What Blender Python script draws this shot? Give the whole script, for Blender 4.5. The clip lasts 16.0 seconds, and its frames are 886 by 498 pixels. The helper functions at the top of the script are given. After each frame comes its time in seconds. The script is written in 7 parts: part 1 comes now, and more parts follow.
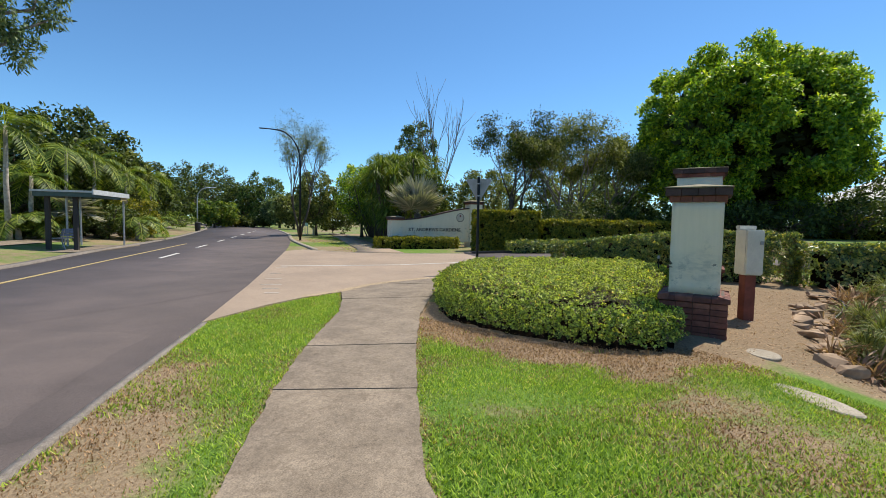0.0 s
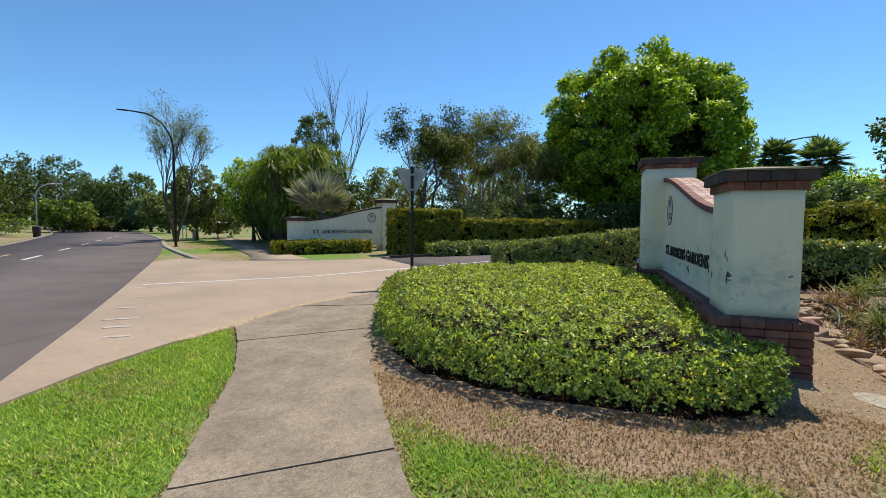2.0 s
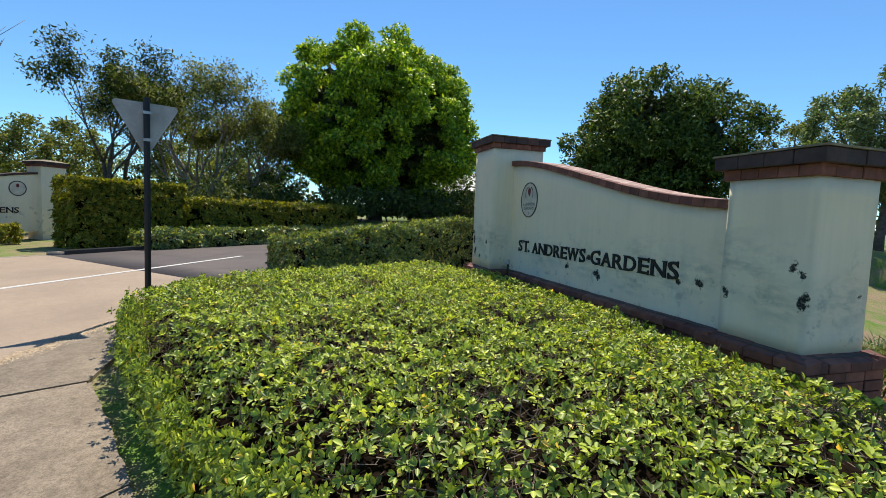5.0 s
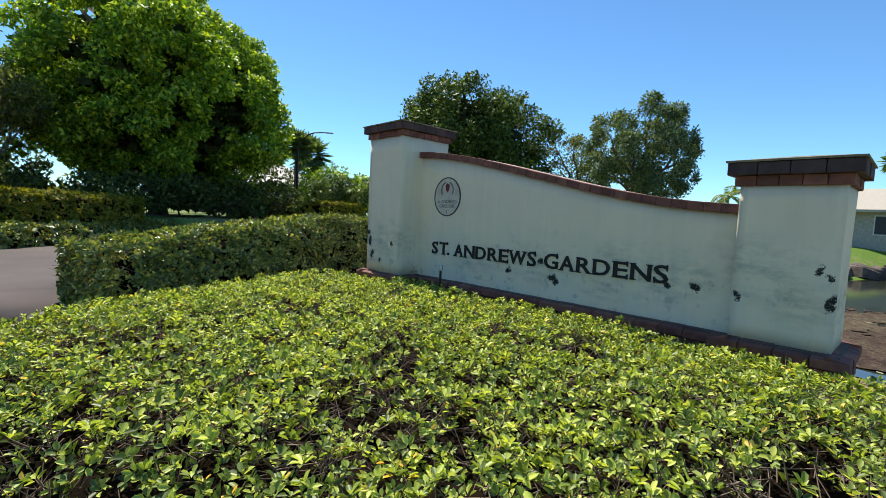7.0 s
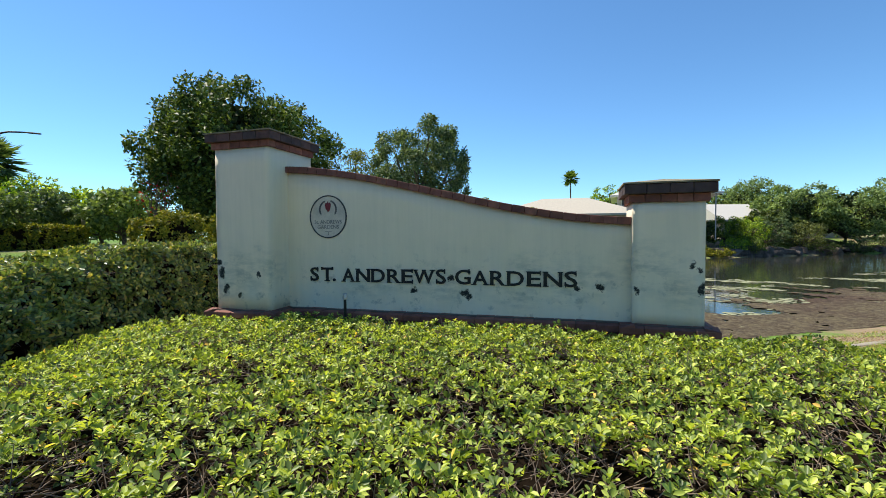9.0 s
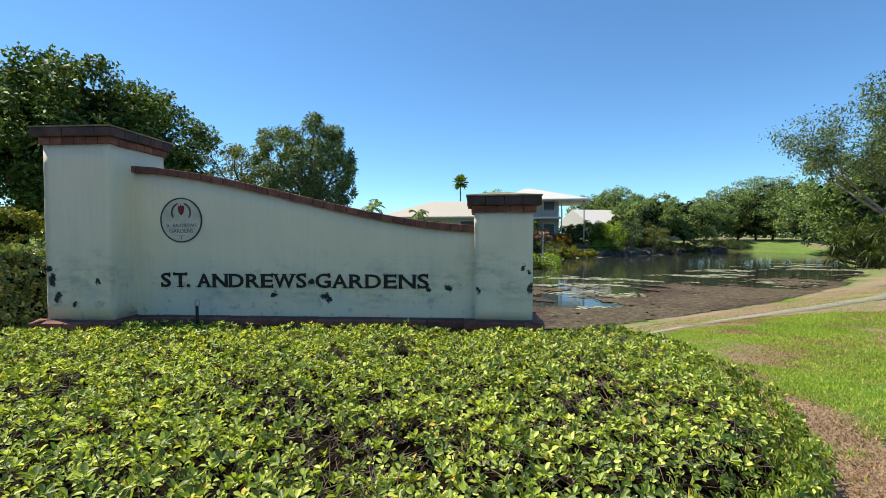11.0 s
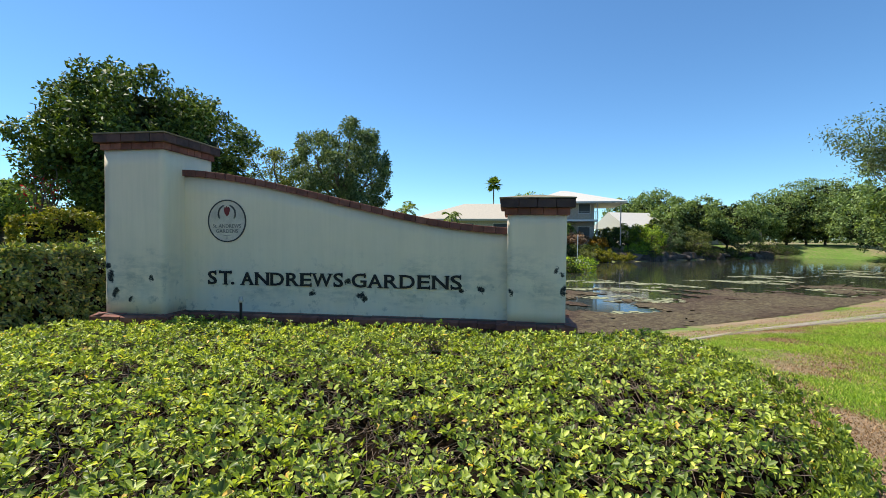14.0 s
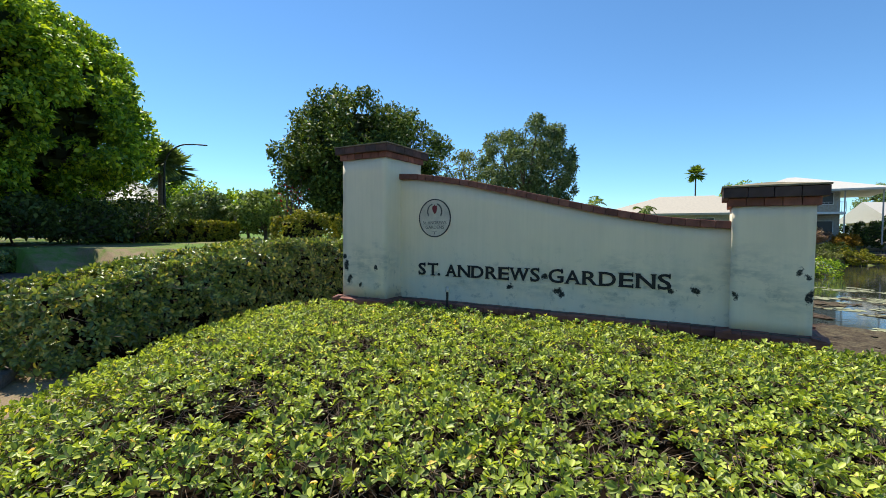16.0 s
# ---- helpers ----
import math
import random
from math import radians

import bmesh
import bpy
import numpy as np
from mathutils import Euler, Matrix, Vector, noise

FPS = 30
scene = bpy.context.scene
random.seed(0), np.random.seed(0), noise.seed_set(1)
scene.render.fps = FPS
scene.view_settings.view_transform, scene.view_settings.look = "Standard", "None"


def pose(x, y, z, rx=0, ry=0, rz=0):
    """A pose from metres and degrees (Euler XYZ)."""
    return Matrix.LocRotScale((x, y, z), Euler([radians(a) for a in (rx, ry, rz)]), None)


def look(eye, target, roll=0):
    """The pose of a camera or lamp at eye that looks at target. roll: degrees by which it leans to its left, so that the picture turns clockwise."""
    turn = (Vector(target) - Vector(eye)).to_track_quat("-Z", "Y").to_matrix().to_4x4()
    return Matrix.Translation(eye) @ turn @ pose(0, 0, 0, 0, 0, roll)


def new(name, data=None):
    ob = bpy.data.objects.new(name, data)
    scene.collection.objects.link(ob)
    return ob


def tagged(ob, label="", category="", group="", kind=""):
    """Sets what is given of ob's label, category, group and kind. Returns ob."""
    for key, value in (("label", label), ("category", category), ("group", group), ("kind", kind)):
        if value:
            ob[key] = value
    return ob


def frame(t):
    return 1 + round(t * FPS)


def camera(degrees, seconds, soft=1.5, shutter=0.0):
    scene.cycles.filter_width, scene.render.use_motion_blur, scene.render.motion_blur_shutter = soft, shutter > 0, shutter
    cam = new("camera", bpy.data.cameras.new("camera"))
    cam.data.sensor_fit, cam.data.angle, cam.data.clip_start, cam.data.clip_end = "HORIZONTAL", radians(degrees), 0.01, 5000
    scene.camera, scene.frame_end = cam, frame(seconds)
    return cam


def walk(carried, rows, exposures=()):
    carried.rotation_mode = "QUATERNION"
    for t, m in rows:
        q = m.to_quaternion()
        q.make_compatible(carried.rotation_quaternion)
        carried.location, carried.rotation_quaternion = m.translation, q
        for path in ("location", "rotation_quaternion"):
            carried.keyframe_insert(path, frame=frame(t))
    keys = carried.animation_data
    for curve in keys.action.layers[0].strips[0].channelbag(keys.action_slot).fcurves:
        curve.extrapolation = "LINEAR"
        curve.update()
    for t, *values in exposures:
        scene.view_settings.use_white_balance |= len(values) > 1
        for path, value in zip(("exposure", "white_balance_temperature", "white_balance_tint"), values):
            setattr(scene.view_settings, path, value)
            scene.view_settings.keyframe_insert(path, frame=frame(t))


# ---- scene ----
cam = camera(88.9, 16.0, soft=0.7)
EXPOSURES = [(0, 0.34), (4.5, 0.40), (7.0, 0.52), (16.0, 0.50)]
PATH = [
    (0, (13.746, 0.438, 1.547), (12.033, -0.587, 1.429), 1.0),
    (0.5, (13.242, -0.075, 1.541), (11.465, -0.985, 1.427), 0.6),
    (1, (12.759, -0.544, 1.541), (10.935, -1.355, 1.432), 0.1),
    (1.5, (12.296, -1.026, 1.516), (10.435, -1.75, 1.412), 0.2),
    (2, (11.809, -1.504, 1.525), (9.911, -2.125, 1.415), 0.4),
    (2.5, (11.233, -1.899, 1.535), (9.296, -2.38, 1.416), 1.0),
    (3, (10.664, -2.307, 1.521), (8.692, -2.614, 1.392), 1.5),
    (3.5, (10.094, -2.628, 1.505), (8.101, -2.736, 1.372), 1.9),
    (4, (9.609, -3.035, 1.525), (7.617, -2.92, 1.377), 1.8),
    (4.5, (9.123, -3.353, 1.51), (7.162, -2.99, 1.361), 1.9),
    (7, (6.724, -4.733, 1.5), (5.269, -3.366, 1.364), 2.7),
    (7.5, (6.3, -4.931, 1.584), (5.022, -3.398, 1.455), 1.4),
    (8, (5.859, -5.165, 1.613), (4.782, -3.483, 1.509), 0.3),
    (8.5, (5.39, -5.314, 1.608), (4.566, -3.494, 1.524), -0.0),
    (9, (5.042, -5.455, 1.56), (4.456, -3.544, 1.5), -0.4),
    (9.5, (5.11, -5.505, 1.595), (4.677, -3.553, 1.537), -0.3),
    (10, (5.391, -5.614, 1.611), (5.095, -3.637, 1.558), -0.2),
    (12.5, (5.611, -5.736, 1.62), (5.522, -3.739, 1.556), 0.0),
    (13, (5.603, -5.752, 1.614), (5.474, -3.757, 1.555), 0.1),
    (13.5, (5.599, -5.753, 1.615), (5.415, -3.762, 1.558), 0.2),
    (14, (5.563, -5.782, 1.615), (5.285, -3.802, 1.565), 0.4),
    (14.5, (5.529, -5.817, 1.615), (5.11, -3.862, 1.571), 0.5),
    (15, (5.489, -5.862, 1.612), (4.889, -3.954, 1.563), 0.5),
    (15.5, (5.439, -5.888, 1.61), (4.632, -4.059, 1.548), 0.5),
    (16, (5.376, -5.914, 1.592), (4.359, -4.193, 1.523), 0.4),
]
walk(cam, [(t, look(e, g, r)) for t, e, g, r in PATH], EXPOSURES)

# ---- world, sun, exposure ----
SUN_TO = Vector((-0.56, 0.18, 1.0)).normalized()
world = bpy.data.worlds.new("world")
scene.world = world
world.use_nodes = True
wn = world.node_tree
sky = wn.nodes.new("ShaderNodeTexSky")
sky.sky_type = "NISHITA"
sky.sun_disc = False
sky.sun_elevation = math.asin(SUN_TO.z)
sky.sun_rotation = math.atan2(SUN_TO.x, SUN_TO.y)
sky.air_density = 0.85
sky.dust_density = 0.0
sky.ozone_density = 6.0
tint = wn.nodes.new("ShaderNodeMixRGB")
tint.blend_type = "MULTIPLY"
tint.inputs[0].default_value = 1.0
tint.inputs[2].default_value = (0.74, 0.97, 1.02, 1.0)
wn.links.new(sky.outputs[0], tint.inputs[1])
wn.links.new(tint.outputs[0], wn.nodes["Background"].inputs[0])
wn.nodes["Background"].inputs[1].default_value = 0.130
sun = new("sun", bpy.data.lights.new("sun", "SUN"))
sun.data.energy = 4.5
sun.data.angle = radians(0.5)
sun.data.color = (1.0, 0.93, 0.80)
sun.matrix_world = look(SUN_TO * 60, (0, 0, 0))


# ---- materials ----
def material(name):
    m = bpy.data.materials.new(name)
    m.use_nodes = True
    nt = m.node_tree
    return m, nt, nt.nodes["Principled BSDF"]


def node(nt, kind, **values):
    n = nt.nodes.new(kind)
    for key, value in values.items():
        n.inputs[key].default_value = value
    return n


def ramp(nt, fac, stops):
    n = nt.nodes.new("ShaderNodeValToRGB")
    n.color_ramp.elements[0].position, n.color_ramp.elements[0].color = stops[0][0], (*stops[0][1], 1)
    n.color_ramp.elements[1].position, n.color_ramp.elements[1].color = stops[-1][0], (*stops[-1][1], 1)
    for at, col in stops[1:-1]:
        n.color_ramp.elements.new(at).color = (*col, 1)
    nt.links.new(fac, n.inputs[0])
    return n.outputs[0]


def mix(nt, fac, a, b, mode="MIX"):
    n = nt.nodes.new("ShaderNodeMixRGB")
    n.blend_type = mode
    for i, v in enumerate((fac, a, b)):
        if isinstance(v, (int, float)):
            n.inputs[i].default_value = v
        elif isinstance(v, tuple):
            n.inputs[i].default_value = (*v, 1)
        else:
            nt.links.new(v, n.inputs[i])
    return n.outputs[0]


def position(nt):
    return nt.nodes.new("ShaderNodeNewGeometry").outputs["Position"]


def noise_of(nt, scale, detail=4.0, rough=0.55, vec=None, stretch=None):
    n = node(nt, "ShaderNodeTexNoise", Scale=scale, Detail=detail, Roughness=rough)
    v = vec or position(nt)
    if stretch:
        mp = nt.nodes.new("ShaderNodeMapping")
        mp.inputs["Scale"].default_value = stretch
        nt.links.new(v, mp.inputs[0])
        v = mp.outputs[0]
    nt.links.new(v, n.inputs["Vector"])
    return n.outputs["Fac"]


def bump(nt, bsdf, height, strength=0.3, distance=0.01):
    b = node(nt, "ShaderNodeBump", Strength=strength, Distance=distance)
    nt.links.new(height, b.inputs["Height"])
    nt.links.new(b.outputs[0], bsdf.inputs["Normal"])


def leaf_material(name, stops, rough=0.42, thin=0.32, spec=0.22, gain=1.0, warm=1.2, cool=1.0):
    """Leaves: colour by island, light passing through."""
    m, nt, b = material(name)
    geo = nt.nodes.new("ShaderNodeNewGeometry")
    col = ramp(nt, geo.outputs["Random Per Island"], stops)
    col = mix(nt, 1.0, col, (warm * gain, gain, cool * gain), "MULTIPLY")
    patch = noise_of(nt, 0.9, 3)
    col = mix(nt, 0.35, col, ramp(nt, patch, [(0.3, (0.55, 0.6, 0.5)), (0.7, (1.25, 1.2, 1.0))]), "MULTIPLY")
    nt.links.new(col, b.inputs["Base Color"])
    b.inputs["Roughness"].default_value = rough
    b.inputs["Specular IOR Level"].default_value = spec
    tr = nt.nodes.new("ShaderNodeBsdfTranslucent")
    nt.links.new(mix(nt, 1.0, col, (1.5, 1.5, 0.5), "MULTIPLY"), tr.inputs[0])
    ms = nt.nodes.new("ShaderNodeMixShader")
    ms.inputs[0].default_value = thin
    nt.links.new(b.outputs[0], ms.inputs[1])
    nt.links.new(tr.outputs[0], ms.inputs[2])
    nt.links.new(ms.outputs[0], nt.nodes["Material Output"].inputs[0])
    return m


def simple(name, col, rough=0.6, metal=0.0, var=0.18, scale=6.0, bumps=0.1, fine=60.0):
    m, nt, b = material(name)
    n1, n2 = noise_of(nt, scale, 5), noise_of(nt, fine, 3)
    lo, hi = tuple(c * (1 - var) for c in col), tuple(min(1, c * (1 + var)) for c in col)
    c = ramp(nt, n1, [(0.3, lo), (0.7, hi)])
    c = mix(nt, 0.25, c, ramp(nt, n2, [(0.3, (0.7, 0.7, 0.7)), (0.7, (1.2, 1.2, 1.2))]), "MULTIPLY")
    nt.links.new(c, b.inputs["Base Color"])
    b.inputs["Roughness"].default_value, b.inputs["Metallic"].default_value = rough, metal
    if bumps:
        bump(nt, b, n2, bumps, 0.01)
    return m


def brick_material(name, stops):
    m, nt, b = material(name)
    oi = nt.nodes.new("ShaderNodeObjectInfo")
    col = ramp(nt, oi.outputs["Random"], stops)
    n1, n2 = noise_of(nt, 9, 5), noise_of(nt, 90, 4)
    col = mix(nt, 0.7, col, ramp(nt, n1, [(0.35, (0.55, 0.5, 0.5)), (0.65, (1.15, 1.1, 1.1))]), "MULTIPLY")
    nt.links.new(col, b.inputs["Base Color"])
    b.inputs["Roughness"].default_value = 0.85
    bump(nt, b, n2, 0.5, 0.006)
    return m


def render_wall():
    """Painted cement render with grime and mould low down."""
    m, nt, b = material("painted_render")
    p = position(nt)
    n1, n2, n3 = noise_of(nt, 1.3, 4), noise_of(nt, 160, 3), noise_of(nt, 5.5, 8, 0.7)
    col = ramp(nt, n1, [(0.3, (0.80, 0.70, 0.515)), (0.55, (0.86, 0.745, 0.545)), (0.75, (0.88, 0.765, 0.56))])
    drip = noise_of(nt, 3.0, 5, 0.6, stretch=(5, 5, 0.35))
    col = mix(nt, 0.35, col, ramp(nt, drip, [(0.35, (0.86, 0.88, 0.86)), (0.6, (1, 1, 1))]), "MULTIPLY")
    sep = nt.nodes.new("ShaderNodeSeparateXYZ")
    nt.links.new(p, sep.inputs[0])
    low = nt.nodes.new("ShaderNodeMapRange")
    low.inputs[1].default_value, low.inputs[2].default_value = 1.5, 0.85
    nt.links.new(sep.outputs[2], low.inputs[0])
    spots = ramp(nt, n3, [(0.55, (0, 0, 0)), (0.66, (1, 1, 1))])
    grime = mix(nt, 1.0, spots, low.outputs[0], "MULTIPLY")
    col = mix(nt, mix(nt, 1.0, grime, (0.62,) * 3, "MULTIPLY"), col, (0.13, 0.16, 0.13))
    blue = mix(nt, 1.0, ramp(nt, noise_of(nt, 2.2, 3), [(0.4, (0,) * 3), (0.65, (1,) * 3)]), low.outputs[0], "MULTIPLY")
    col = mix(nt, mix(nt, 1.0, blue, (0.35,) * 3, "MULTIPLY"), col, (0.62, 0.68, 0.62))
    # black mould and soft grey smudges, each at its own place
    warp = node(nt, "ShaderNodeTexNoise", Scale=11.0, Detail=8.0, Roughness=0.8)
    nt.links.new(p, warp.inputs["Vector"])
    off = nt.nodes.new("ShaderNodeVectorMath")
    off.operation = "MULTIPLY_ADD"
    nt.links.new(warp.outputs["Color"], off.inputs[0])
    off.inputs[1].default_value, off.inputs[2].default_value = (0.2,) * 3, (-0.1,) * 3
    moved = nt.nodes.new("ShaderNodeVectorMath")
    nt.links.new(p, moved.inputs[0])
    nt.links.new(off.outputs[0], moved.inputs[1])
    black, grey = None, None
    for x, y, z, r, tall in STAINS:
        mp = nt.nodes.new("ShaderNodeVectorMath")
        mp.operation = "MULTIPLY"
        nt.links.new(moved.outputs[0], mp.inputs[0])
        mp.inputs[1].default_value = (1, 1, 1 / tall)
        ds = nt.nodes.new("ShaderNodeVectorMath")
        ds.operation = "DISTANCE"
        nt.links.new(mp.outputs[0], ds.inputs[0])
        ds.inputs[1].default_value = (x, y, z / tall)
        mr = nt.nodes.new("ShaderNodeMapRange")
        nt.links.new(ds.outputs["Value"], mr.inputs[0])
        mr.inputs[1].default_value, mr.inputs[2].default_value = r * (0.85 if r < 0.12 else 1.0), r * (0.6 if r < 0.12 else 0.0)
        both = black if r < 0.12 else grey
        if both is not None:
            mx = nt.nodes.new("ShaderNodeMath")
            mx.operation = "MAXIMUM"
            nt.links.new(both, mx.inputs[0])
            nt.links.new(mr.outputs[0], mx.inputs[1])
            both = mx.outputs[0]
        else:
            both = mr.outputs[0]
        if r < 0.12:
            black = both
        else:
            grey = both
    smear = ramp(nt, noise_of(nt, 7.0, 6, 0.65, stretch=(0.6, 0.6, 1.6)), [(0.42, (0.12,) * 3), (0.62, (1,) * 3)])
    col = mix(nt, mix(nt, 1.0, mix(nt, 1.0, grey, smear, "MULTIPLY"), (0.62,) * 3, "MULTIPLY"), col, (0.26, 0.30, 0.25))
    speck = ramp(nt, noise_of(nt, 60, 4, 0.7), [(0.3, (0.5,) * 3), (0.45, (1,) * 3)])
    col = mix(nt, mix(nt, 1.0, mix(nt, 1.0, black, speck, "MULTIPLY"), (1.0,) * 3, "MULTIPLY"), col, (0.008, 0.012, 0.01))
    nt.links.new(col, b.inputs["Base Color"])
    b.inputs["Roughness"].default_value = 0.8
    bump(nt, b, n2, 0.25, 0.004)
    return m


# mould stains on the wall: place, radius, how drawn out downwards
STAINS = [(0.25, -0.404, 1.21, 0.055, 1.5), (0.38, -0.404, 0.87, 0.075, 0.9), (0.29, -0.404, 1.04, 0.06, 1.2), (1.08, -0.404, 1.1, 0.15, 2.6), (0.89, -0.404, 1.41, 0.13, 1.0), (3.7, 0, 0.79, 0.06, 0.9), (6.17, -0.105, 1.22, 0.035, 1.6), (5.66, -0.105, 1.37, 0.13, 0.5),
          (0.6, -0.404, 1.05, 0.55, 0.8), (3.4, 0, 0.95, 0.7, 0.45), (4.9, 0, 1.0, 0.6, 0.6), (2.6, 0, 0.95, 0.5, 0.5), (5.7, -0.105, 1.2, 0.5, 0.8), (4.43, 0, 1.18, 0.3, 0.8),
          (5.25, 0, 0.955, 0.075, 0.9), (5.0, 0, 0.93, 0.06, 0.8), (2.97, 0, 0.86, 0.065, 0.8), (3.66, 0, 0.845, 0.075, 0.8), (3.47, 0, 1.02, 0.06, 0.8), (5.63, -0.105, 0.94, 0.045, 1.5),
          (6.26, -0.105, 0.96, 0.05, 2.0), (6.24, -0.105, 1.17, 0.035, 1.6), (0.36, -0.404, 0.82, 0.065, 0.7), (0.3, -0.404, 1.1, 0.06, 1.3), (0.9, -0.404, 1.05, 0.05, 1.2), (6.29, 0.48, 1.0, 0.045, 0.4), (0.6, -0.404, 0.78, 0.055, 0.8),
          (5.75, -0.105, 1.2, 0.45, 0.8), (6.1, -0.105, 0.95, 0.4, 0.7), (5.2, 0, 1.05, 0.4, 0.6), (3.5, 0, 0.9, 0.5, 0.4), (0.4, -0.404, 1.0, 0.45, 1.0), (0.95, -0.3, 1.1, 0.35, 1.0), (6.29, 0.3, 0.95, 0.4, 0.8), (4.3, 0, 0.8, 0.4, 0.5), (2.2, 0, 0.85, 0.4, 0.5)]


def ground_material():
    m, nt, b = material("ground_cover")
    at = nt.nodes.new("ShaderNodeAttribute")
    at.attribute_name = "dry"
    fine, mid, big = noise_of(nt, 45, 6, 0.7), noise_of(nt, 2.3, 5, 0.65), noise_of(nt, 0.35, 4)
    grass = ramp(nt, fine, [(0.3, (0.05, 0.10, 0.018)), (0.5, (0.125, 0.22, 0.035)), (0.7, (0.24, 0.33, 0.08))])
    straw = ramp(nt, fine, [(0.3, (0.17, 0.12, 0.078)), (0.5, (0.30, 0.22, 0.142)), (0.72, (0.44, 0.335, 0.22))])
    add = nt.nodes.new("ShaderNodeMath")
    add.operation = "ADD"
    nt.links.new(at.outputs["Fac"], add.inputs[0])
    sc = nt.nodes.new("ShaderNodeMath")
    sc.operation = "MULTIPLY_ADD"
    nt.links.new(mid, sc.inputs[0])
    sc.inputs[1].default_value, sc.inputs[2].default_value = 1.1, -0.55
    nt.links.new(sc.outputs[0], add.inputs[1])
    f = ramp(nt, add.outputs[0], [(0.32, (0,) * 3), (0.68, (1,) * 3)])
    col = mix(nt, f, grass, straw)
    soil = ramp(nt, fine, [(0.3, (0.12, 0.08, 0.052)), (0.5, (0.26, 0.185, 0.122)), (0.72, (0.40, 0.30, 0.20))])
    col = mix(nt, ramp(nt, at.outputs["Fac"], [(0.8, (0,) * 3), (1.0, (0.85,) * 3)]), col, soil)
    col = mix(nt, 0.4, col, ramp(nt, big, [(0.35, (0.7, 0.75, 0.6)), (0.65, (1.15, 1.1, 1.0))]), "MULTIPLY")
    nt.links.new(col, b.inputs["Base Color"])
    b.inputs["Roughness"].default_value = 0.95
    b.inputs["Specular IOR Level"].default_value = 0.15
    bump(nt, b, fine, 0.55, 0.025)
    return m


def asphalt_material():
    m, nt, b = material("asphalt")
    fine, mid, big = noise_of(nt, 130, 4, 0.7), noise_of(nt, 1.1, 6, 0.6), noise_of(nt, 0.16, 4)
    col = ramp(nt, fine, [(0.3, (0.060, 0.047, 0.044)), (0.7, (0.142, 0.113, 0.106))])
    col = mix(nt, 0.5, col, ramp(nt, mid, [(0.35, (0.72, 0.72, 0.74)), (0.62, (1.1, 1.08, 1.06))]), "MULTIPLY")
    streak = noise_of(nt, 1.0, 5, 0.6, stretch=(0.55, -0.5, 1))
    col = mix(nt, 0.6, col, ramp(nt, big, [(0.35, (0.75, 0.75, 0.77)), (0.6, (1.2, 1.17, 1.15))]), "MULTIPLY")
    col = mix(nt, 0.3, col, ramp(nt, streak, [(0.4, (0.7, 0.7, 0.7)), (0.6, (1.15, 1.15, 1.15))]), "MULTIPLY")
    # worn seams and darker resurfaced patches across the lanes
    seam = nt.nodes.new("ShaderNodeTexVoronoi")
    seam.feature = "DISTANCE_TO_EDGE"
    seam.inputs["Scale"].default_value = 0.17
    turned = nt.nodes.new("ShaderNodeMapping")
    turned.inputs["Rotation"].default_value = (0, 0, 0.8)
    turned.inputs["Scale"].default_value = (1.0, 1.7, 1.0)
    nt.links.new(position(nt), turned.inputs[0])
    wave = node(nt, "ShaderNodeTexNoise", Scale=0.6, Detail=5.0)
    nt.links.new(position(nt), wave.inputs["Vector"])
    nt.links.new(mix(nt, 0.9, turned.outputs[0], wave.outputs["Color"], "ADD"), seam.inputs["Vector"])
    col = mix(nt, ramp(nt, noise_of(nt, 0.4, 3), [(0.42, (0,) * 3), (0.6, (0.6,) * 3)]), col, mix(nt, 1.0, col, ramp(nt, seam.outputs["Distance"], [(0.0, (0.55, 0.53, 0.52)), (0.012, (0.78, 0.76, 0.76)), (0.05, (1, 1, 1))]), "MULTIPLY"))
    cell = nt.nodes.new("ShaderNodeTexVoronoi")
    cell.inputs["Scale"].default_value = 0.17
    nt.links.new(mix(nt, 0.9, turned.outputs[0], wave.outputs["Color"], "ADD"), cell.inputs["Vector"])
    sep = nt.nodes.new("ShaderNodeSeparateColor")
    nt.links.new(cell.outputs["Color"], sep.inputs[0])
    col = mix(nt, 0.6, col, ramp(nt, sep.outputs[0], [(0.0, (0.78, 0.77, 0.78)), (1.0, (1.12, 1.1, 1.08))]), "MULTIPLY")
    nt.links.new(col, b.inputs["Base Color"])
    b.inputs["Roughness"].default_value = 0.8
    bump(nt, b, fine, 0.5, 0.004)
    return m


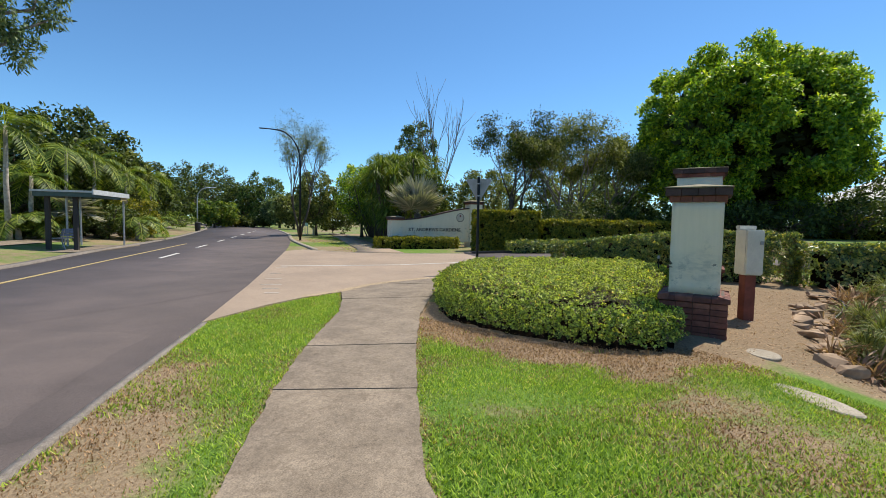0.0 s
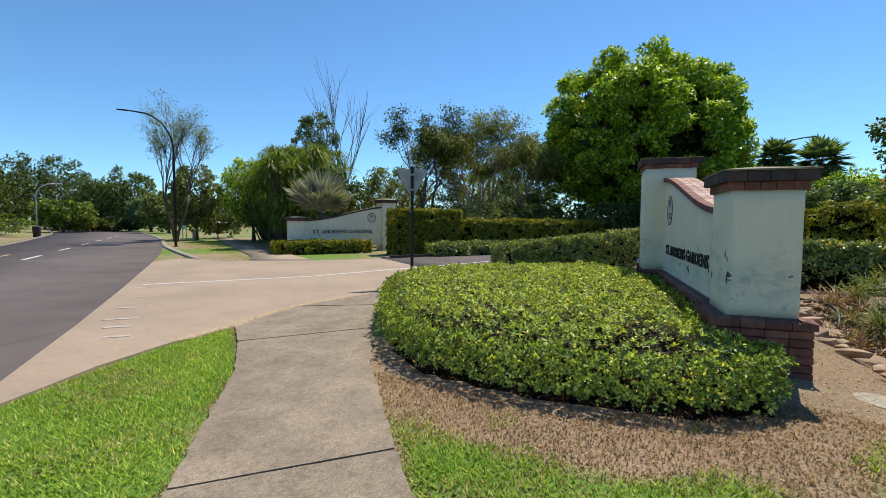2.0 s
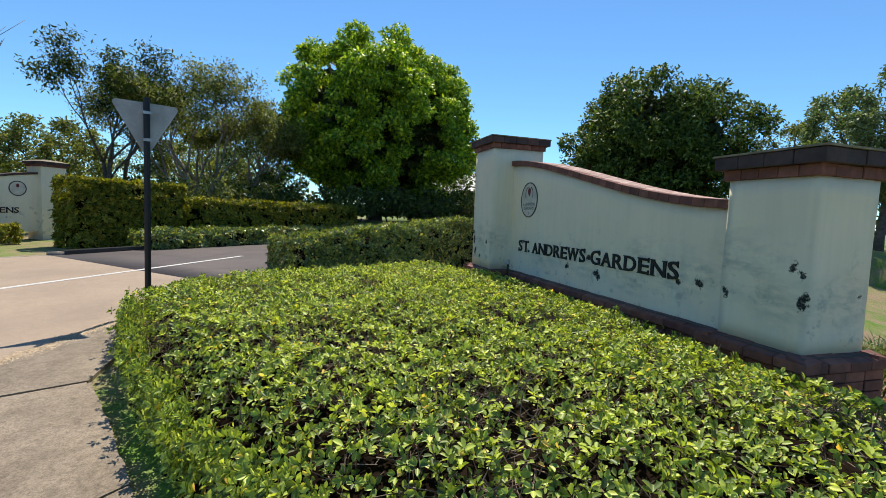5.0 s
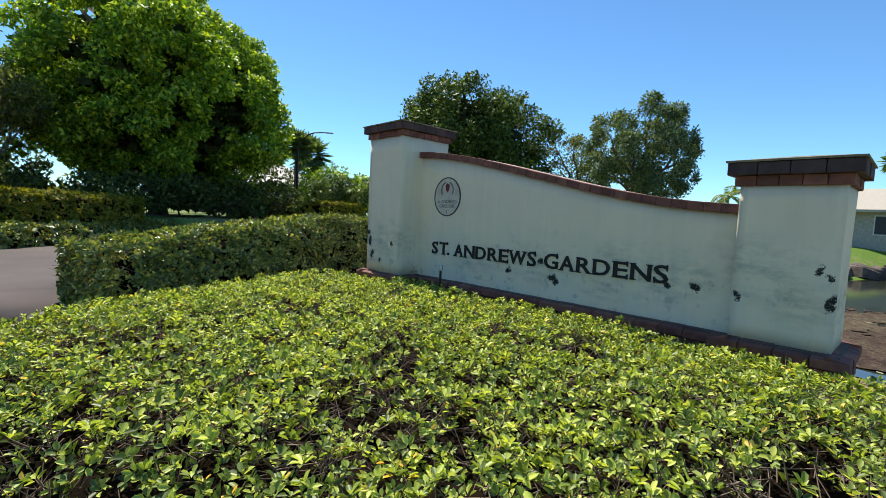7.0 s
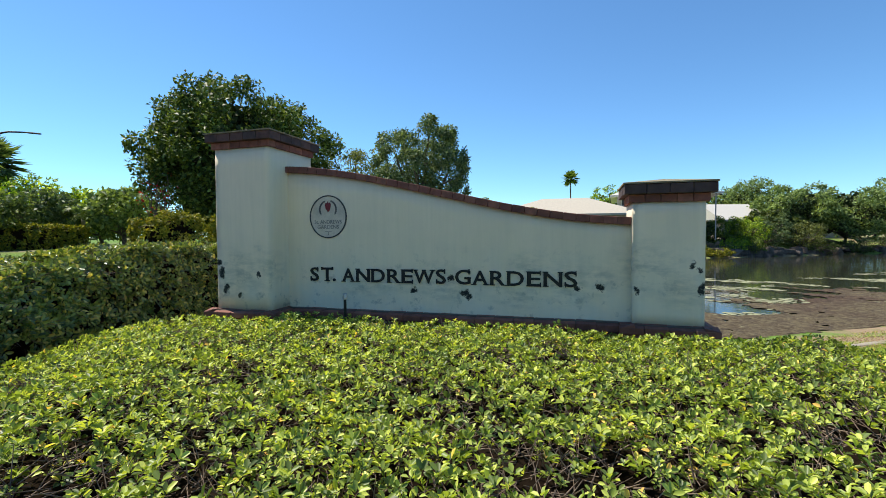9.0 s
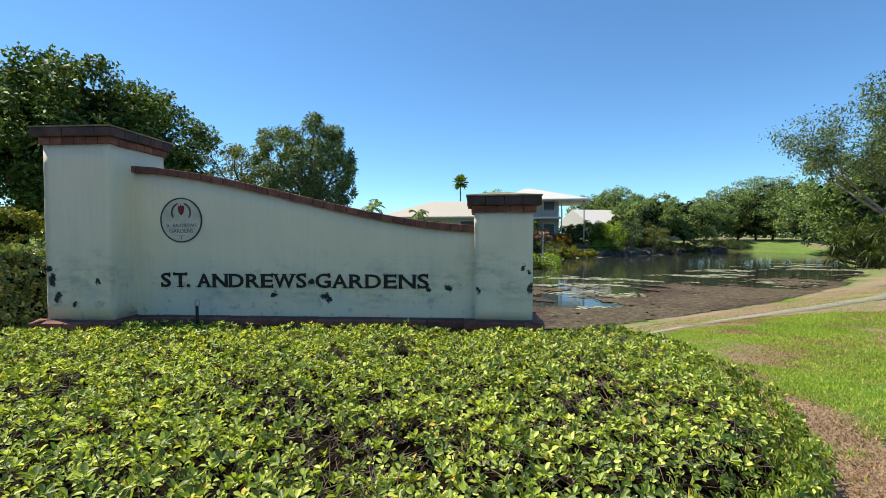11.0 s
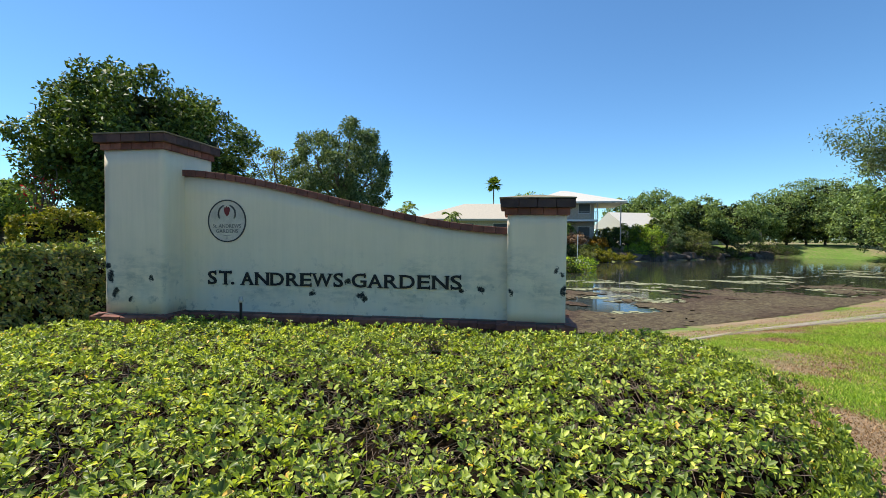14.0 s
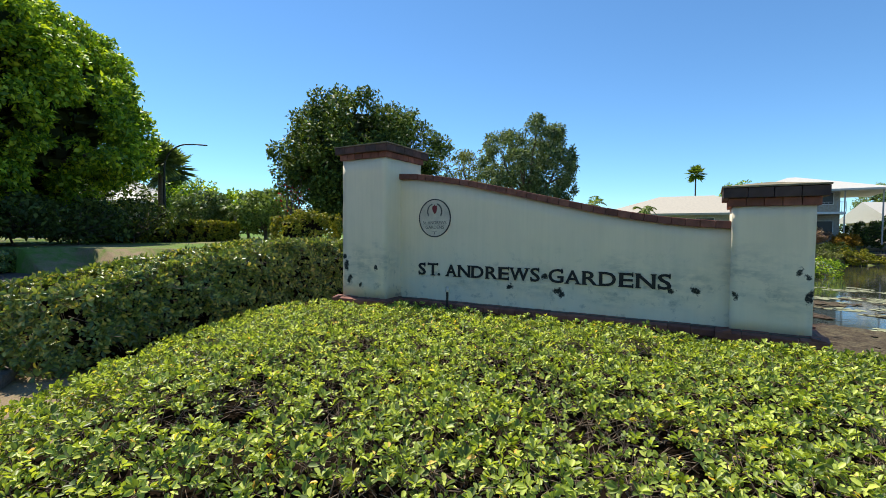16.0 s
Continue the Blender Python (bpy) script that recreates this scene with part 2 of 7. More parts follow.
def concrete_material(name, a, c, dark=0.65, vary=0.5):
    m, nt, b = material(name)
    fine, mid, big = noise_of(nt, 85, 5, 0.8), noise_of(nt, 2.4, 7, 0.65), noise_of(nt, 0.5, 4)
    col = ramp(nt, mid, [(0.3, a), (0.7, c)])
    col = mix(nt, 0.85, col, ramp(nt, fine, [(0.34, (dark * 0.8,) * 3), (0.5, (0.98,) * 3), (0.66, (1.35,) * 3)]), "MULTIPLY")
    blot = noise_of(nt, 6.0, 6, 0.7)
    col = mix(nt, vary, col, ramp(nt, blot, [(0.33, (0.68, 0.64, 0.6)), (0.5, (1, 1, 1))]), "MULTIPLY")
    stone = noise_of(nt, 24, 3, 0.75)
    col = mix(nt, vary, col, ramp(nt, stone, [(0.38, (0.66, 0.64, 0.62)), (0.52, (1, 1, 1)), (0.66, (1.25, 1.22, 1.18))]), "MULTIPLY")
    col = mix(nt, 0.5, col, ramp(nt, big, [(0.35, (0.75, 0.73, 0.72)), (0.6, (1.1, 1.08, 1.05))]), "MULTIPLY")
    oi = nt.nodes.new("ShaderNodeObjectInfo")
    col = mix(nt, 0.35, col, ramp(nt, oi.outputs["Random"], [(0.0, (0.78, 0.77, 0.77)), (1.0, (1.12, 1.1, 1.08))]), "MULTIPLY")
    nt.links.new(col, b.inputs["Base Color"])
    b.inputs["Roughness"].default_value = 0.85
    bump(nt, b, fine, 0.35, 0.004)
    return m


def water_material():
    m, nt, b = material("pond_water")
    b.inputs["Base Color"].default_value = (0.035, 0.04, 0.03, 1)
    b.inputs["Roughness"].default_value = 0.06
    b.inputs["Specular IOR Level"].default_value = 0.5
    bump(nt, b, noise_of(nt, 3.0, 3, stretch=(1, 2.0, 1)), 0.12, 0.02)
    return m


def scum_material():
    m, nt, b = material("water_weed")
    fine, mid = noise_of(nt, 7, 8, 0.85), noise_of(nt, 0.35, 5)
    col = mix(nt, ramp(nt, mid, [(0.42, (0,) * 3), (0.58, (1,) * 3)]),
              ramp(nt, fine, [(0.36, (0.014, 0.010, 0.008)), (0.5, (0.085, 0.055, 0.038)), (0.66, (0.20, 0.15, 0.085))]),
              ramp(nt, fine, [(0.36, (0.03, 0.022, 0.016)), (0.5, (0.12, 0.09, 0.055)), (0.68, (0.26, 0.23, 0.12))]))
    nt.links.new(col, b.inputs["Base Color"])
    b.inputs["Roughness"].default_value = 0.8
    b.inputs["Specular IOR Level"].default_value = 0.1
    bump(nt, b, fine, 1.0, 0.05)
    return m


M_WALL = render_wall()
M_BRICK = brick_material("red_brick", [(0.0, (0.16, 0.065, 0.05)), (0.5, (0.22, 0.085, 0.06)), (1.0, (0.30, 0.13, 0.09))])
M_BRICKD = brick_material("dark_brick", [(0.0, (0.05, 0.035, 0.035)), (0.5, (0.075, 0.05, 0.045)), (1.0, (0.11, 0.06, 0.05))])
M_TILE = brick_material("terracotta_tile", [(0.0, (0.42, 0.26, 0.20)), (0.5, (0.52, 0.35, 0.27)), (1.0, (0.58, 0.42, 0.34))])
M_MORTAR = simple("mortar", (0.10, 0.08, 0.065), 0.9)
M_CAPTOP = simple("weathered_cap", (0.24, 0.20, 0.12), 0.9, var=0.4, scale=8)
M_BLACK = simple("black_letter", (0.006, 0.007, 0.008), 0.6, bumps=0)
M_LOGO = simple("logo_disc", (0.62, 0.55, 0.44), 0.7)
M_LOGODARK = simple("logo_ink", (0.06, 0.055, 0.05), 0.7, bumps=0)
M_LOGOGREY = simple("logo_grey", (0.17, 0.17, 0.16), 0.7, bumps=0)
M_RED = simple("logo_red", (0.18, 0.015, 0.02), 0.6, bumps=0)
M_GROUND = ground_material()
M_ASPHALT = asphalt_material()
M_PATH = concrete_material("path_concrete", (0.19, 0.148, 0.103), (0.315, 0.25, 0.18), 0.5)
M_APRON = concrete_material("apron_concrete", (0.315, 0.235, 0.168), (0.35, 0.265, 0.19), 0.88, 0.22)
M_KERB = concrete_material("kerb_concrete", (0.17, 0.145, 0.12), (0.27, 0.235, 0.20))
M_LINE = simple("road_paint", (0.56, 0.53, 0.48), 0.7, var=0.25, scale=20)
M_YELLOW = simple("yellow_paint", (0.46, 0.34, 0.14), 0.7, var=0.25, scale=20)
M_WORN = simple("worn_paint", (0.43, 0.36, 0.29), 0.8, var=0.3, scale=14)
M_GRIT = simple("sand_grit", (0.42, 0.32, 0.21), 0.9, var=0.4, scale=30, bumps=0)
M_SPRAY = simple("water_spray", (0.8, 0.82, 0.84), 0.2, bumps=0)
M_WATER = water_material()
M_SCUM = scum_material()
M_RAFT = simple("pale_weed", (0.30, 0.30, 0.16), 0.7, var=0.5, scale=2.5, bumps=0.5, fine=25)
M_PALE = concrete_material("pale_concrete", (0.29, 0.25, 0.19), (0.40, 0.35, 0.27))
M_ROCK = simple("rock", (0.34, 0.235, 0.15), 0.9, var=0.45, scale=3, bumps=0.8, fine=18)
M_ROCKD = simple("dark_rock", (0.13, 0.10, 0.08), 0.9, var=0.45, scale=3, bumps=0.8, fine=18)
M_BARK = simple("bark", (0.13, 0.10, 0.075), 0.95, var=0.4, scale=9, bumps=0.8, fine=40)
M_BARKW = simple("pale_bark", (0.42, 0.37, 0.31), 0.9, var=0.35, scale=7, bumps=0.5, fine=40)
M_BARKG = simple("grey_bark", (0.24, 0.20, 0.165), 0.9, var=0.4, scale=7, bumps=0.6, fine=40)
M_TWIG = simple("twig", (0.24, 0.18, 0.14), 0.9, var=0.5, scale=12, bumps=0)
# hedge core: shade between the leaves put into a near-black colour without sheen
M_HEDGE_SHADE = simple("hedge_core_shade", (0.014, 0.010, 0.007), 0.95, var=0.5, scale=9, bumps=0.6)
for m in (M_HEDGE_SHADE, M_TWIG):
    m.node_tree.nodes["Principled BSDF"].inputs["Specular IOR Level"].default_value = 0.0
M_BLKMETAL = simple("black_metal", (0.012, 0.012, 0.014), 0.45, 0.3, bumps=0)
M_GALV = simple("galvanised", (0.42, 0.42, 0.42), 0.45, 0.6, bumps=0)
M_GREYSIGN = simple("sign_back", (0.40, 0.37, 0.34), 0.5, 0.2, bumps=0)
M_WHITE = simple("white_paint", (0.74, 0.74, 0.70), 0.5, var=0.05)
M_BOX = simple("meter_box", (0.66, 0.64, 0.54), 0.5, var=0.08)
M_POST = simple("red_post", (0.20, 0.055, 0.035), 0.7, var=0.25)
M_ROOF = simple("pale_roof", (0.50, 0.44, 0.34), 0.6, var=0.08)
M_ROOFW = simple("white_roof", (0.62, 0.58, 0.50), 0.5, var=0.05)
M_HOUSE = simple("house_wall", (0.45, 0.41, 0.34), 0.8)
M_DARK = simple("dark_opening", (0.03, 0.032, 0.035), 0.3, bumps=0)
M_SHEL = simple("shelter_dark", (0.035, 0.03, 0.028), 0.7)
M_SHELROOF = simple("shelter_roof", (0.55, 0.56, 0.55), 0.5)
M_FASCIA = simple("shelter_fascia", (0.06, 0.10, 0.09), 0.6)
M_BENCH = simple("bench_wood", (0.45, 0.43, 0.42), 0.6)
M_BENCHB = simple("bench_blue", (0.10, 0.16, 0.28), 0.5)
M_TEAL = simple("notice_board", (0.10, 0.22, 0.24), 0.5)
M_LEAF_LIME = leaf_material("lime_leaf", [(0.0, (0.03, 0.055, 0.008)), (0.28, (0.07, 0.12, 0.014)), (0.5, (0.12, 0.19, 0.018)), (0.8, (0.22, 0.32, 0.03)), (0.98, (0.33, 0.43, 0.05)), (1.0, (0.5, 0.36, 0.05))], 0.42, 0.3, 0.36, gain=1.95, warm=1.25, cool=2.0)
M_LEAF_HEDGE = leaf_material("hedge_leaf", [(0.0, (0.02, 0.04, 0.01)), (0.5, (0.06, 0.10, 0.018)), (0.85, (0.13, 0.17, 0.03)), (1.0, (0.24, 0.23, 0.05))], 0.34, 0.22, 0.65, gain=2.6, warm=1.2, cool=1.3)
M_LEAF_CLIP = leaf_material("clipped_leaf", [(0.0, (0.05, 0.08, 0.01)), (0.5, (0.14, 0.18, 0.02)), (1.0, (0.30, 0.30, 0.04))], 0.55, 0.3, gain=1.2)
M_LEAF_BIG = leaf_material("fresh_leaf", [(0.0, (0.025, 0.06, 0.006)), (0.5, (0.065, 0.135, 0.014)), (1.0, (0.24, 0.32, 0.03))], 0.45, 0.34, 0.35, gain=2.5)
M_LEAF_MANGO = leaf_material("mango_leaf", [(0.0, (0.018, 0.032, 0.008)), (0.6, (0.05, 0.08, 0.016)), (1.0, (0.145, 0.185, 0.05))], 0.50, 0.22, gain=1.8, warm=1.02)
M_LEAF_GREY = leaf_material("grey_leaf", [(0.0, (0.03, 0.05, 0.022)), (0.5, (0.075, 0.11, 0.055)), (1.0, (0.16, 0.20, 0.10))], 0.55, 0.25, gain=1.7, warm=1.0, cool=1.0)
M_LEAF_OLIVE = leaf_material("olive_leaf", [(0.0, (0.03, 0.04, 0.014)), (0.5, (0.075, 0.095, 0.032)), (1.0, (0.17, 0.185, 0.07))], 0.60, 0.3, gain=2.0, warm=1.05)
M_LEAF_DARK = leaf_material("dark_leaf", [(0.0, (0.012, 0.025, 0.008)), (0.6, (0.035, 0.06, 0.016)), (1.0, (0.09, 0.13, 0.03))], 0.52, 0.2, gain=1.8)
# dark, nearly opaque leaf: the crown's inner shade is put into its colour
M_LEAF_SHADE = leaf_material("shade_leaf", [(0.0, (0.012, 0.022, 0.008)), (1.0, (0.03, 0.045, 0.014))], 0.7, 0.02, gain=1.8)
M_LEAF_PALM = leaf_material("palm_leaf", [(0.0, (0.03, 0.055, 0.01)), (0.6, (0.08, 0.13, 0.02)), (1.0, (0.20, 0.24, 0.05))], 0.50, 0.3, gain=1.5, warm=1.05)
M_LEAF_SILVER = leaf_material("silver_leaf", [(0.0, (0.12, 0.16, 0.13)), (0.6, (0.24, 0.29, 0.25)), (1.0, (0.36, 0.40, 0.35))], 0.60, 0.15, gain=1.2)
M_LEAF_DRY = leaf_material("dry_leaf", [(0.0, (0.07, 0.05, 0.035)), (0.6, (0.20, 0.15, 0.10)), (1.0, (0.33, 0.27, 0.19))], 0.80, 0.15, gain=1.6)
M_LEAF_BANK = leaf_material("bank_leaf", [(0.0, (0.03, 0.05, 0.018)), (0.5, (0.085, 0.12, 0.045)), (1.0, (0.18, 0.22, 0.09))], 0.55, 0.3, gain=2.3, warm=1.0)
M_LEAF_GOLD = leaf_material("golden_leaf", [(0.0, (0.16, 0.12, 0.02)), (0.6, (0.34, 0.22, 0.03)), (1.0, (0.5, 0.36, 0.08))], 0.5, 0.3)
M_FLOWER = leaf_material("red_flower", [(0.0, (0.35, 0.02, 0.03)), (1.0, (0.6, 0.06, 0.08))], 0.5, 0.3)
M_GRASS = leaf_material("grass_blade", [(0.0, (0.05, 0.09, 0.012)), (0.5, (0.13, 0.21, 0.025)), (0.9, (0.24, 0.31, 0.05)), (1.0, (0.40, 0.33, 0.14))], 0.6, 0.4, 0.12, gain=1.9, warm=1.04, cool=1.1)
M_STRAW = leaf_material("dry_grass_blade", [(0.0, (0.12, 0.085, 0.05)), (0.6, (0.30, 0.22, 0.13)), (1.0, (0.50, 0.40, 0.26))], 0.8, 0.25, 0.1, gain=0.95)


# ---- mesh helpers ----
def bm_object(name, bm, mat, smooth=False):
    me = bpy.data.meshes.new(name)
    bm.to_mesh(me)
    bm.free()
    me.materials.append(mat)
    if smooth:
        for p in me.polygons:
            p.use_smooth = True
    return new(name, me)


def part(name, bm, mat, parent, label="", smooth=False):
    ob = bm_object(name, bm, mat, smooth)
    ob.parent = parent
    if label:
        ob["label"] = label
    return ob


def array_object(name, verts, faces, mat, parent=None, smooth=False):
    """A mesh object from arrays: faces all of one corner count."""
    verts, faces = np.asarray(verts, np.float32), np.asarray(faces, np.int32)
    me = bpy.data.meshes.new(name)
    k = faces.shape[1]
    me.vertices.add(len(verts))
    me.vertices.foreach_set("co", verts.ravel())
    me.loops.add(faces.size)
    me.loops.foreach_set("vertex_index", faces.ravel())
    me.polygons.add(len(faces))
    me.polygons.foreach_set("loop_start", np.arange(len(faces), dtype=np.int32) * k)
    me.update(calc_edges=True)
    if smooth:
        me.polygons.foreach_set("use_smooth", np.ones(len(faces), bool))
    me.materials.append(mat)
    ob = new(name, me)
    ob.parent = parent
    return ob


def empty(name, x=0.0, y=0.0, z=0.0, turn=0.0):
    ob = new(name)
    ob.matrix_basis = pose(x, y, z, 0, 0, turn)
    return ob


def box(bm, x0, x1, y0, y1, z0, z1, bevel=0.0, top=0.0):
    """A box; top: how far the upper face is drawn in."""
    vs = [bm.verts.new(v) for v in ((x0, y0, z0), (x1, y0, z0), (x1, y1, z0), (x0, y1, z0), (x0 + top, y0 + top, z1),
                                    (x1 - top, y0 + top, z1), (x1 - top, y1 - top, z1), (x0 + top, y1 - top, z1))]
    fs = [bm.faces.new([vs[i] for i in f]) for f in ((3, 2, 1, 0), (4, 5, 6, 7), (0, 1, 5, 4), (1, 2, 6, 5), (2, 3, 7, 6), (3, 0, 4, 7))]
    if bevel:
        bmesh.ops.bevel(bm, geom=list({e for f in fs for e in f.edges}), offset=bevel, segments=2, affect="EDGES")
    return bm


def tube(bm, points, radii, sides=8):
    """A tapered tube along points."""
    rings = []
    pts = [Vector(p) for p in points]
    for i, p in enumerate(pts):
        d = (pts[min(i + 1, len(pts) - 1)] - pts[max(i - 1, 0)]).normalized()
        a = d.cross(Vector((0.3, 0.9, 0.1)) if abs(d.z) > 0.8 else Vector((0, 0, 1))).normalized()
        b = d.cross(a)
        rings.append([bm.verts.new(p + radii[i] * (math.cos(k * math.tau / sides) * a + math.sin(k * math.tau / sides) * b)) for k in range(sides)])
    for r, s in zip(rings, rings[1:]):
        for k in range(sides):
            bm.faces.new((r[k], r[(k + 1) % sides], s[(k + 1) % sides], s[k]))
    bm.faces.new(rings[0][::-1])
    bm.faces.new(rings[-1])
    return bm


def unit(a):
    return a / np.maximum(np.linalg.norm(a, axis=1, keepdims=True), 1e-9)


def leaves(P, D, N, length, width, fold=0.25):
    """Leaf quads at P along D, facing about N. Returns vertices and faces."""
    n = len(P)
    S = unit(np.cross(D, N))
    U = np.cross(S, D)
    L, W = np.reshape(length * np.ones(n), (n, 1)), np.reshape(width * np.ones(n), (n, 1))
    mid = P + D * L * 0.5
    V = np.stack([P, mid + S * W * 0.5 + U * W * fold, P + D * L - U * W * fold * 0.6, mid - S * W * 0.5 + U * W * fold], 1).reshape(-1, 3)
    F = np.arange(4 * n).reshape(n, 4)
    return V, F


def round_leaves(P, D, N, length, width, cup=0.26):
    """Oval leaves of two halves that fold along the midrib."""
    n = len(P)
    S = unit(np.cross(D, N))
    U = np.cross(S, D)
    L, W = np.reshape(length * np.ones(n), (n, 1)), np.reshape(width * np.ones(n), (n, 1))
    a, b = P + D * L * 0.36, P + D * L * 0.74
    V = np.stack([P, a + S * W * 0.46 + U * W * cup, b + S * W * 0.44 + U * W * cup * 0.9, P + D * L - U * W * cup * 0.5, b - S * W * 0.44 + U * W * cup * 0.9, a - S * W * 0.46 + U * W * cup], 1).reshape(-1, 3)
    i = np.arange(n)[:, None] * 6
    return V, np.concatenate([i + np.array([[0, 1, 2, 3]]), i + np.array([[0, 3, 4, 5]])])


def rosettes(C, N, rng, count=6, length=0.05, width=0.024, lift=0.55):
    """Rings of leaves round the shoot tips C that grow along N."""
    n = len(C)
    N = unit(N)
    A = unit(np.cross(N, rng.normal(size=(n, 3))))
    B = np.cross(N, A)
    P, D, Q = [], [], []
    for k in range(count):
        th = (k + rng.uniform(-0.3, 0.3, n)) * math.tau * 0.382
        up = lift * (0.35 + 0.9 * k / count) + rng.uniform(-0.2, 0.25, n)
        d = np.cos(th)[:, None] * A + np.sin(th)[:, None] * B
        D.append(unit(d + up[:, None] * N))
        P.append(C + d * 0.006 - N * 0.02 * (1 - k / count))
        Q.append(N + 0.01)
    s = np.tile(rng.uniform(0.65, 1.3, n), count)
    return (round_leaves if length < 0.09 else leaves)(np.concatenate(P), np.concatenate(D), np.concatenate(Q), length * s, width * s)


def inside(poly, X, Y):
    """Which points lie in the polygon."""
    r = np.zeros(np.shape(X), bool)
    for (x0, y0), (x1, y1) in zip(poly, poly[1:] + poly[:1]):
        c = ((y0 > Y) != (y1 > Y)) & (X < (x1 - x0) * (Y - y0) / (y1 - y0 + 1e-12) + x0)
        r ^= c
    return r


def edge_distance(line, X, Y, closed=True):
    """The distance to a line of points."""
    best = np.full(np.shape(X), 1e9)
    pts = line + line[:1] if closed else line
    for (x0, y0), (x1, y1) in zip(pts, pts[1:]):
        dx, dy = x1 - x0, y1 - y0
        t = np.clip(((X - x0) * dx + (Y - y0) * dy) / (dx * dx + dy * dy + 1e-9), 0, 1)
        best = np.minimum(best, np.hypot(X - x0 - t * dx, Y - y0 - t * dy))
    return best


def smooth_line(points, step=0.5):
    """A rounded line through points."""
    p = [Vector((*q, 0)) for q in points]
    out = []
    for i in range(len(p) - 1):
        a, b, c, d = p[max(i - 1, 0)], p[i], p[i + 1], p[min(i + 2, len(p) - 1)]
        n = max(1, int((c - b).length / step))
        for k in range(n):
            t = k / n
            q = 0.5 * (2 * b + (c - a) * t + (2 * a - 5 * b + 4 * c - d) * t * t + (3 * b - a - 3 * c + d) * t ** 3)
            out.append((q.x, q.y))
    return out + [tuple(points[-1])]


def wobble(X, Y, scale=1.0, seed=0.0):
    """A smooth uneven field between about -1 and 1."""
    X, Y = X / scale, Y / scale
    return (np.sin(X * 1.7 + 1.3 * np.sin(Y * 1.1 + seed) + seed) + np.sin(Y * 2.1 + 1.7 * np.sin(X * 0.9 + 2 * seed)) + np.sin(X * 3.9 + Y * 3.1 + seed) * 0.5) / 2.5


# ---- plan ----
ROAD_R = [(40, 26), (18, 2.4), (12.9, -3.1), (9.9, -6.0), (7.2, -8.7), (4.3, -11.7), (-1.2, -17.5), (-9.6, -27.0), (-20, -40), (-34, -60), (-48, -84), (-66, -120)]
ROAD_L = [(47, 20), (24.8, -2.6), (18.0, -9.2), (13.8, -12.6), (9.3, -16.7), (5.1, -22.0), (-3.2, -32), (-13.5, -46), (-27.0, -66), (-40, -89), (-58, -125)]
LAKE = [(5.4, 5.6), (6.4, 5.3), (7.3, 5.75), (8.9, 7.0), (11.2, 8.5), (15.5, 11.3), (22.8, 17.4), (31, 25.5), (42, 43), (49.5, 58), (49, 66), (44, 64), (32, 55), (24, 49), (16.6, 44), (11.3, 39), (7.0, 33), (2.5, 26), (1.0, 19), (2.6, 12), (3.6, 8.6)]
LAKE_Z = -0.8
HEDGE = [(2.5, -5.55), (3.9, -5.15), (5.1, -4.68), (6.2, -4.15), (7.0, -3.58), (7.45, -3.08), (7.72, -2.35), (7.82, -1.8), (7.82, -1.15), (7.76, -0.55), (7.5, -0.05), (7.1, 0.1),
         (6.75, -0.25), (6.5, -0.36), (5.5, -0.34), (5.3, -0.22), (1.3, -0.22), (1.2, -0.66), (0.1, -0.66), (-0.25, -1.2), (-0.1, -2.0), (0.45, -3.2), (1.15, -4.35), (1.7, -5.1)]
PATH_L = [(18.6, 4.4), (16.2, 2.0), (14.2, 0.0), (12.15, -2.0), (11.1, -2.9), (9.95, -3.75), (8.2, -4.9), (7.2, -5.75), (6.55, -6.42)]
PATH_R = [(17.5, 5.2), (15.3, 2.9), (13.4, 0.95), (11.45, -1.05), (10.35, -1.85), (9.1, -2.72), (7.5, -3.72), (5.95, -4.5), (4.3, -5.3)]


def ground_z(X, Y):
    X, Y = np.asarray(X, float), np.asarray(Y, float)
    d = edge_distance(LAKE, X, Y)
    wet = inside(LAKE, X, Y)
    t = np.clip(d / 5.0, 0, 1)
    z = np.where(wet, LAKE_Z - 0.35 * np.clip(d / 2.0, 0, 1), (LAKE_Z - 0.0) * (1 - t * t * (3 - 2 * t)))
    far = (Y > X * 0.9 + 16) & ~wet
    z = np.where(far, z + 0.9 * np.clip((d - 0.4) / 3.0, 0, 1), z)
    bed = np.exp(-(((X - 4.0) / 2.6) ** 2 + ((Y - 3.0) / 1.1) ** 2))
    z = z - 0.35 * bed
    dl = edge_distance(ROAD_L, X, Y, False)
    u = np.clip((dl - 0.2) / 7.0, 0, 1)
    side = (X * 0.72 - Y * 0.69) > 12.9
    z = np.where(side & (edge_distance(ROAD_R, X, Y, False) > 8.2), z + 0.38 * u * u * (3 - 2 * u), z)
    return z - 0.02


def gz(x, y):
    return float(ground_z(np.array([x]), np.array([y]))[0])


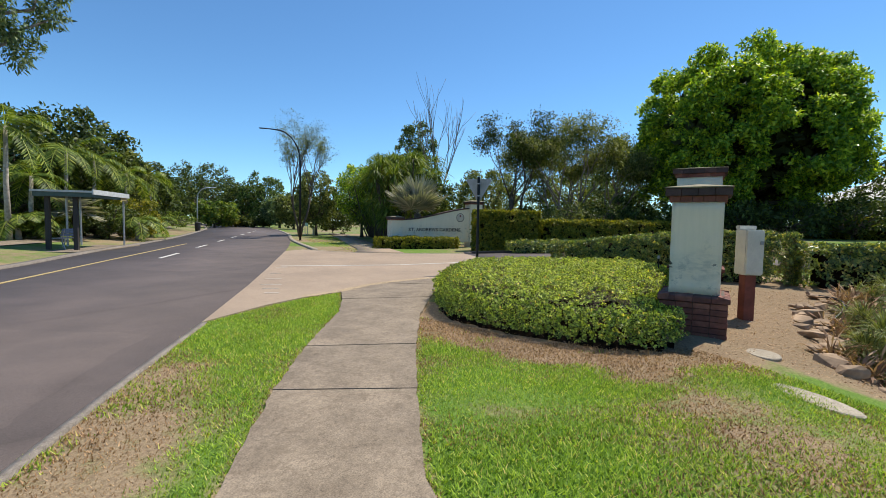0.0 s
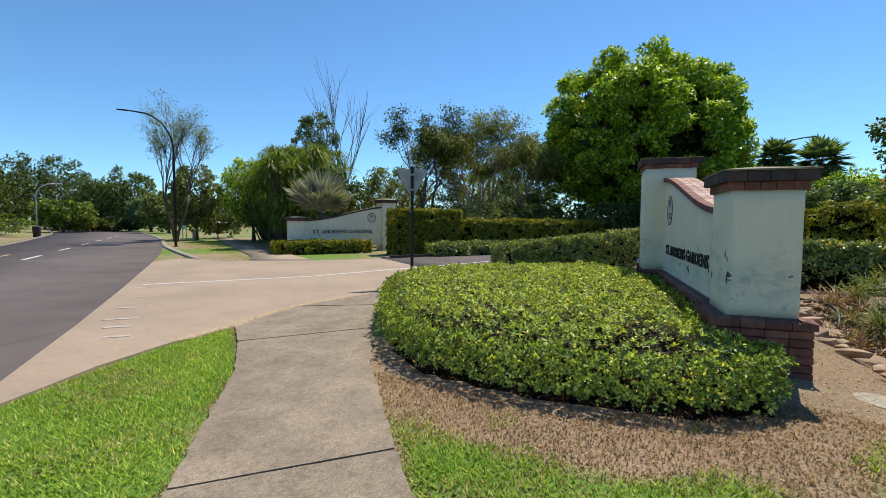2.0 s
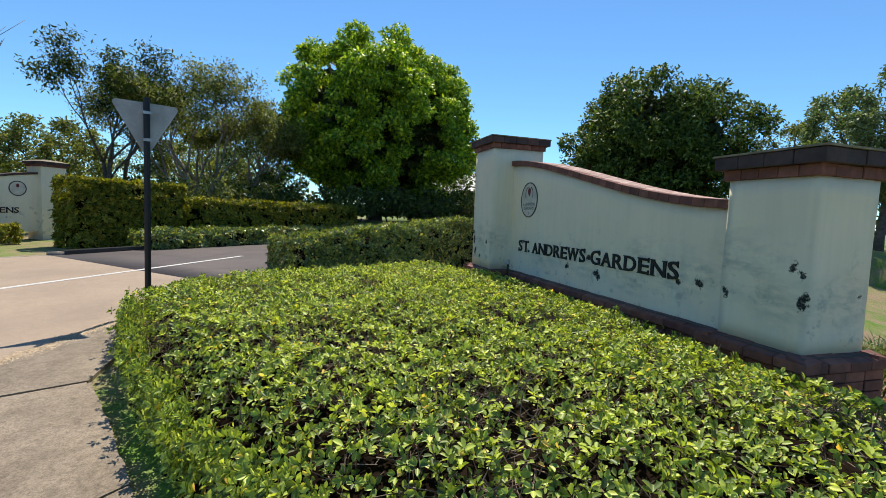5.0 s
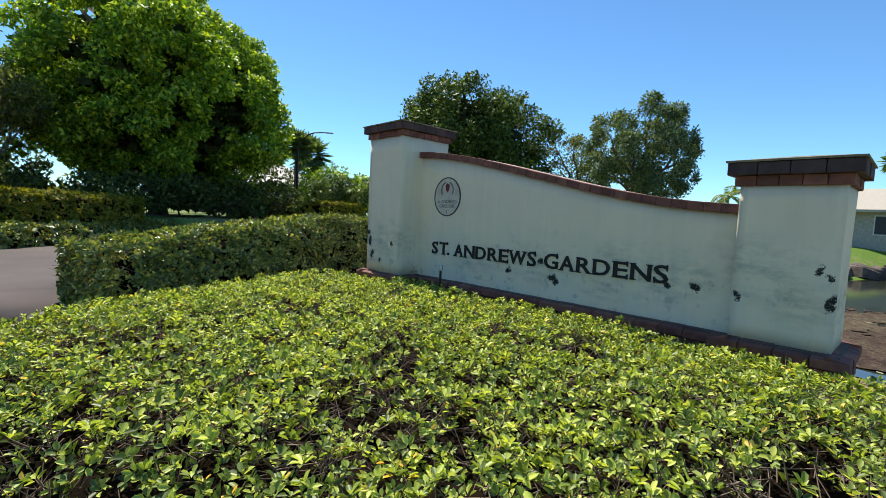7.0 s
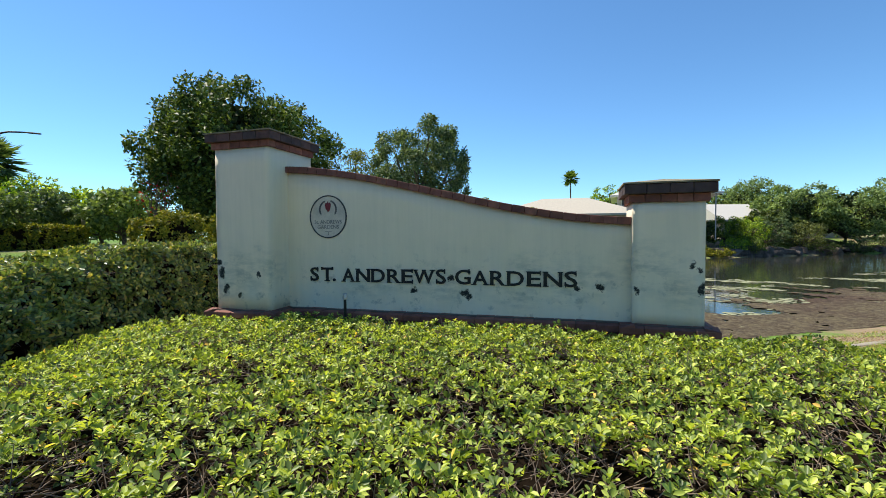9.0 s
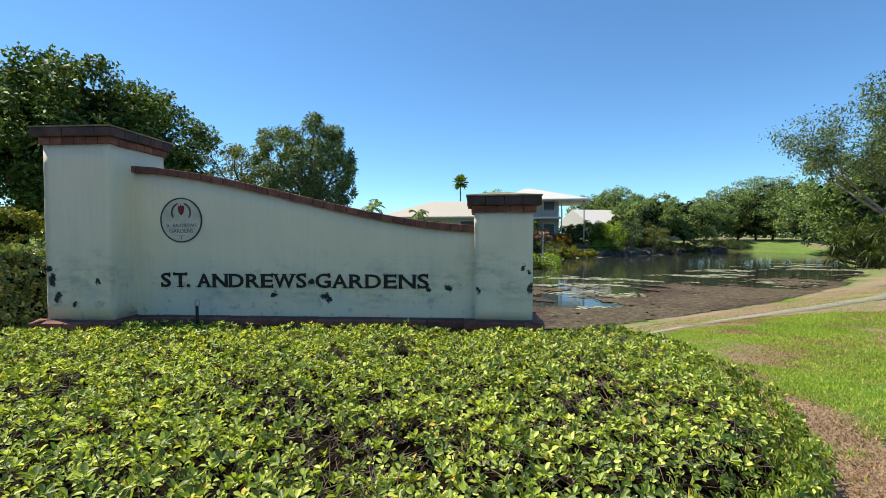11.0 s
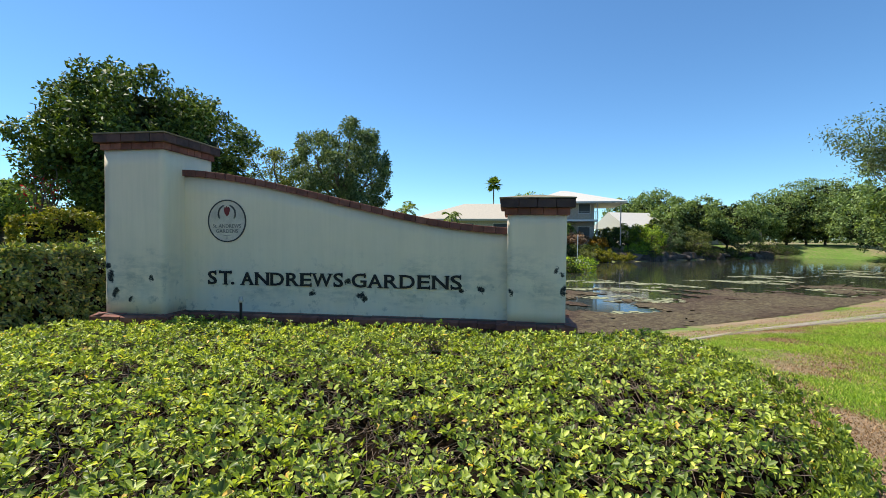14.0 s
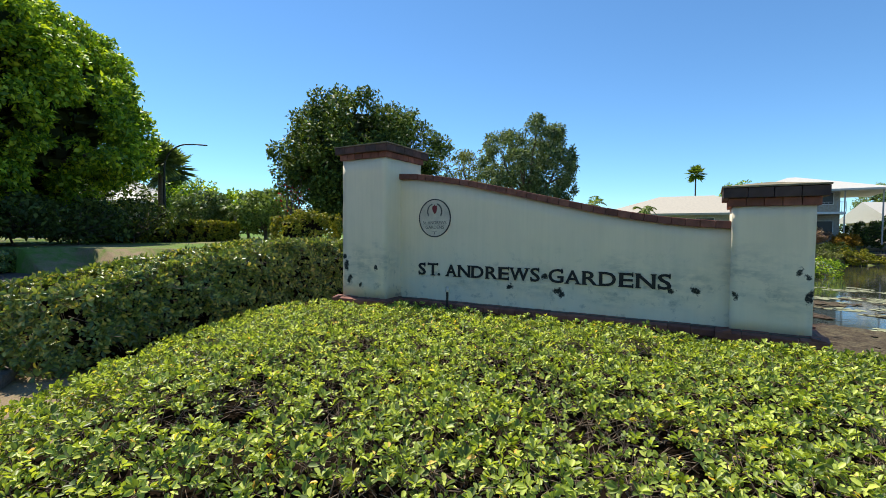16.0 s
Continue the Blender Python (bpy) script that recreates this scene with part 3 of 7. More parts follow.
# ---- ground ----
def ground():
    def lines(lo, hi, step, far):
        a = list(np.arange(lo, hi + 1e-6, step))
        s, v = step, hi
        while v < far:
            s *= 1.16
            v += s
            a.append(v)
        s, v = step, lo
        while v > -far:
            s *= 1.16
            v -= s
            a.insert(0, v)
        return np.array(a)
    gx, gy = lines(-3, 20, 0.17, 1800), lines(-8, 12, 0.17, 1800)
    X, Y = np.meshgrid(gx, gy)
    Z = ground_z(X, Y) + 0.012 * wobble(X, Y, 0.8) * (np.hypot(X - 8, Y) < 40)
    V = np.stack([X, Y, Z], -1).reshape(-1, 3)
    ny, nx = X.shape
    i = np.arange(ny * nx).reshape(ny, nx)
    F = np.stack([i[:-1, :-1], i[:-1, 1:], i[1:, 1:], i[1:, :-1]], -1).reshape(-1, 4)
    ob = array_object("ground", V, F, M_GROUND, smooth=True)
    dry = dryness(X, Y)
    at = ob.data.attributes.new("dry", "FLOAT", "POINT")
    at.data.foreach_set("value", dry.ravel().astype(np.float32))
    tagged(ob, "lawn with green grass, dry patches and bare brown soil", "ground", kind="structure")


def dryness(X, Y):
    """How dry and bare the lawn is."""
    def ease(v, lo, hi):
        t = np.clip((v - lo) / (hi - lo), 0, 1)
        return t * t * (3 - 2 * t)
    d = edge_distance(HEDGE, X, Y) + 0.25 * wobble(X, Y, 0.6, 5)
    east = ease(X, 5.6, 7.0)
    band = (1 - ease(d, 0.45, 1.7)) * east
    near = ease(X, 3, 6) * ease(Y, -11, -8) * (1 - ease(X, 20, 24)) * (1 - ease(Y, 4, 8))
    base = (0.27 + 0.24 * wobble(X, Y, 1.2, 1.0) + 0.14 * wobble(X, Y, 0.4, 2.0)) * near + (0.52 - 0.12 * ease(Y, 3, 6) - 0.3 * ease(Y, 40, 52) + 0.3 * wobble(X, Y, 3.0, 2.0)) * (1 - near)
    base = base + 0.24 * ease(X, 8.5, 9.8) * ease(Y, -1.5, 0.5) * (1 + wobble(X, Y, 0.8, 12))
    line = Y - 0.55 * (X - 7.2) + 0.4 * wobble(X, Y, 0.9, 3)
    back = ease(line, 0.5, 1.6) * ease(X, -4, -2) * (1 - ease(X, 6.6, 8.2)) * (1 - ease(Y, 7.5, 9))
    slope = ease(Y - 0.4 * (X - 8), 1.2, 2.6) * ease(X, 7.4, 9) * 0.55 * (1 + 0.6 * wobble(X, Y, 1.3, 6))
    kerb = (1 - ease(edge_distance(ROAD_R, X, Y, False) + 0.3 * wobble(X, Y, 0.8, 8), 0.7, 1.5)) * ease(X, 9.9, 11.6) * 0.72
    lake = (1 - ease(edge_distance(LAKE, X, Y), 0.2, 1.3)) * 0.3
    edge = (1 - ease(np.minimum(edge_distance(PATH_L, X, Y, False), edge_distance(PATH_R, X, Y, False)), 0.0, 0.14)) * 0.6
    return np.clip(np.maximum.reduce([base, band, back, kerb, slope, edge]) - lake, 0, 1)


def strip(name, left, right, mat, z, parent=None, thick=0.05):
    """A flat slab between two lines of equal count."""
    n = len(left)
    V = [(x, y, z) for x, y in left] + [(x, y, z) for x, y in right] + [(x, y, z - thick) for x, y in left] + [(x, y, z - thick) for x, y in right]
    F = []
    for i in range(n - 1):
        F += [(i, i + 1, n + i + 1, n + i), (2 * n + i, 2 * n + i + 1, i + 1, i), (n + i, n + i + 1, 3 * n + i + 1, 3 * n + i)]
    F += [(0, n, 3 * n, 2 * n), (2 * n - 1, n - 1, 3 * n - 1, 4 * n - 1)]
    return array_object(name, V, F, mat, parent)


def slab_poly(name, poly, z0, z1, mat, parent=None):
    bm = bmesh.new()
    top = [bm.verts.new((x, y, z1)) for x, y in poly]
    low = [bm.verts.new((x, y, z0)) for x, y in poly]
    f = bm.faces.new(top)
    for i in range(len(poly)):
        j = (i + 1) % len(poly)
        bm.faces.new((low[i], low[j], top[j], top[i]))
    bmesh.ops.recalc_face_normals(bm, faces=bm.faces)
    bmesh.ops.triangulate(bm, faces=[f])
    ob = bm_object(name, bm, mat)
    ob.parent = parent
    return ob


def resample(line, n):
    p = np.array(line, float)
    d = np.concatenate([[0], np.cumsum(np.hypot(*np.diff(p, axis=0).T))])
    t = np.linspace(0, d[-1], n)
    return list(zip(np.interp(t, d, p[:, 0]), np.interp(t, d, p[:, 1])))


def roads():
    L, R = resample(smooth_line(ROAD_L), 90), resample(smooth_line(ROAD_R), 90)
    tagged(strip("road", L, R, M_ASPHALT, 0.004), "worn grey asphalt road with faded lane paint", "road", kind="structure")
    # cross street seen at the far bend
    tagged(slab_poly("road_far", [(-30, -96), (10, -150), (20, -142), (-26, -80)], -0.03, 0.012, M_ASPHALT), "grey asphalt side street far off", "road", kind="structure")
    # concrete edge along the verge
    R2 = smooth_line([(40, 26), (18, 2.4), (12.9, -3.1), (9.9, -6.0)])
    off = [(x - 0.07 * 0.72, y + 0.07 * 0.69) for x, y in R2]
    tagged(strip("kerb", R2, off, M_KERB, 0.012), "flush concrete road edge worn and stained", "kerb", kind="structure")
    LL = smooth_line(ROAD_L)
    off = [(x + 0.3 * 0.72, y - 0.3 * 0.69) for x, y in LL]
    tagged(strip("kerb", LL, off, M_KERB, 0.07, thick=0.1), "pale concrete kerb along the road", "kerb", kind="structure")
    R3 = smooth_line([(-3.0, -17.6), (-9.6, -27.0), (-20, -40), (-34, -60), (-48, -84)])
    off = [(x - 0.3 * 0.76, y + 0.3 * 0.65) for x, y in R3]
    tagged(strip("kerb", R3, off, M_PALE, 0.045, thick=0.1), "pale concrete kerb along the road", "kerb", kind="structure")
    # apron and side street
    apron = [(9.9, -6.0), (7.2, -8.7), (4.3, -11.7), (-1.2, -17.5), (-2.6, -17.9), (-2.5, -16.0), (-2.7, -14.4), (-3.9, -12.2), (-6.0, -10.1), (-0.5, -4.75), (0.9, -5.4), (2.4, -5.95), (3.1, -6.12), (4.4, -6.5), (5.5, -6.62), (6.5, -6.5), (7.4, -6.52), (8.5, -6.4)]
    tagged(slab_poly("pavement", apron, -0.03, 0.012, M_APRON), "pinkish beige concrete crossover of a side street", "pavement", kind="structure")
    N, S = smooth_line([(-0.5, -4.75), (-2.75, -3.0), (-4.6, -0.6), (-8.2, 3.4), (-15, 10.5), (-22, 17.5), (-30, 31)]), smooth_line([(-6.0, -10.1), (-11.0, -6.5), (-16, -1.8), (-22, 4.5), (-28, 11), (-38, 26)])
    tagged(strip("road_side", resample(N, 40), resample(S, 40), M_ASPHALT, 0.009), "grey side street running between the hedges", "road", kind="structure")
    for line, s in ((N, 1), (S, -1)):
        n = [(x + s * 0.2 * 0.7, y + s * 0.2 * 0.7) for x, y in line]
        tagged(strip("kerb", line, n, M_KERB, 0.09, thick=0.12), "concrete kerb of the side street", "kerb", kind="structure")
    K = smooth_line([(-2.6, -17.6), (-2.5, -16.0), (-2.75, -14.4), (-3.95, -12.2), (-6.0, -10.1)])
    tagged(strip("kerb", K, [(x - 0.16, y - 0.02) for x, y in K], M_PALE, 0.021, thick=0.06), "low concrete kerb at the crossover", "kerb", kind="structure")
    bm = bmesh.new()
    # solid block, no hollow: its near-black colour stands for shade in the slot
    box(bm, 0, 2.6, -0.16, 0.16, 0.02, 0.12)
    ob = bm_object("drain_inlet", bm, M_DARK)
    ob.matrix_basis = pose(-6.35, -9.95, 0, 0, 0, 146.5)
    tagged(ob, "dark kerb inlet of a storm drain", "drain", kind="structure")
    # paint
    lines = [((10.4, -13.0), (7.5, -16.3), 0.09, M_YELLOW), ((7.5, -16.3), (3.0, -21.4), 0.09, M_YELLOW), ((3.0, -21.4), (-1.4, -26.4), 0.09, M_YELLOW), ((24, 1.2), (10.4, -13.0), 0.09, M_YELLOW)]
    for k in range(0, 7):
        a, b = (4.7, -17.4), (2.9, -19.4)
        s = 6.6 * k
        lines.append(((a[0] - 0.66 * s * 1.03, a[1] - 0.75 * s * 1.05), (b[0] - 0.66 * s * 1.03, b[1] - 0.75 * s * 1.05), 0.13, M_LINE))
    lines += [((3.76, -11.75), (0.85, -9.07), 0.13, M_LINE), ((0.85, -9.07), (-6.4, -5.4), 0.13, M_LINE)]
    for (x0, y0), (x1, y1), w, mat in lines:
        d = Vector((x1 - x0, y1 - y0)).normalized()
        nx, ny = -d.y * w / 2, d.x * w / 2
        tagged(slab_poly("trim", [(x0 + nx, y0 + ny), (x1 + nx, y1 + ny), (x1 - nx, y1 - ny), (x0 - nx, y0 - ny)], 0.006, 0.0175, mat),
               "faded painted road line", "road marking", kind="structure")


def footpath():
    top = empty("pavement_footpath")
    tagged(top, "weathered grey concrete footpath with cracked joints", "pavement", kind="structure")
    g = 0.007
    wear = random.Random(14)
    for i in range(len(PATH_L) - 1):
        a, b, c, d = (Vector(p) for p in (PATH_L[i], PATH_L[i + 1], PATH_R[i + 1], PATH_R[i]))
        u, v = (b - a).normalized() * g, (c - d).normalized() * g
        q = [a + u, b - u, c - v, d + v]
        edge = []
        for m, n in zip(q, q[1:] + q[:1]):
            side = (n - m).orthogonal().normalized()
            k = max(2, int((n - m).length / 0.12))
            edge += [m.lerp(n, j / k) + side * (wear.uniform(-0.014, 0.014) if abs((n - m).normalized().dot((b - a).normalized())) > 0.8 else wear.uniform(-0.002, 0.002)) for j in range(k)]
        q = edge
        z = 0.014 + 0.004 * (i % 3)
        ob = slab_poly("slab", [tuple(p) for p in q], z - 0.06, z, M_PATH, top)
    # the ramp beside the crossover and the last slab under the hedge
    slab_poly("slab", [(6.52, -6.46), (5.5, -6.58), (4.9, -6.52), (4.3, -5.33), (5.93, -4.52), (7.16, -5.76)], -0.05, 0.016, M_PATH, top)
    slab_poly("slab", [(4.85, -6.52), (3.9, -6.33), (3.1, -6.08), (2.0, -5.8), (2.6, -5.4), (4.27, -5.33)], -0.05, 0.02, M_PATH, top)
    far = [(-2.9, -14.5), (-4.95, -16.2), (-8.9, -20.6), (-15.7, -28.1), (-25, -38.5)]
    far2 = [(-4.3, -12.6), (-6.35, -15.0), (-10.6, -19.9), (-16.9, -27.0), (-25.6, -36.6)]
    tagged(strip("pavement_far", resample(smooth_line(far), 40), resample(smooth_line(far2), 40), M_APRON, 0.026), "pale concrete footpath across the side street", "pavement", kind="structure")
    fp = smooth_line([(14, -19.5), (7.5, -25.2), (0.5, -33.0), (-9.0, -46), (-22, -66)])
    A, B = resample(fp, 60), resample([(x + 1.3 * 0.74, y - 1.3 * 0.67) for x, y in fp], 60)
    V = [(x, y, gz(x, y) + 0.035) for x, y in A] + [(x, y, gz(x, y) + 0.035) for x, y in B]
    F = [(i, i + 1, 60 + i + 1, 60 + i) for i in range(59)]
    tagged(array_object("pavement_opposite", V, F, M_PATH), "pale concrete footpath beside the bus shelter", "pavement", kind="structure")
    # path by the pond, laid on the slope
    c = smooth_line([(8.5, 3.2), (9.6, 3.75), (11.6, 4.75), (14.0, 6.0), (17.0, 7.8), (19.0, 9.3)], 0.4)
    n = len(c)
    half = [0.1 + 0.3 * min(1, i / (n * 0.4)) for i in range(n)]
    A, B = [(x - 0.58 * h, y + 0.81 * h) for (x, y), h in zip(c, half)], [(x + 0.58 * h, y - 0.81 * h) for (x, y), h in zip(c, half)]
    V = [(x, y, gz(x, y) + 0.016) for x, y in A] + [(x, y, gz(x, y) + 0.016) for x, y in B] + [(x, y, gz(x, y) - 0.05) for x, y in A] + [(x, y, gz(x, y) - 0.05) for x, y in B]
    F = [(i, i + 1, n + i + 1, n + i) for i in range(n - 1)] + [(n + i, n + i + 1, 3 * n + i + 1, 3 * n + i) for i in range(n - 1)] + [(2 * n + i, 2 * n + i + 1, i + 1, i) for i in range(n - 1)]
    tagged(array_object("pavement_pond", V, F, M_PALE), "narrow concrete path beside the pond", "pavement", kind="structure")


def pond():
    tagged(slab_poly("water", LAKE, LAKE_Z - 0.01, LAKE_Z, M_WATER), "dark still pond water reflecting trees and sky", "water", kind="structure")
    rng = np.random.default_rng(5)
    # floating weed: a ragged mat along the near bank, and scattered rafts
    step = 0.15
    X, Y = np.meshgrid(np.arange(2, 34, step), np.arange(6, 40, step))
    d = edge_distance(LAKE, X, Y)
    near = inside(LAKE, X, Y)
    w = wobble(X, Y, 2.2, 3) * 0.5 + wobble(X, Y, 0.7, 1) * 0.35
    score = 1.0 - (Y - (6.2 + 0.5 * np.clip(X - 8, 0, 40))) / (6.6 - 0.08 * np.clip(X - 8, 0, 30)) + w
    pool = np.exp(-(((X - 9.4) / 1.3) ** 2 + ((Y - 10.2) / 0.8) ** 2)) * 1.6
    keep = near & (score - pool > 0.1)
    raft = near & (wobble(X * 0.6, Y * 1.3, 1.6, 7) + 0.6 * wobble(X, Y, 0.5, 2) > 0.5) & (Y < 15 + 0.62 * X) & ~keep
    raft |= keep & (rng.random(X.shape) < 0.07)
    rim = near | (d < 0.6)
    i = np.arange(X.size).reshape(X.shape)
    jx, jy = X + rng.normal(0, 0.045, X.shape), Y + rng.normal(0, 0.045, X.shape)
    jz = LAKE_Z + 0.012 + 0.022 * rng.random(X.shape) + 0.015 * w
    V = np.stack([jx, jy, jz], -1).reshape(-1, 3)
    mat = rim & (score - pool > 0.1) & (rng.random(X.shape) < 0.985)
    ragged = rim & (score - pool > -0.12) & (rng.random(X.shape) < 0.42)
    cell = (mat | ragged)[:-1, :-1]
    F = np.stack([i[:-1, :-1], i[:-1, 1:], i[1:, 1:], i[1:, :-1]], -1)[cell]
    tagged(array_object("water_weed", V, F, M_SCUM), "brown mat of dead water weed along the pond's bank", "water weed", kind="stuff")
    xs, ys = X[raft], Y[raft]
    k = len(xs)
    xs, ys = xs + rng.normal(0, 0.06, k), ys + rng.normal(0, 0.06, k)
    ang, r = rng.uniform(0, 6.28, k), rng.uniform(0.05, 0.15, k)
    V = []
    for j in range(6):
        a = ang + j * math.tau / 6
        V.append(np.stack([xs + np.cos(a) * r * rng.uniform(.7, 1.2, k), ys + np.sin(a) * r * rng.uniform(.7, 1.2, k), LAKE_Z + 0.006 + rng.uniform(0, 0.012, k)], 1))
    tagged(array_object("water_weed", np.stack(V, 1).reshape(-1, 3), np.arange(6 * k).reshape(k, 6), M_RAFT), "pale green rafts of floating water weed", "water weed", kind="stuff")


def rock(bm, x, y, z, sx, sy, sz, rng):
    """An angular block: the hull of scattered points."""
    m = Matrix.LocRotScale((x, y, z), Euler((rng.uniform(-.15, .15), rng.uniform(-.15, .15), rng.uniform(0, 6))), (sx, sy, sz))
    vs = []
    for _ in range(18):
        p = Vector((rng.gauss(0, 1), rng.gauss(0, 1), rng.gauss(0, 1))).normalized()
        p = Vector([math.copysign(abs(c) ** 0.6, c) for c in p]) * rng.uniform(0.8, 1.0)
        vs.append(bm.verts.new(m @ p))
    r = bmesh.ops.convex_hull(bm, input=vs)
    bmesh.ops.delete(bm, geom=[g for g in r["geom_interior"] if isinstance(g, bmesh.types.BMVert)], context="VERTS")
    bmesh.ops.bevel(bm, geom=list(bm.edges), offset=0.012 * min(1, sx * 2), segments=1, affect="EDGES")


def rocks():
    rng = random.Random(3)
    row = resample([(6.7, 2.25), (6.0, 1.95), (4.8, 1.95), (3.2, 1.85), (2.3, 2.1), (1.4, 2.5), (0.2, 2.7)], 40)
    for i, (x, y) in enumerate(row):
        x, y, s = x + rng.uniform(-.15, .15), y + rng.uniform(-.25, .35), rng.uniform(0.08, 0.21)
        bm = bmesh.new()
        rock(bm, x, y, gz(x, y) + rng.uniform(0.0, 0.08), s * rng.uniform(1.0, 1.4), s * rng.uniform(0.6, 1.0), s * rng.uniform(0.35, 0.7), rng)
        tagged(bm_object("rock", bm, M_ROCK), "reddish tan sandstone rock edging a garden bed", "rock", "rocks round the garden bed")
    # rock wall on the far bank
    bank = resample(smooth_line([(1.2, 25.5), (4.2, 30.5), (7.4, 35.0), (9.5, 37.3), (11.3, 39.2), (16.6, 44.3), (24, 49.3), (32, 55.4), (44, 64.6), (46.5, 66.3)], 2), 80)
    for x, y in bank:
        bm = bmesh.new()
        s = rng.uniform(0.5, 1.0)
        rock(bm, x + rng.uniform(-.3, .3), y + rng.uniform(-.3, .5), LAKE_Z + rng.uniform(0.1, 0.4), s * 1.2, s * 0.8, rng.uniform(0.4, 0.85), rng)
        tagged(bm_object("rock", bm, M_ROCKD), "dark brown rock in the wall of the far bank", "rock", "rocks of the far bank")


ground()
roads()
footpath()
pond()


# ---- entrance signs ----
LETTERS = [("S", 257, 275), ("T", 280, 305), (".", 304, 310), ("A", 324, 348), ("N", 352, 379), ("D", 382, 408), ("R", 413, 437), ("E", 440, 461), ("W", 463, 500), ("S", 503, 521),
           ("G", 537, 564), ("A", 567, 593), ("R", 597, 622), ("D", 625, 652), ("E", 657, 679), ("N", 683, 712), ("S", 715, 735)]


def text_mesh(char, bold=0.014):
    cu = bpy.data.curves.new("letter", "FONT")
    cu.body = char
    cu.size = 1.0
    cu.offset = bold
    cu.extrude = 0.06
    cu.resolution_u = 3
    ob = new("letter", cu)
    me = bpy.data.meshes.new_from_object(ob)
    bpy.data.objects.remove(ob)
    bpy.data.curves.remove(cu)
    return me


SERIFS = {"T": [(0.5, 0, 0.42), (0.06, 0.93, 0.1, 0.22), (0.94, 0.93, 0.1, 0.22)], "A": [(0.1, 0, 0.34), (0.88, 0, 0.38)], "N": [(0.12, 0, 0.3), (0.1, 1, 0.3), (0.9, 1, 0.3)],
          "D": [(0.06, 0, 0.22), (0.06, 1, 0.22)], "R": [(0.14, 0, 0.36), (0.08, 1, 0.24), (0.94, 0, 0.24)], "E": [(0.06, 0, 0.24), (0.06, 1, 0.24), (0.95, 0.9, 0.08, 0.3), (0.97, 0.12, 0.08, 0.3)],
          "W": [(0.08, 1, 0.26), (0.92, 1, 0.26), (0.5, 1, 0.2)], "S": [(0.1, 0.16, 0.08, 0.34), (0.88, 0.86, 0.08, 0.34)], "G": [(0.9, 0.86, 0.08, 0.34), (0.84, 0.44, 0.36)]}


def letter(char, x0, x1, z0, height, parent, y):
    """One raised black letter with slab serifs, standing out from the face."""
    me = text_mesh(char)
    n = len(me.vertices)
    co = np.empty(n * 3, np.float32)
    me.vertices.foreach_get("co", co)
    co = co.reshape(-1, 3)
    lo, hi = co.min(0), co.max(0)
    h = 0.04 if char == "." else height
    out = np.empty_like(co)
    out[:, 0] = x0 + (co[:, 0] - lo[0]) / (hi[0] - lo[0]) * (x1 - x0)
    out[:, 2] = z0 + (co[:, 1] - lo[1]) / (hi[1] - lo[1]) * h
    out[:, 1] = y - (co[:, 2] - lo[2]) / (hi[2] - lo[2]) * 0.014
    me.vertices.foreach_set("co", out.ravel())
    bm = bmesh.new()
    bm.from_mesh(me)
    bpy.data.meshes.remove(me)
    for s in SERIFS.get(char, []):
        cx, cz, w = s[:3]
        t = s[3] if len(s) > 3 else 0.065
        X, Z = x0 + cx * (x1 - x0), z0 + (cz * (h - t * h) if len(s) == 3 else cz * h - t * h / 2)
        W = w * (x1 - x0)
        box(bm, X - W / 2, X + W / 2, y - 0.016, y, Z, Z + t * h)
    return part("letter", bm, M_BLACK, parent)


BRICKS = {}


def brick_mesh(sx, sy, sz, bevel=0.004, slope=0.0):
    key = (round(sx, 3), round(sy, 3), round(sz, 3), slope)
    if key not in BRICKS:
        bm = bmesh.new()
        box(bm, -sx / 2, sx / 2, -sy / 2, sy / 2, 0, sz)
        if slope:
            for v in bm.verts:
                if v.co.z > sz / 2 and v.co.y < 0:
                    v.co.z -= slope
        bmesh.ops.bevel(bm, geom=list(bm.edges), offset=bevel, segments=1, affect="EDGES")
        me = bpy.data.meshes.new("brick")
        bm.to_mesh(me)
        bm.free()
        BRICKS[key] = me
    return BRICKS[key]


def brick(name, me, mat, parent, x, y, z, turn=0.0, tilt=0.0):
    ob = new(name, me)
    if not me.materials:
        me.materials.append(mat)
    ob.matrix_basis = pose(x, y, z, 0, tilt, turn)
    ob.parent = parent
    return ob


def course(parent, x0, x1, y0, y1, z, length, width, height, mat, slope=0.0, sides="snew", jitter=0.004):
    """One ring of bricks along the edges of a rectangle; each brick's outer face lies on the edge."""
    rng = random.Random(int(z * 977 + x0 * 31))
    runs = {"s": (x0, y0, x1, y0, 0), "e": (x1, y0, x1, y1, 90), "n": (x1, y1, x0, y1, 180), "w": (x0, y1, x0, y0, 270)}
    for s in sides:
        ax, ay, bx, by, turn = runs[s]
        L = math.hypot(bx - ax, by - ay)
        n = max(1, round(L / length))
        me = brick_mesh(L / n - 0.005, width, height, slope=slope)
        if not me.materials:
            me.materials.append(mat)
        if me.materials[0] is not mat:
            me = me.copy()
            me.materials[0] = mat
        inx, iny = -math.sin(radians(turn)), math.cos(radians(turn))
        for k in range(n):
            t = (k + 0.5) / n
            o = width / 2 + rng.uniform(-jitter, jitter)
            brick("brick", me, mat, parent, ax + (bx - ax) * t + inx * o, ay + (by - ay) * t + iny * o, z + rng.uniform(-0.003, 0.003), turn)


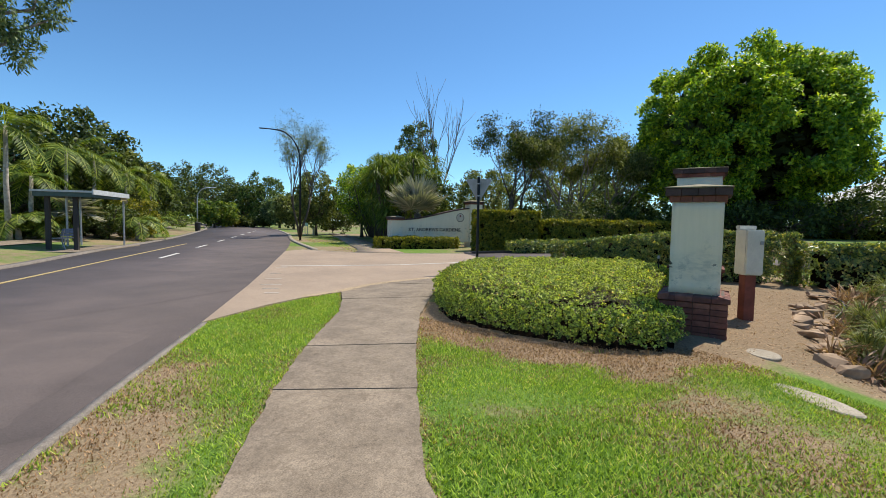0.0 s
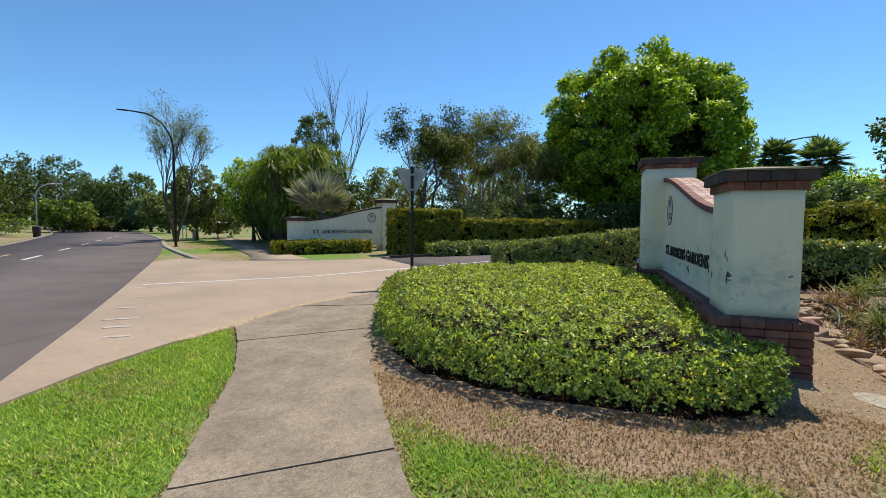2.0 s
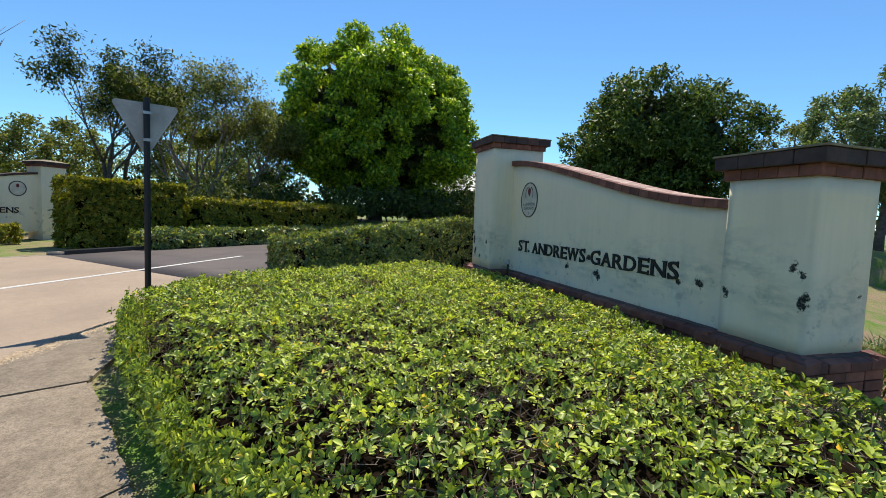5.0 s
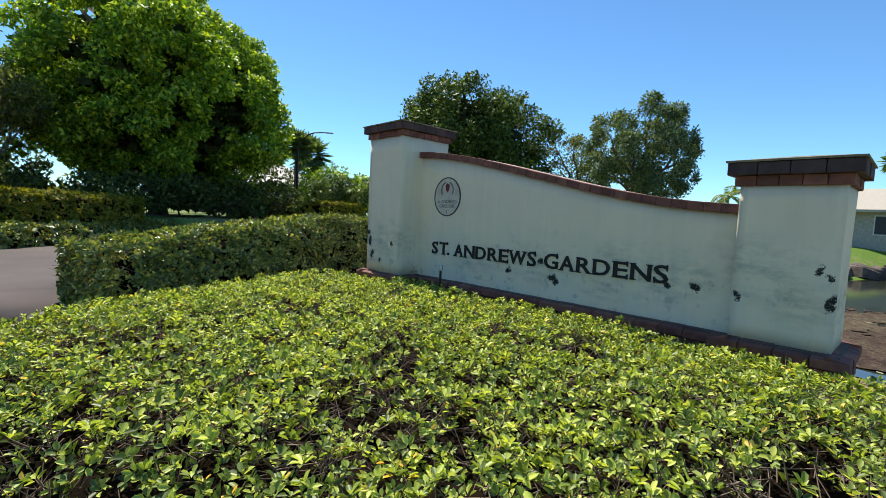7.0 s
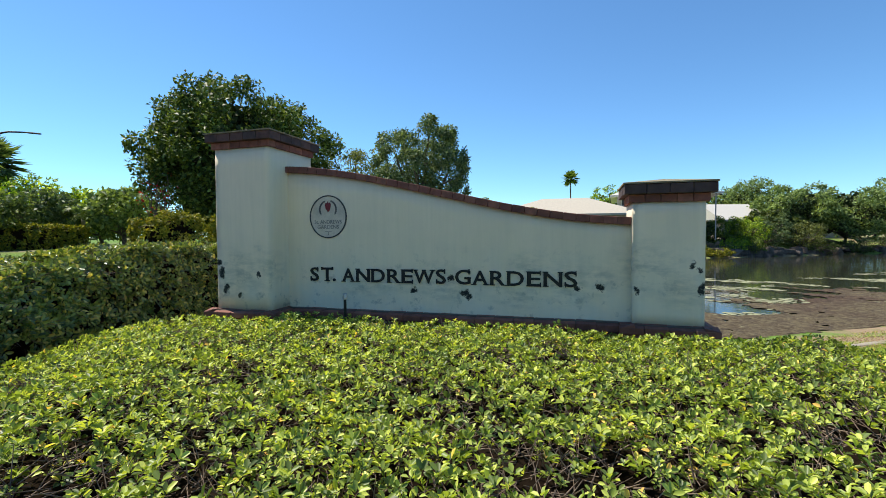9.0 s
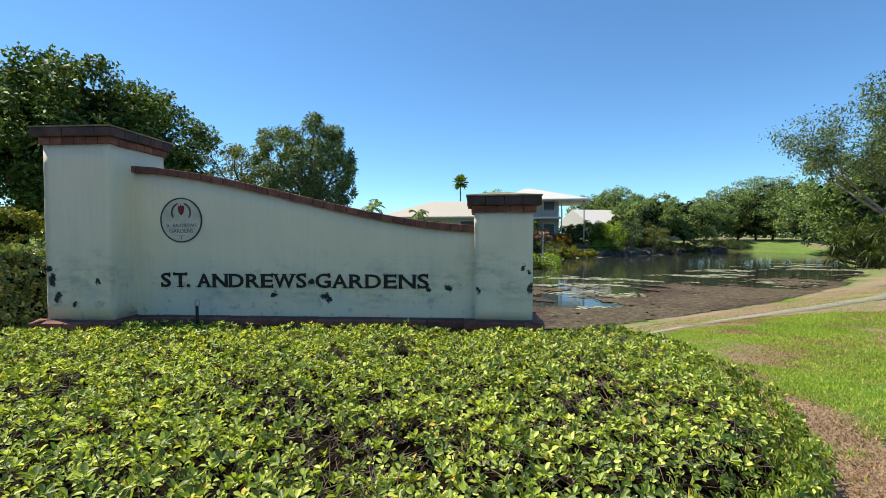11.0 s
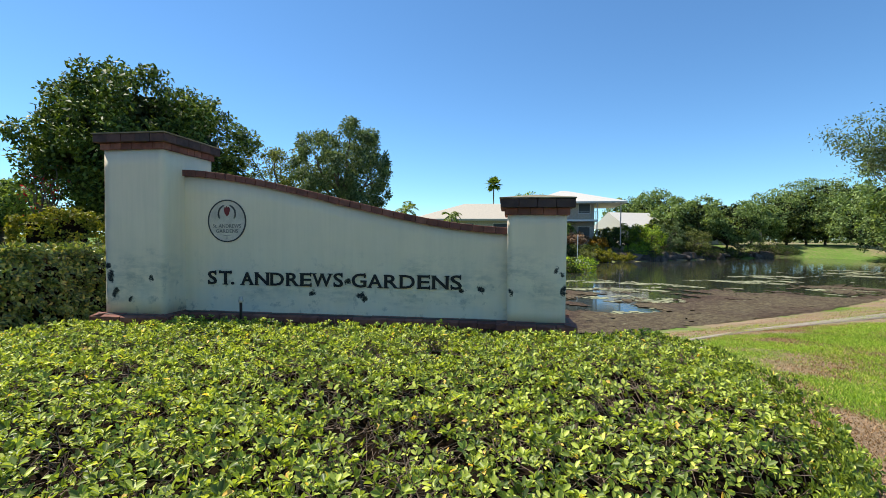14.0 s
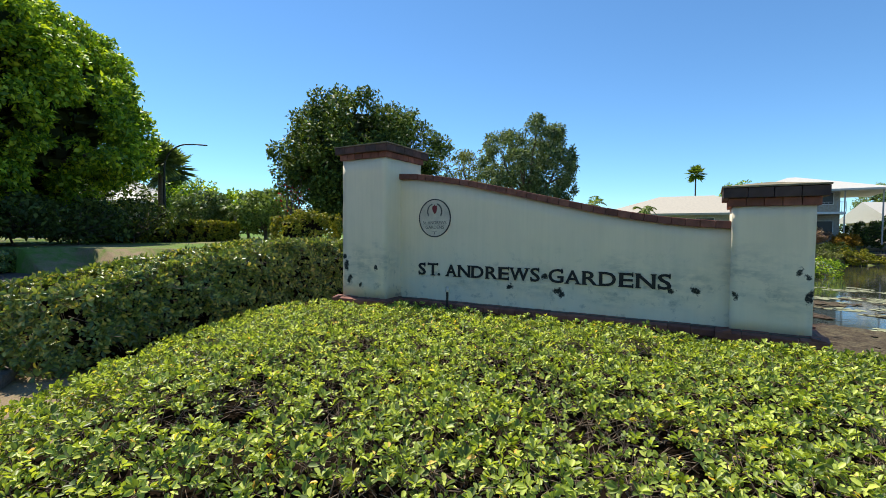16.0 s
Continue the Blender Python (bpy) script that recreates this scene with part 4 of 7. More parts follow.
def pillar(parent, x0, x1, y0, y1, z0, z1):
    bm = bmesh.new()
    box(bm, x0, x1, y0, y1, z0, z1)
    bmesh.ops.subdivide_edges(bm, edges=list(bm.edges), cuts=9, use_grid_fill=True)
    for v in bm.verts:
        v.co += Vector((noise.noise(v.co * 2.3), noise.noise(v.co * 2.3 + Vector((9, 0, 0))), 0)) * 0.006
    part("pillar", bm, M_WALL, parent, "cream rendered pillar with grey grime", True)
    # corbelled cap: a red header course, a dark wider course, a weathered mortar top
    o = 0.035
    bm = bmesh.new()
    box(bm, x0 - 0.01, x1 + 0.01, y0 - 0.01, y1 + 0.01, z1 - 0.002, z1 + 0.2)
    part("cap_core", bm, M_MORTAR, parent)
    course(parent, x0 - o, x1 + o, y0 - o, y1 + o, z1, 0.155, 0.12, 0.085, M_BRICK)
    course(parent, x0 - o * 2.6, x1 + o * 2.6, y0 - o * 2.6, y1 + o * 2.6, z1 + 0.088, 0.23, 0.16, 0.105, M_BRICKD)
    bm = bmesh.new()
    e = o * 2.6 + 0.012
    cx, cy, h = (x0 + x1) / 2, (y0 + y1) / 2, z1 + 0.196
    base = [bm.verts.new(v) for v in ((x0 - e, y0 - e, h), (x1 + e, y0 - e, h), (x1 + e, y1 + e, h), (x0 - e, y1 + e, h))]
    rim = [bm.verts.new((v.co.x, v.co.y, h + 0.016)) for v in base]
    tip = bm.verts.new((cx, cy, h + 0.085))
    bm.faces.new(base[::-1])
    for i in range(4):
        j = (i + 1) % 4
        bm.faces.new((base[i], base[j], rim[j], rim[i]))
        bm.faces.new((rim[i], rim[j], tip))
    part("cap_top", bm, M_CAPTOP, parent, "weathered mossy mortar cap")


def crest(x):
    """The height of the panel's curved top."""
    t = min(max((x - 1.0) / 4.58, 0), 1)
    return 2.455 - 0.79 * (0.22 * t + 0.78 * (t * t * (3 - 2 * t)))


def entrance_sign():
    top = empty("entrance_sign")
    rng = random.Random(11)
    # panel with a curved top
    bm = bmesh.new()
    n, y0, y1, zb = 60, 0.0, 0.36, 0.56
    front, back = [], []
    for y, row in ((y0, front), (y1, back)):
        for i in range(n + 1):
            x = 1.02 + (5.6 - 1.02) * i / n
            zt = crest(x)
            row.append([bm.verts.new((x, y, zb + (zt - zb) * j / 8)) for j in range(9)])
    for i in range(n):
        for j in range(8):
            bm.faces.new((front[i][j], front[i + 1][j], front[i + 1][j + 1], front[i][j + 1]))
            bm.faces.new((back[i + 1][j], back[i][j], back[i][j + 1], back[i + 1][j + 1]))
        bm.faces.new((front[i][8], front[i + 1][8], back[i + 1][8], back[i][8]))
    part("panel", bm, M_WALL, top, "cream rendered panel with grey and black mould", True)
    pillar(top, 0.228, 1.094, -0.404, 0.57, 0.56, 2.752)
    pillar(top, 5.576, 6.29, -0.105, 0.552, 0.56, 1.904)
    # coping tiles on the curve: front edge pieces and rows of tiles behind them
    xs = [1.0 + 4.57 * k / 31 for k in range(32)]
    for a, b in zip(xs, xs[1:]):
        c = (a + b) / 2
        tilt = -math.degrees(math.atan2(crest(b) - crest(a), b - a))
        L = math.hypot(crest(b) - crest(a), b - a)
        me = brick_mesh(round(L, 2) - 0.006, 0.11, 0.085)
        brick("coping_brick", me, M_BRICK, top, c, 0.0, crest(c) + rng.uniform(-.002, .002), 0, tilt)
        for r in range(3):
            me = brick_mesh(round(L, 2) - 0.007, 0.113, 0.082)
            brick("coping_tile", me, M_TILE, top, c, 0.115 + 0.118 * r, crest(c) + 0.003, 0, tilt)
    # plinth
    for (x0, x1, a, b) in ((0.228, 1.094, -0.404, 0.57), (1.094, 5.576, 0.0, 0.4), (5.576, 6.29, -0.105, 0.552)):
        bm = bmesh.new()
        box(bm, x0 - 0.06 * (x1 - x0 < 2), x1 + 0.06 * (x1 - x0 < 2), a - 0.06, b + 0.06, -0.25, 0.57)
        part("plinth_core", bm, M_MORTAR, top)
    e = 0.13
    for x0, x1, a, b, sides in ((0.228, 1.094, -0.404, 0.57, "snew"), (5.576, 6.29, -0.105, 0.552, "snew")):
        course(top, x0 - e, x1 + e, a - e, b + e, 0.475, 0.24, 0.15, 0.105, M_BRICK, 0.035, sides)
        for k in range(7 if x0 > 3 else 3):
            course(top, x0 - e * 0.8, x1 + e * 0.8, a - e * 0.8, b + e * 0.8, 0.385 - 0.086 * k, 0.24, 0.11, 0.077, M_BRICK, 0, sides if x0 > 3 else "sw")
    course(top, 1.094 + e, 5.576 - e, -e, 0.4 + e, 0.475, 0.24, 0.15, 0.105, M_BRICK, 0.035, "s")
    for k in range(2):
        course(top, 1.094 + e, 5.576 - e, -e * 0.8, 0.4, 0.385 - 0.086 * k, 0.24, 0.11, 0.077, M_BRICK, 0, "s")
    # writing
    for ch, a, b in LETTERS:
        letter(ch, 1.442 + (a - 257) * 0.007445, 1.442 + (b - 257) * 0.007445, 0.945, 0.187 if ch in "SGT" else 0.178, top, 0.0)
    # emblem: disc, ring, wreath, red heart shape, small lettering
    cx, cz, R = 1.732, 1.826, 0.285
    def ring(r0, r1, y, name, mat, parent, seg=48, a0=0.0, a1=math.tau, ox=0.0, oz=0.0):
        bm = bmesh.new()
        rows = []
        m = seg + (0 if a1 - a0 > 6.2 else 1)
        for i in range(m):
            t = a0 + (a1 - a0) * i / seg
            rows.append([bm.verts.new((cx + ox + r * math.cos(t), yy, cz + oz + r * 1.03 * math.sin(t))) for r, yy in ((r1, 0.0), (r1, y), (r0, y), (r0, 0.0))])
        for i in range(seg):
            p, q = rows[i], rows[(i + 1) % m]
            for k in range(4 if r0 > 0 else 2):
                bm.faces.new((p[k], q[k], q[(k + 1) % 4], p[(k + 1) % 4]))
        return part(name, bm, mat, parent)
    disc = ring(0.001, R - 0.012, -0.006, "emblem", M_LOGO, top)
    ring(R - 0.016, R, -0.012, "ring", M_LOGODARK, disc)
    for s in (0, 1):
        for k in range(9):
            t = math.radians(205 - k * 11) if s == 0 else math.radians(-25 + k * 11)
            bm = bmesh.new()
            px, pz = cx + 0.125 * math.cos(t), cz + 0.10 + 0.12 * math.sin(t)
            d = 0.028
            q = t + (math.pi / 2 if s else -math.pi / 2)
            pts = [(px - d * math.cos(q), pz - d * math.sin(q)), (px + 0.016 * math.cos(t), pz + 0.016 * math.sin(t)), (px + d * math.cos(q), pz + d * math.sin(q)), (px - 0.014 * math.cos(t), pz - 0.014 * math.sin(t))]
            f = bm.faces.new([bm.verts.new((x, -0.0085, z)) for x, z in pts])
            if f.normal.y > 0 or f.calc_area() == 0:
                f.normal_flip()
            part("wreath_leaf", bm, M_LOGOGREY, disc)
    bm = bmesh.new()
    pts = [(0, -0.075), (0.03, -0.045), (0.042, 0.0), (0.045, 0.04), (0.025, 0.062), (0.005, 0.05), (-0.004, 0.078), (-0.016, 0.052), (-0.036, 0.055), (-0.046, 0.02), (-0.036, -0.03)]
    a = [bm.verts.new((cx + x, -0.0065, cz + 0.135 + z)) for x, z in pts]
    b = [bm.verts.new((cx + x * 0.8, -0.016, cz + 0.135 + z * 0.8)) for x, z in pts]
    bm.faces.new(b)
    for i in range(len(pts)):
        j = (i + 1) % len(pts)
        bm.faces.new((a[i], a[j], b[j], b[i]))
    bmesh.ops.recalc_face_normals(bm, faces=bm.faces)
    part("crest", bm, M_RED, disc, "dark red heart-shaped crest")
    def small(txt, x0, x1, z0, h):
        me = text_mesh(txt, 0.0)
        co = np.empty(len(me.vertices) * 3, np.float32)
        me.vertices.foreach_get("co", co)
        co = co.reshape(-1, 3)
        lo, hi = co.min(0), co.max(0)
        out = np.stack([x0 + (co[:, 0] - lo[0]) / (hi[0] - lo[0]) * (x1 - x0), -0.0065 - (co[:, 2] - lo[2]) * 0.02, z0 + (co[:, 1] - lo[1]) / (hi[1] - lo[1]) * h], 1)
        me.vertices.foreach_set("co", out.astype(np.float32).ravel())
        me.materials.append(M_LOGOGREY)
        ob = new("lettering", me)
        ob.parent = disc
    small("St. ANDREWS", cx - 0.21, cx + 0.21, cz - 0.095, 0.05)
    small("GARDENS", cx - 0.165, cx + 0.165, cz - 0.165, 0.05)
    bm = bmesh.new()
    box(bm, cx - 0.05, cx + 0.05, -0.009, -0.004, cz - 0.205, cz - 0.2)
    box(bm, cx - 0.004, cx + 0.004, -0.009, -0.004, cz - 0.25, cz - 0.21)
    part("rule", bm, M_LOGOGREY, disc)
    return top


SIGN = entrance_sign()
tagged(SIGN, "cream rendered entrance wall with black lettering and brick caps", "entrance sign", "entrance signs")


def entrance_sign_opposite():
    """The matching wall across the side street: its tall pillar stands at the other end."""
    top = empty("entrance_sign", -7.75, -16.1, 0, 145)
    bm = bmesh.new()
    n = 30
    xs = [0.7 + 4.6 * i / n for i in range(n + 1)]
    rows = [[bm.verts.new((x, y, z)) for x in xs for z in (0.3, crest(6.52 - x) - 0.02)] for y in (0.0, 0.36)]
    for i in range(n):
        a, b = 2 * i, 2 * i + 2
        f, g = rows
        bm.faces.new((f[a], f[b], f[b + 1], f[a + 1]))
        bm.faces.new((g[b], g[a], g[a + 1], g[b + 1]))
        bm.faces.new((f[a + 1], f[b + 1], g[b + 1], g[a + 1]))
    part("panel", bm, M_WALL, top, "cream rendered panel")
    for i in range(n):
        c = (xs[i] + xs[i + 1]) / 2
        h = crest(6.52 - c) - 0.02
        tilt = -math.degrees(math.atan2(crest(6.52 - xs[i + 1]) - crest(6.52 - xs[i]), xs[i + 1] - xs[i]))
        brick("coping_brick", brick_mesh(0.152, 0.44, 0.08), M_BRICKD, top, c, 0.18, h, 0, tilt)
    for x0, x1, z1 in ((0.0, 0.72, 1.62), (5.25, 6.1, 2.72)):
        bm = bmesh.new()
        box(bm, x0, x1, -0.2, 0.6, -0.1, z1)
        part("pillar", bm, M_WALL, top, "cream rendered pillar")
        course(top, x0 - 0.035, x1 + 0.035, -0.235, 0.635, z1, 0.24, 0.2, 0.085, M_BRICK)
        course(top, x0 - 0.09, x1 + 0.09, -0.29, 0.69, z1 + 0.088, 0.24, 0.24, 0.1, M_BRICKD)
        bm = bmesh.new()
        box(bm, x0 - 0.1, x1 + 0.1, -0.3, 0.7, z1 + 0.19, z1 + 0.27, top=0.3)
        part("cap_top", bm, M_CAPTOP, top)
    for ch, a, b in LETTERS:
        letter(ch, 1.15 + (a - 257) * 0.0073, 1.15 + (b - 257) * 0.0073, 0.98, 0.2, top, 0.0)
    bm = bmesh.new()
    rows = []
    for i in range(28):
        t = i * math.tau / 28
        rows.append([bm.verts.new((4.62 + r * math.cos(t), -0.008, 1.86 + r * math.sin(t))) for r in (0.24, 0.275)])
    for i in range(28):
        p, q = rows[i], rows[(i + 1) % 28]
        bm.faces.new((p[0], p[1], q[1], q[0]))
    part("ring", bm, M_LOGODARK, top)
    bm = bmesh.new()
    bm.faces.new([bm.verts.new((4.62 + 0.24 * math.cos(-i * 0.3), -0.004, 1.86 + 0.24 * math.sin(-i * 0.3))) for i in range(21)])
    part("emblem", bm, M_LOGO, top)
    bm = bmesh.new()
    bm.faces.new([bm.verts.new((4.62 + 0.05 * math.cos(-i * 0.7), -0.012, 1.96 + 0.075 * math.sin(-i * 0.7))) for i in range(9)])
    part("crest", bm, M_RED, top)
    tagged(top, "cream rendered entrance wall behind a clipped hedge", "entrance sign", "entrance signs")


entrance_sign_opposite()


# ---- hedges ----
def clipped(name, C, N, rng, mat, core, label, count=6, length=0.05, width=0.024, lift=0.55, twigs=None):
    """A hedge: leafy shoots and bare twigs over a core whose near-black colour paints the inner shade."""
    top = empty(name)
    V, F = rosettes(C, N, rng, count, length, width, lift)
    array_object("foliage", V, F, mat, top)
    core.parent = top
    if twigs is not None:
        P, D, L = twigs
        S = unit(np.cross(D, np.array([[0.3, 0.2, 0.9]])))
        w = 0.0035
        U = np.cross(D, S)
        V = np.stack([P + S * w, P - S * w * 0.5 + U * w, P - S * w * 0.5 - U * w, P + D * L + S * w * .5, P + D * L - S * w * 0.3 + U * w * .5, P + D * L - S * w * 0.3 - U * w * .5], 1).reshape(-1, 3)
        i = np.arange(len(P))[:, None] * 6
        F = np.concatenate([i + np.array([[a, b, b + 3, a + 3]]) for a, b in ((0, 1), (1, 2), (2, 0))])
        array_object("twig_growth", V, F, M_TWIG, top)
    tagged(top, label, "hedge")
    return top


def bed_height(X, Y):
    d = np.where(inside(HEDGE, X, Y), edge_distance(HEDGE, X, Y), 0)
    return (0.575 + 0.035 * wobble(X, Y, 0.7, 4) + 0.03 * wobble(X, Y, 0.3, 1) + 0.042 * wobble(X, Y, 0.13, 2)) * (1 - 0.75 * np.exp(-d / 0.16))


def flower_bed_hedge():
    rng = np.random.default_rng(2)
    tips = []
    for gap, d0, d1 in ((0.056, -0.05, 0.07), (0.1, 0.09, 0.18)):
        X, Y = (v.ravel() for v in np.meshgrid(np.arange(-0.4, 8.2, gap), np.arange(-6.0, 0.3, gap)))
        n = len(X)
        X, Y = X + rng.normal(0, gap * 0.3, n), Y + rng.normal(0, gap * 0.3, n)
        thin = wobble(X, Y, 0.55, 6) + 0.6 * wobble(X, Y, 0.2, 3)
        k = inside(HEDGE, X, Y) & ~((thin > 0.5) & (rng.random(n) < 0.75)) & (rng.random(n) < 0.93)
        tips.append(np.stack([X[k], Y[k], rng.uniform(d0, d1, k.sum())], 1))
    X, Y, depth = np.concatenate(tips).T
    Z = bed_height(X, Y)
    C = np.stack([X, Y, Z - depth], 1)
    e = 0.05
    gx, gy = (bed_height(X + e, Y) - bed_height(X - e, Y)) / (2 * e), (bed_height(X, Y + e) - bed_height(X, Y - e)) / (2 * e)
    N = unit(np.stack([-gx, -gy, np.ones_like(gx)], 1)) + rng.normal(size=C.shape) * 0.35
    # sides
    pts = HEDGE + HEDGE[:1]
    sc, sn = [], []
    for (x0, y0), (x1, y1) in zip(pts, pts[1:]):
        L = math.hypot(x1 - x0, y1 - y0)
        n = int(L * 270)
        t = rng.random(n)
        nx, ny = (y1 - y0) / L, -(x1 - x0) / L
        z = 0.05 + 0.42 * rng.random(n) ** 0.9
        out = 0.03 * np.sin((z - 0.02) / 0.5 * 3.1) + rng.normal(0, 0.045, n)
        sc.append(np.stack([x0 + (x1 - x0) * t + nx * out, y0 + (y1 - y0) * t + ny * out, z], 1))
        sn.append(np.stack([nx * np.ones(n), ny * np.ones(n), 0.5 * np.ones(n)], 1) + rng.normal(size=(n, 3)) * 0.35)
    C, N = np.concatenate([C] + sc), np.concatenate([N] + sn)
    # hidden sheet below the leaves, painted dark as the shade in their gaps
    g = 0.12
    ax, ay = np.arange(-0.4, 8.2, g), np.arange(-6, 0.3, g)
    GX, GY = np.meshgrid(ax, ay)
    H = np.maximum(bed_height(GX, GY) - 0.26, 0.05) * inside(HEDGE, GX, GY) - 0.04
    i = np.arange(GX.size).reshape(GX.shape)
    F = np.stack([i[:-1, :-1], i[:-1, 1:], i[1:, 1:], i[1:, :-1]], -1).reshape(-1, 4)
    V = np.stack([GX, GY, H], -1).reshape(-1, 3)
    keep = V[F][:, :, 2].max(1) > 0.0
    core = array_object("core", V, F[keep], M_HEDGE_SHADE)
    n = 10000
    gap = wobble(X, Y, 0.55, 6) + 0.6 * wobble(X, Y, 0.2, 3)
    k = rng.choice(len(X), n, p=np.where(gap > 0.35, 4.0, 1.0) / np.where(gap > 0.35, 4.0, 1.0).sum())
    P = np.stack([X[k], Y[k], Z[k] - 0.13], 1) + rng.normal(0, 0.04, (n, 3)) * np.array([[1, 1, 0.3]])
    D = unit(rng.normal(size=(n, 3)) * np.array([[1, 1, 0.45]]) + np.array([[0, 0, 0.6]]))
    clipped("hedge", C, N, rng, M_LEAF_LIME, core, "low clipped groundcover hedge with bright lime green leaves", 7, 0.038, 0.02, 0.7, (P, D, rng.uniform(0.06, 0.2, (n, 1))))


def line_hedge(line, width, h0, h1, density, leaf, mat, label, seed=1, base=0.0, name="hedge", rough=0.08, twigs=0, low_thin=0.0):
    """A hedge along a line: rounded box section with uneven sides."""
    rng = np.random.default_rng(seed)
    line = smooth_line(line, 0.4)
    P = np.array(line)
    seg = np.hypot(*np.diff(P, axis=0).T)
    cum = np.concatenate([[0], np.cumsum(seg)])
    L = cum[-1]
    def at(s):
        return np.stack([np.interp(s, cum, P[:, 0]), np.interp(s, cum, P[:, 1])], 1)
    def side(s):
        d = unit(at(np.minimum(s + 0.3, L)) - at(np.maximum(s - 0.3, 0)))
        return np.stack([-d[:, 1], d[:, 0]], 1)
    def section(s, a, shrink=0.0):
        """a: 0 at one foot, 1 at the other, round over the top."""
        h = h0 + (h1 - h0) * np.clip(s / L * 1.6, 0, 1)
        th = math.pi * a
        p = 0.38
        u = np.sign(np.cos(th)) * np.abs(np.cos(th)) ** p * (width / 2 - shrink)
        v = np.abs(np.sin(th)) ** p * (h - shrink)
        n = np.stack([np.cos(th) * 1.0, np.sin(th)], 1)
        return u, v, n
    area = L * (width + 2 * max(h0, h1))
    n = int(area * density)
    s = rng.random(n) * L
    peri = width + h0 + h1
    side_f = max(h0, h1) / peri
    r = rng.random(n)
    a = np.where(r < side_f, 0.0 + 0.25 * (r / side_f), np.where(r > 1 - side_f, 0.75 + 0.25 * (r - 1 + side_f) / side_f, 0.25 + 0.5 * (r - side_f) / (1 - 2 * side_f)))
    u, v, nn = section(s, a)
    # even out the heights on the sides
    lo = (a < 0.25) | (a > 0.75)
    hh = h0 + (h1 - h0) * np.clip(s / L * 1.6, 0, 1)
    v = np.where(lo, rng.random(n) ** (1.0 - 0.45 * low_thin) * hh, v)
    u = np.where(lo, np.sign(u) * width / 2 * (1 - 0.25 * (v / hh) ** 6), u)
    nn[lo] = np.stack([np.sign(u[lo]), 0.35 * np.ones(lo.sum())], 1)
    sd, c = side(s), at(s)
    lump = rough * (wobble(s, v * 3 + u, 0.6, seed) + 0.6 * wobble(s + 9, u * 2 + v, 0.25, seed))
    u = u + np.sign(u) * lump - np.sign(u) * rng.exponential(0.03, n)
    v = v + np.where(lo, 0, lump) - np.where(lo, 0, rng.exponential(0.03, n))
    C = np.stack([c[:, 0] + sd[:, 0] * u, c[:, 1] + sd[:, 1] * u, base + v + 0.03], 1)
    N = np.stack([sd[:, 0] * nn[:, 0], sd[:, 1] * nn[:, 0], nn[:, 1]], 1)
    # rounded ends
    m = int(width * max(h0, h1) * density * 1.3)
    for end in (0, 1):
        d = unit(at(np.array([L * end + 0.0])) - at(np.array([L - 0.4 if end else 0.4])))[0]
        q = at(np.array([L * end * 1.0]))[0]
        sdn = side(np.array([L * end * 1.0]))[0]
        uu, vv = rng.uniform(-1, 1, m) * width / 2, rng.random(m) * (h1 if end else h0)
        bulge = 0.25 * width * np.sqrt(np.clip(1 - (2 * uu / width) ** 2, 0, 1)) + rng.normal(0, 0.05, m)
        C = np.concatenate([C, np.stack([q[0] + sdn[0] * uu + d[0] * bulge, q[1] + sdn[1] * uu + d[1] * bulge, base + vv + 0.03], 1)])
        N = np.concatenate([N, np.stack([d[0] + sdn[0] * uu, d[1] + sdn[1] * uu, 0.4 * np.ones(m)], 1)])
    N = unit(N) + rng.normal(size=N.shape) * 0.45
    q = wobble(C[:, 0] + C[:, 2] * 0.7, C[:, 1] - C[:, 2] * 0.9, leaf * 2.2, seed) + 0.6 * wobble(C[:, 0] - C[:, 2], C[:, 1] + C[:, 2], leaf * 1.3, seed + 3)
    q = (q < 0.35) | (rng.random(len(q)) < 0.15)
    C, N = C[q], N[q]
    n = len(C)
    # sheet inside the hedge, coloured near black for its inner shade
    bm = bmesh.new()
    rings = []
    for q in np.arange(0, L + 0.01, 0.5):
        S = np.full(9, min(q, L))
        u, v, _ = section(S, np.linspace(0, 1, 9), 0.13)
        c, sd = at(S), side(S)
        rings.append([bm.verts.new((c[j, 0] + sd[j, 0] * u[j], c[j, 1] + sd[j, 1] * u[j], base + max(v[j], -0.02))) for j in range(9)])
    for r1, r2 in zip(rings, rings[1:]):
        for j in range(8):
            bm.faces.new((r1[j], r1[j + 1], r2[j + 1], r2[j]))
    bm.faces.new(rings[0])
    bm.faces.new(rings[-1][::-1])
    core = bm_object("core", bm, M_HEDGE_SHADE)
    tw = None
    if twigs:
        k = rng.integers(0, n, twigs)
        P2 = C[k] - unit(N[k]) * 0.1
        tw = (P2, unit(N[k] + rng.normal(size=(twigs, 3)) * 0.8), rng.uniform(0.08, 0.25, (twigs, 1)))
    return clipped(name, C, N, rng, mat, core, label, 5, leaf, leaf * 0.5, 0.5, tw)


flower_bed_hedge()
line_hedge([(-1.4, -3.8), (-1.8, -2.3), (-2.1, -0.5), (-2.2, 2.0)], 1.6, 0.92, 1.38, 340, 0.072, M_LEAF_HEDGE, "dense dark green hedge with glossy leaves beside the wall", 4, twigs=4500, low_thin=0.6)
line_hedge([(-2.2, 2.9), (-2.2, 5.5), (-2.4, 9.0), (-3.4, 13)], 1.9, 1.1, 1.0, 190, 0.1, M_LEAF_HEDGE, "dense dark green hedge with twiggy brown base", 5, twigs=2500, low_thin=1.0)
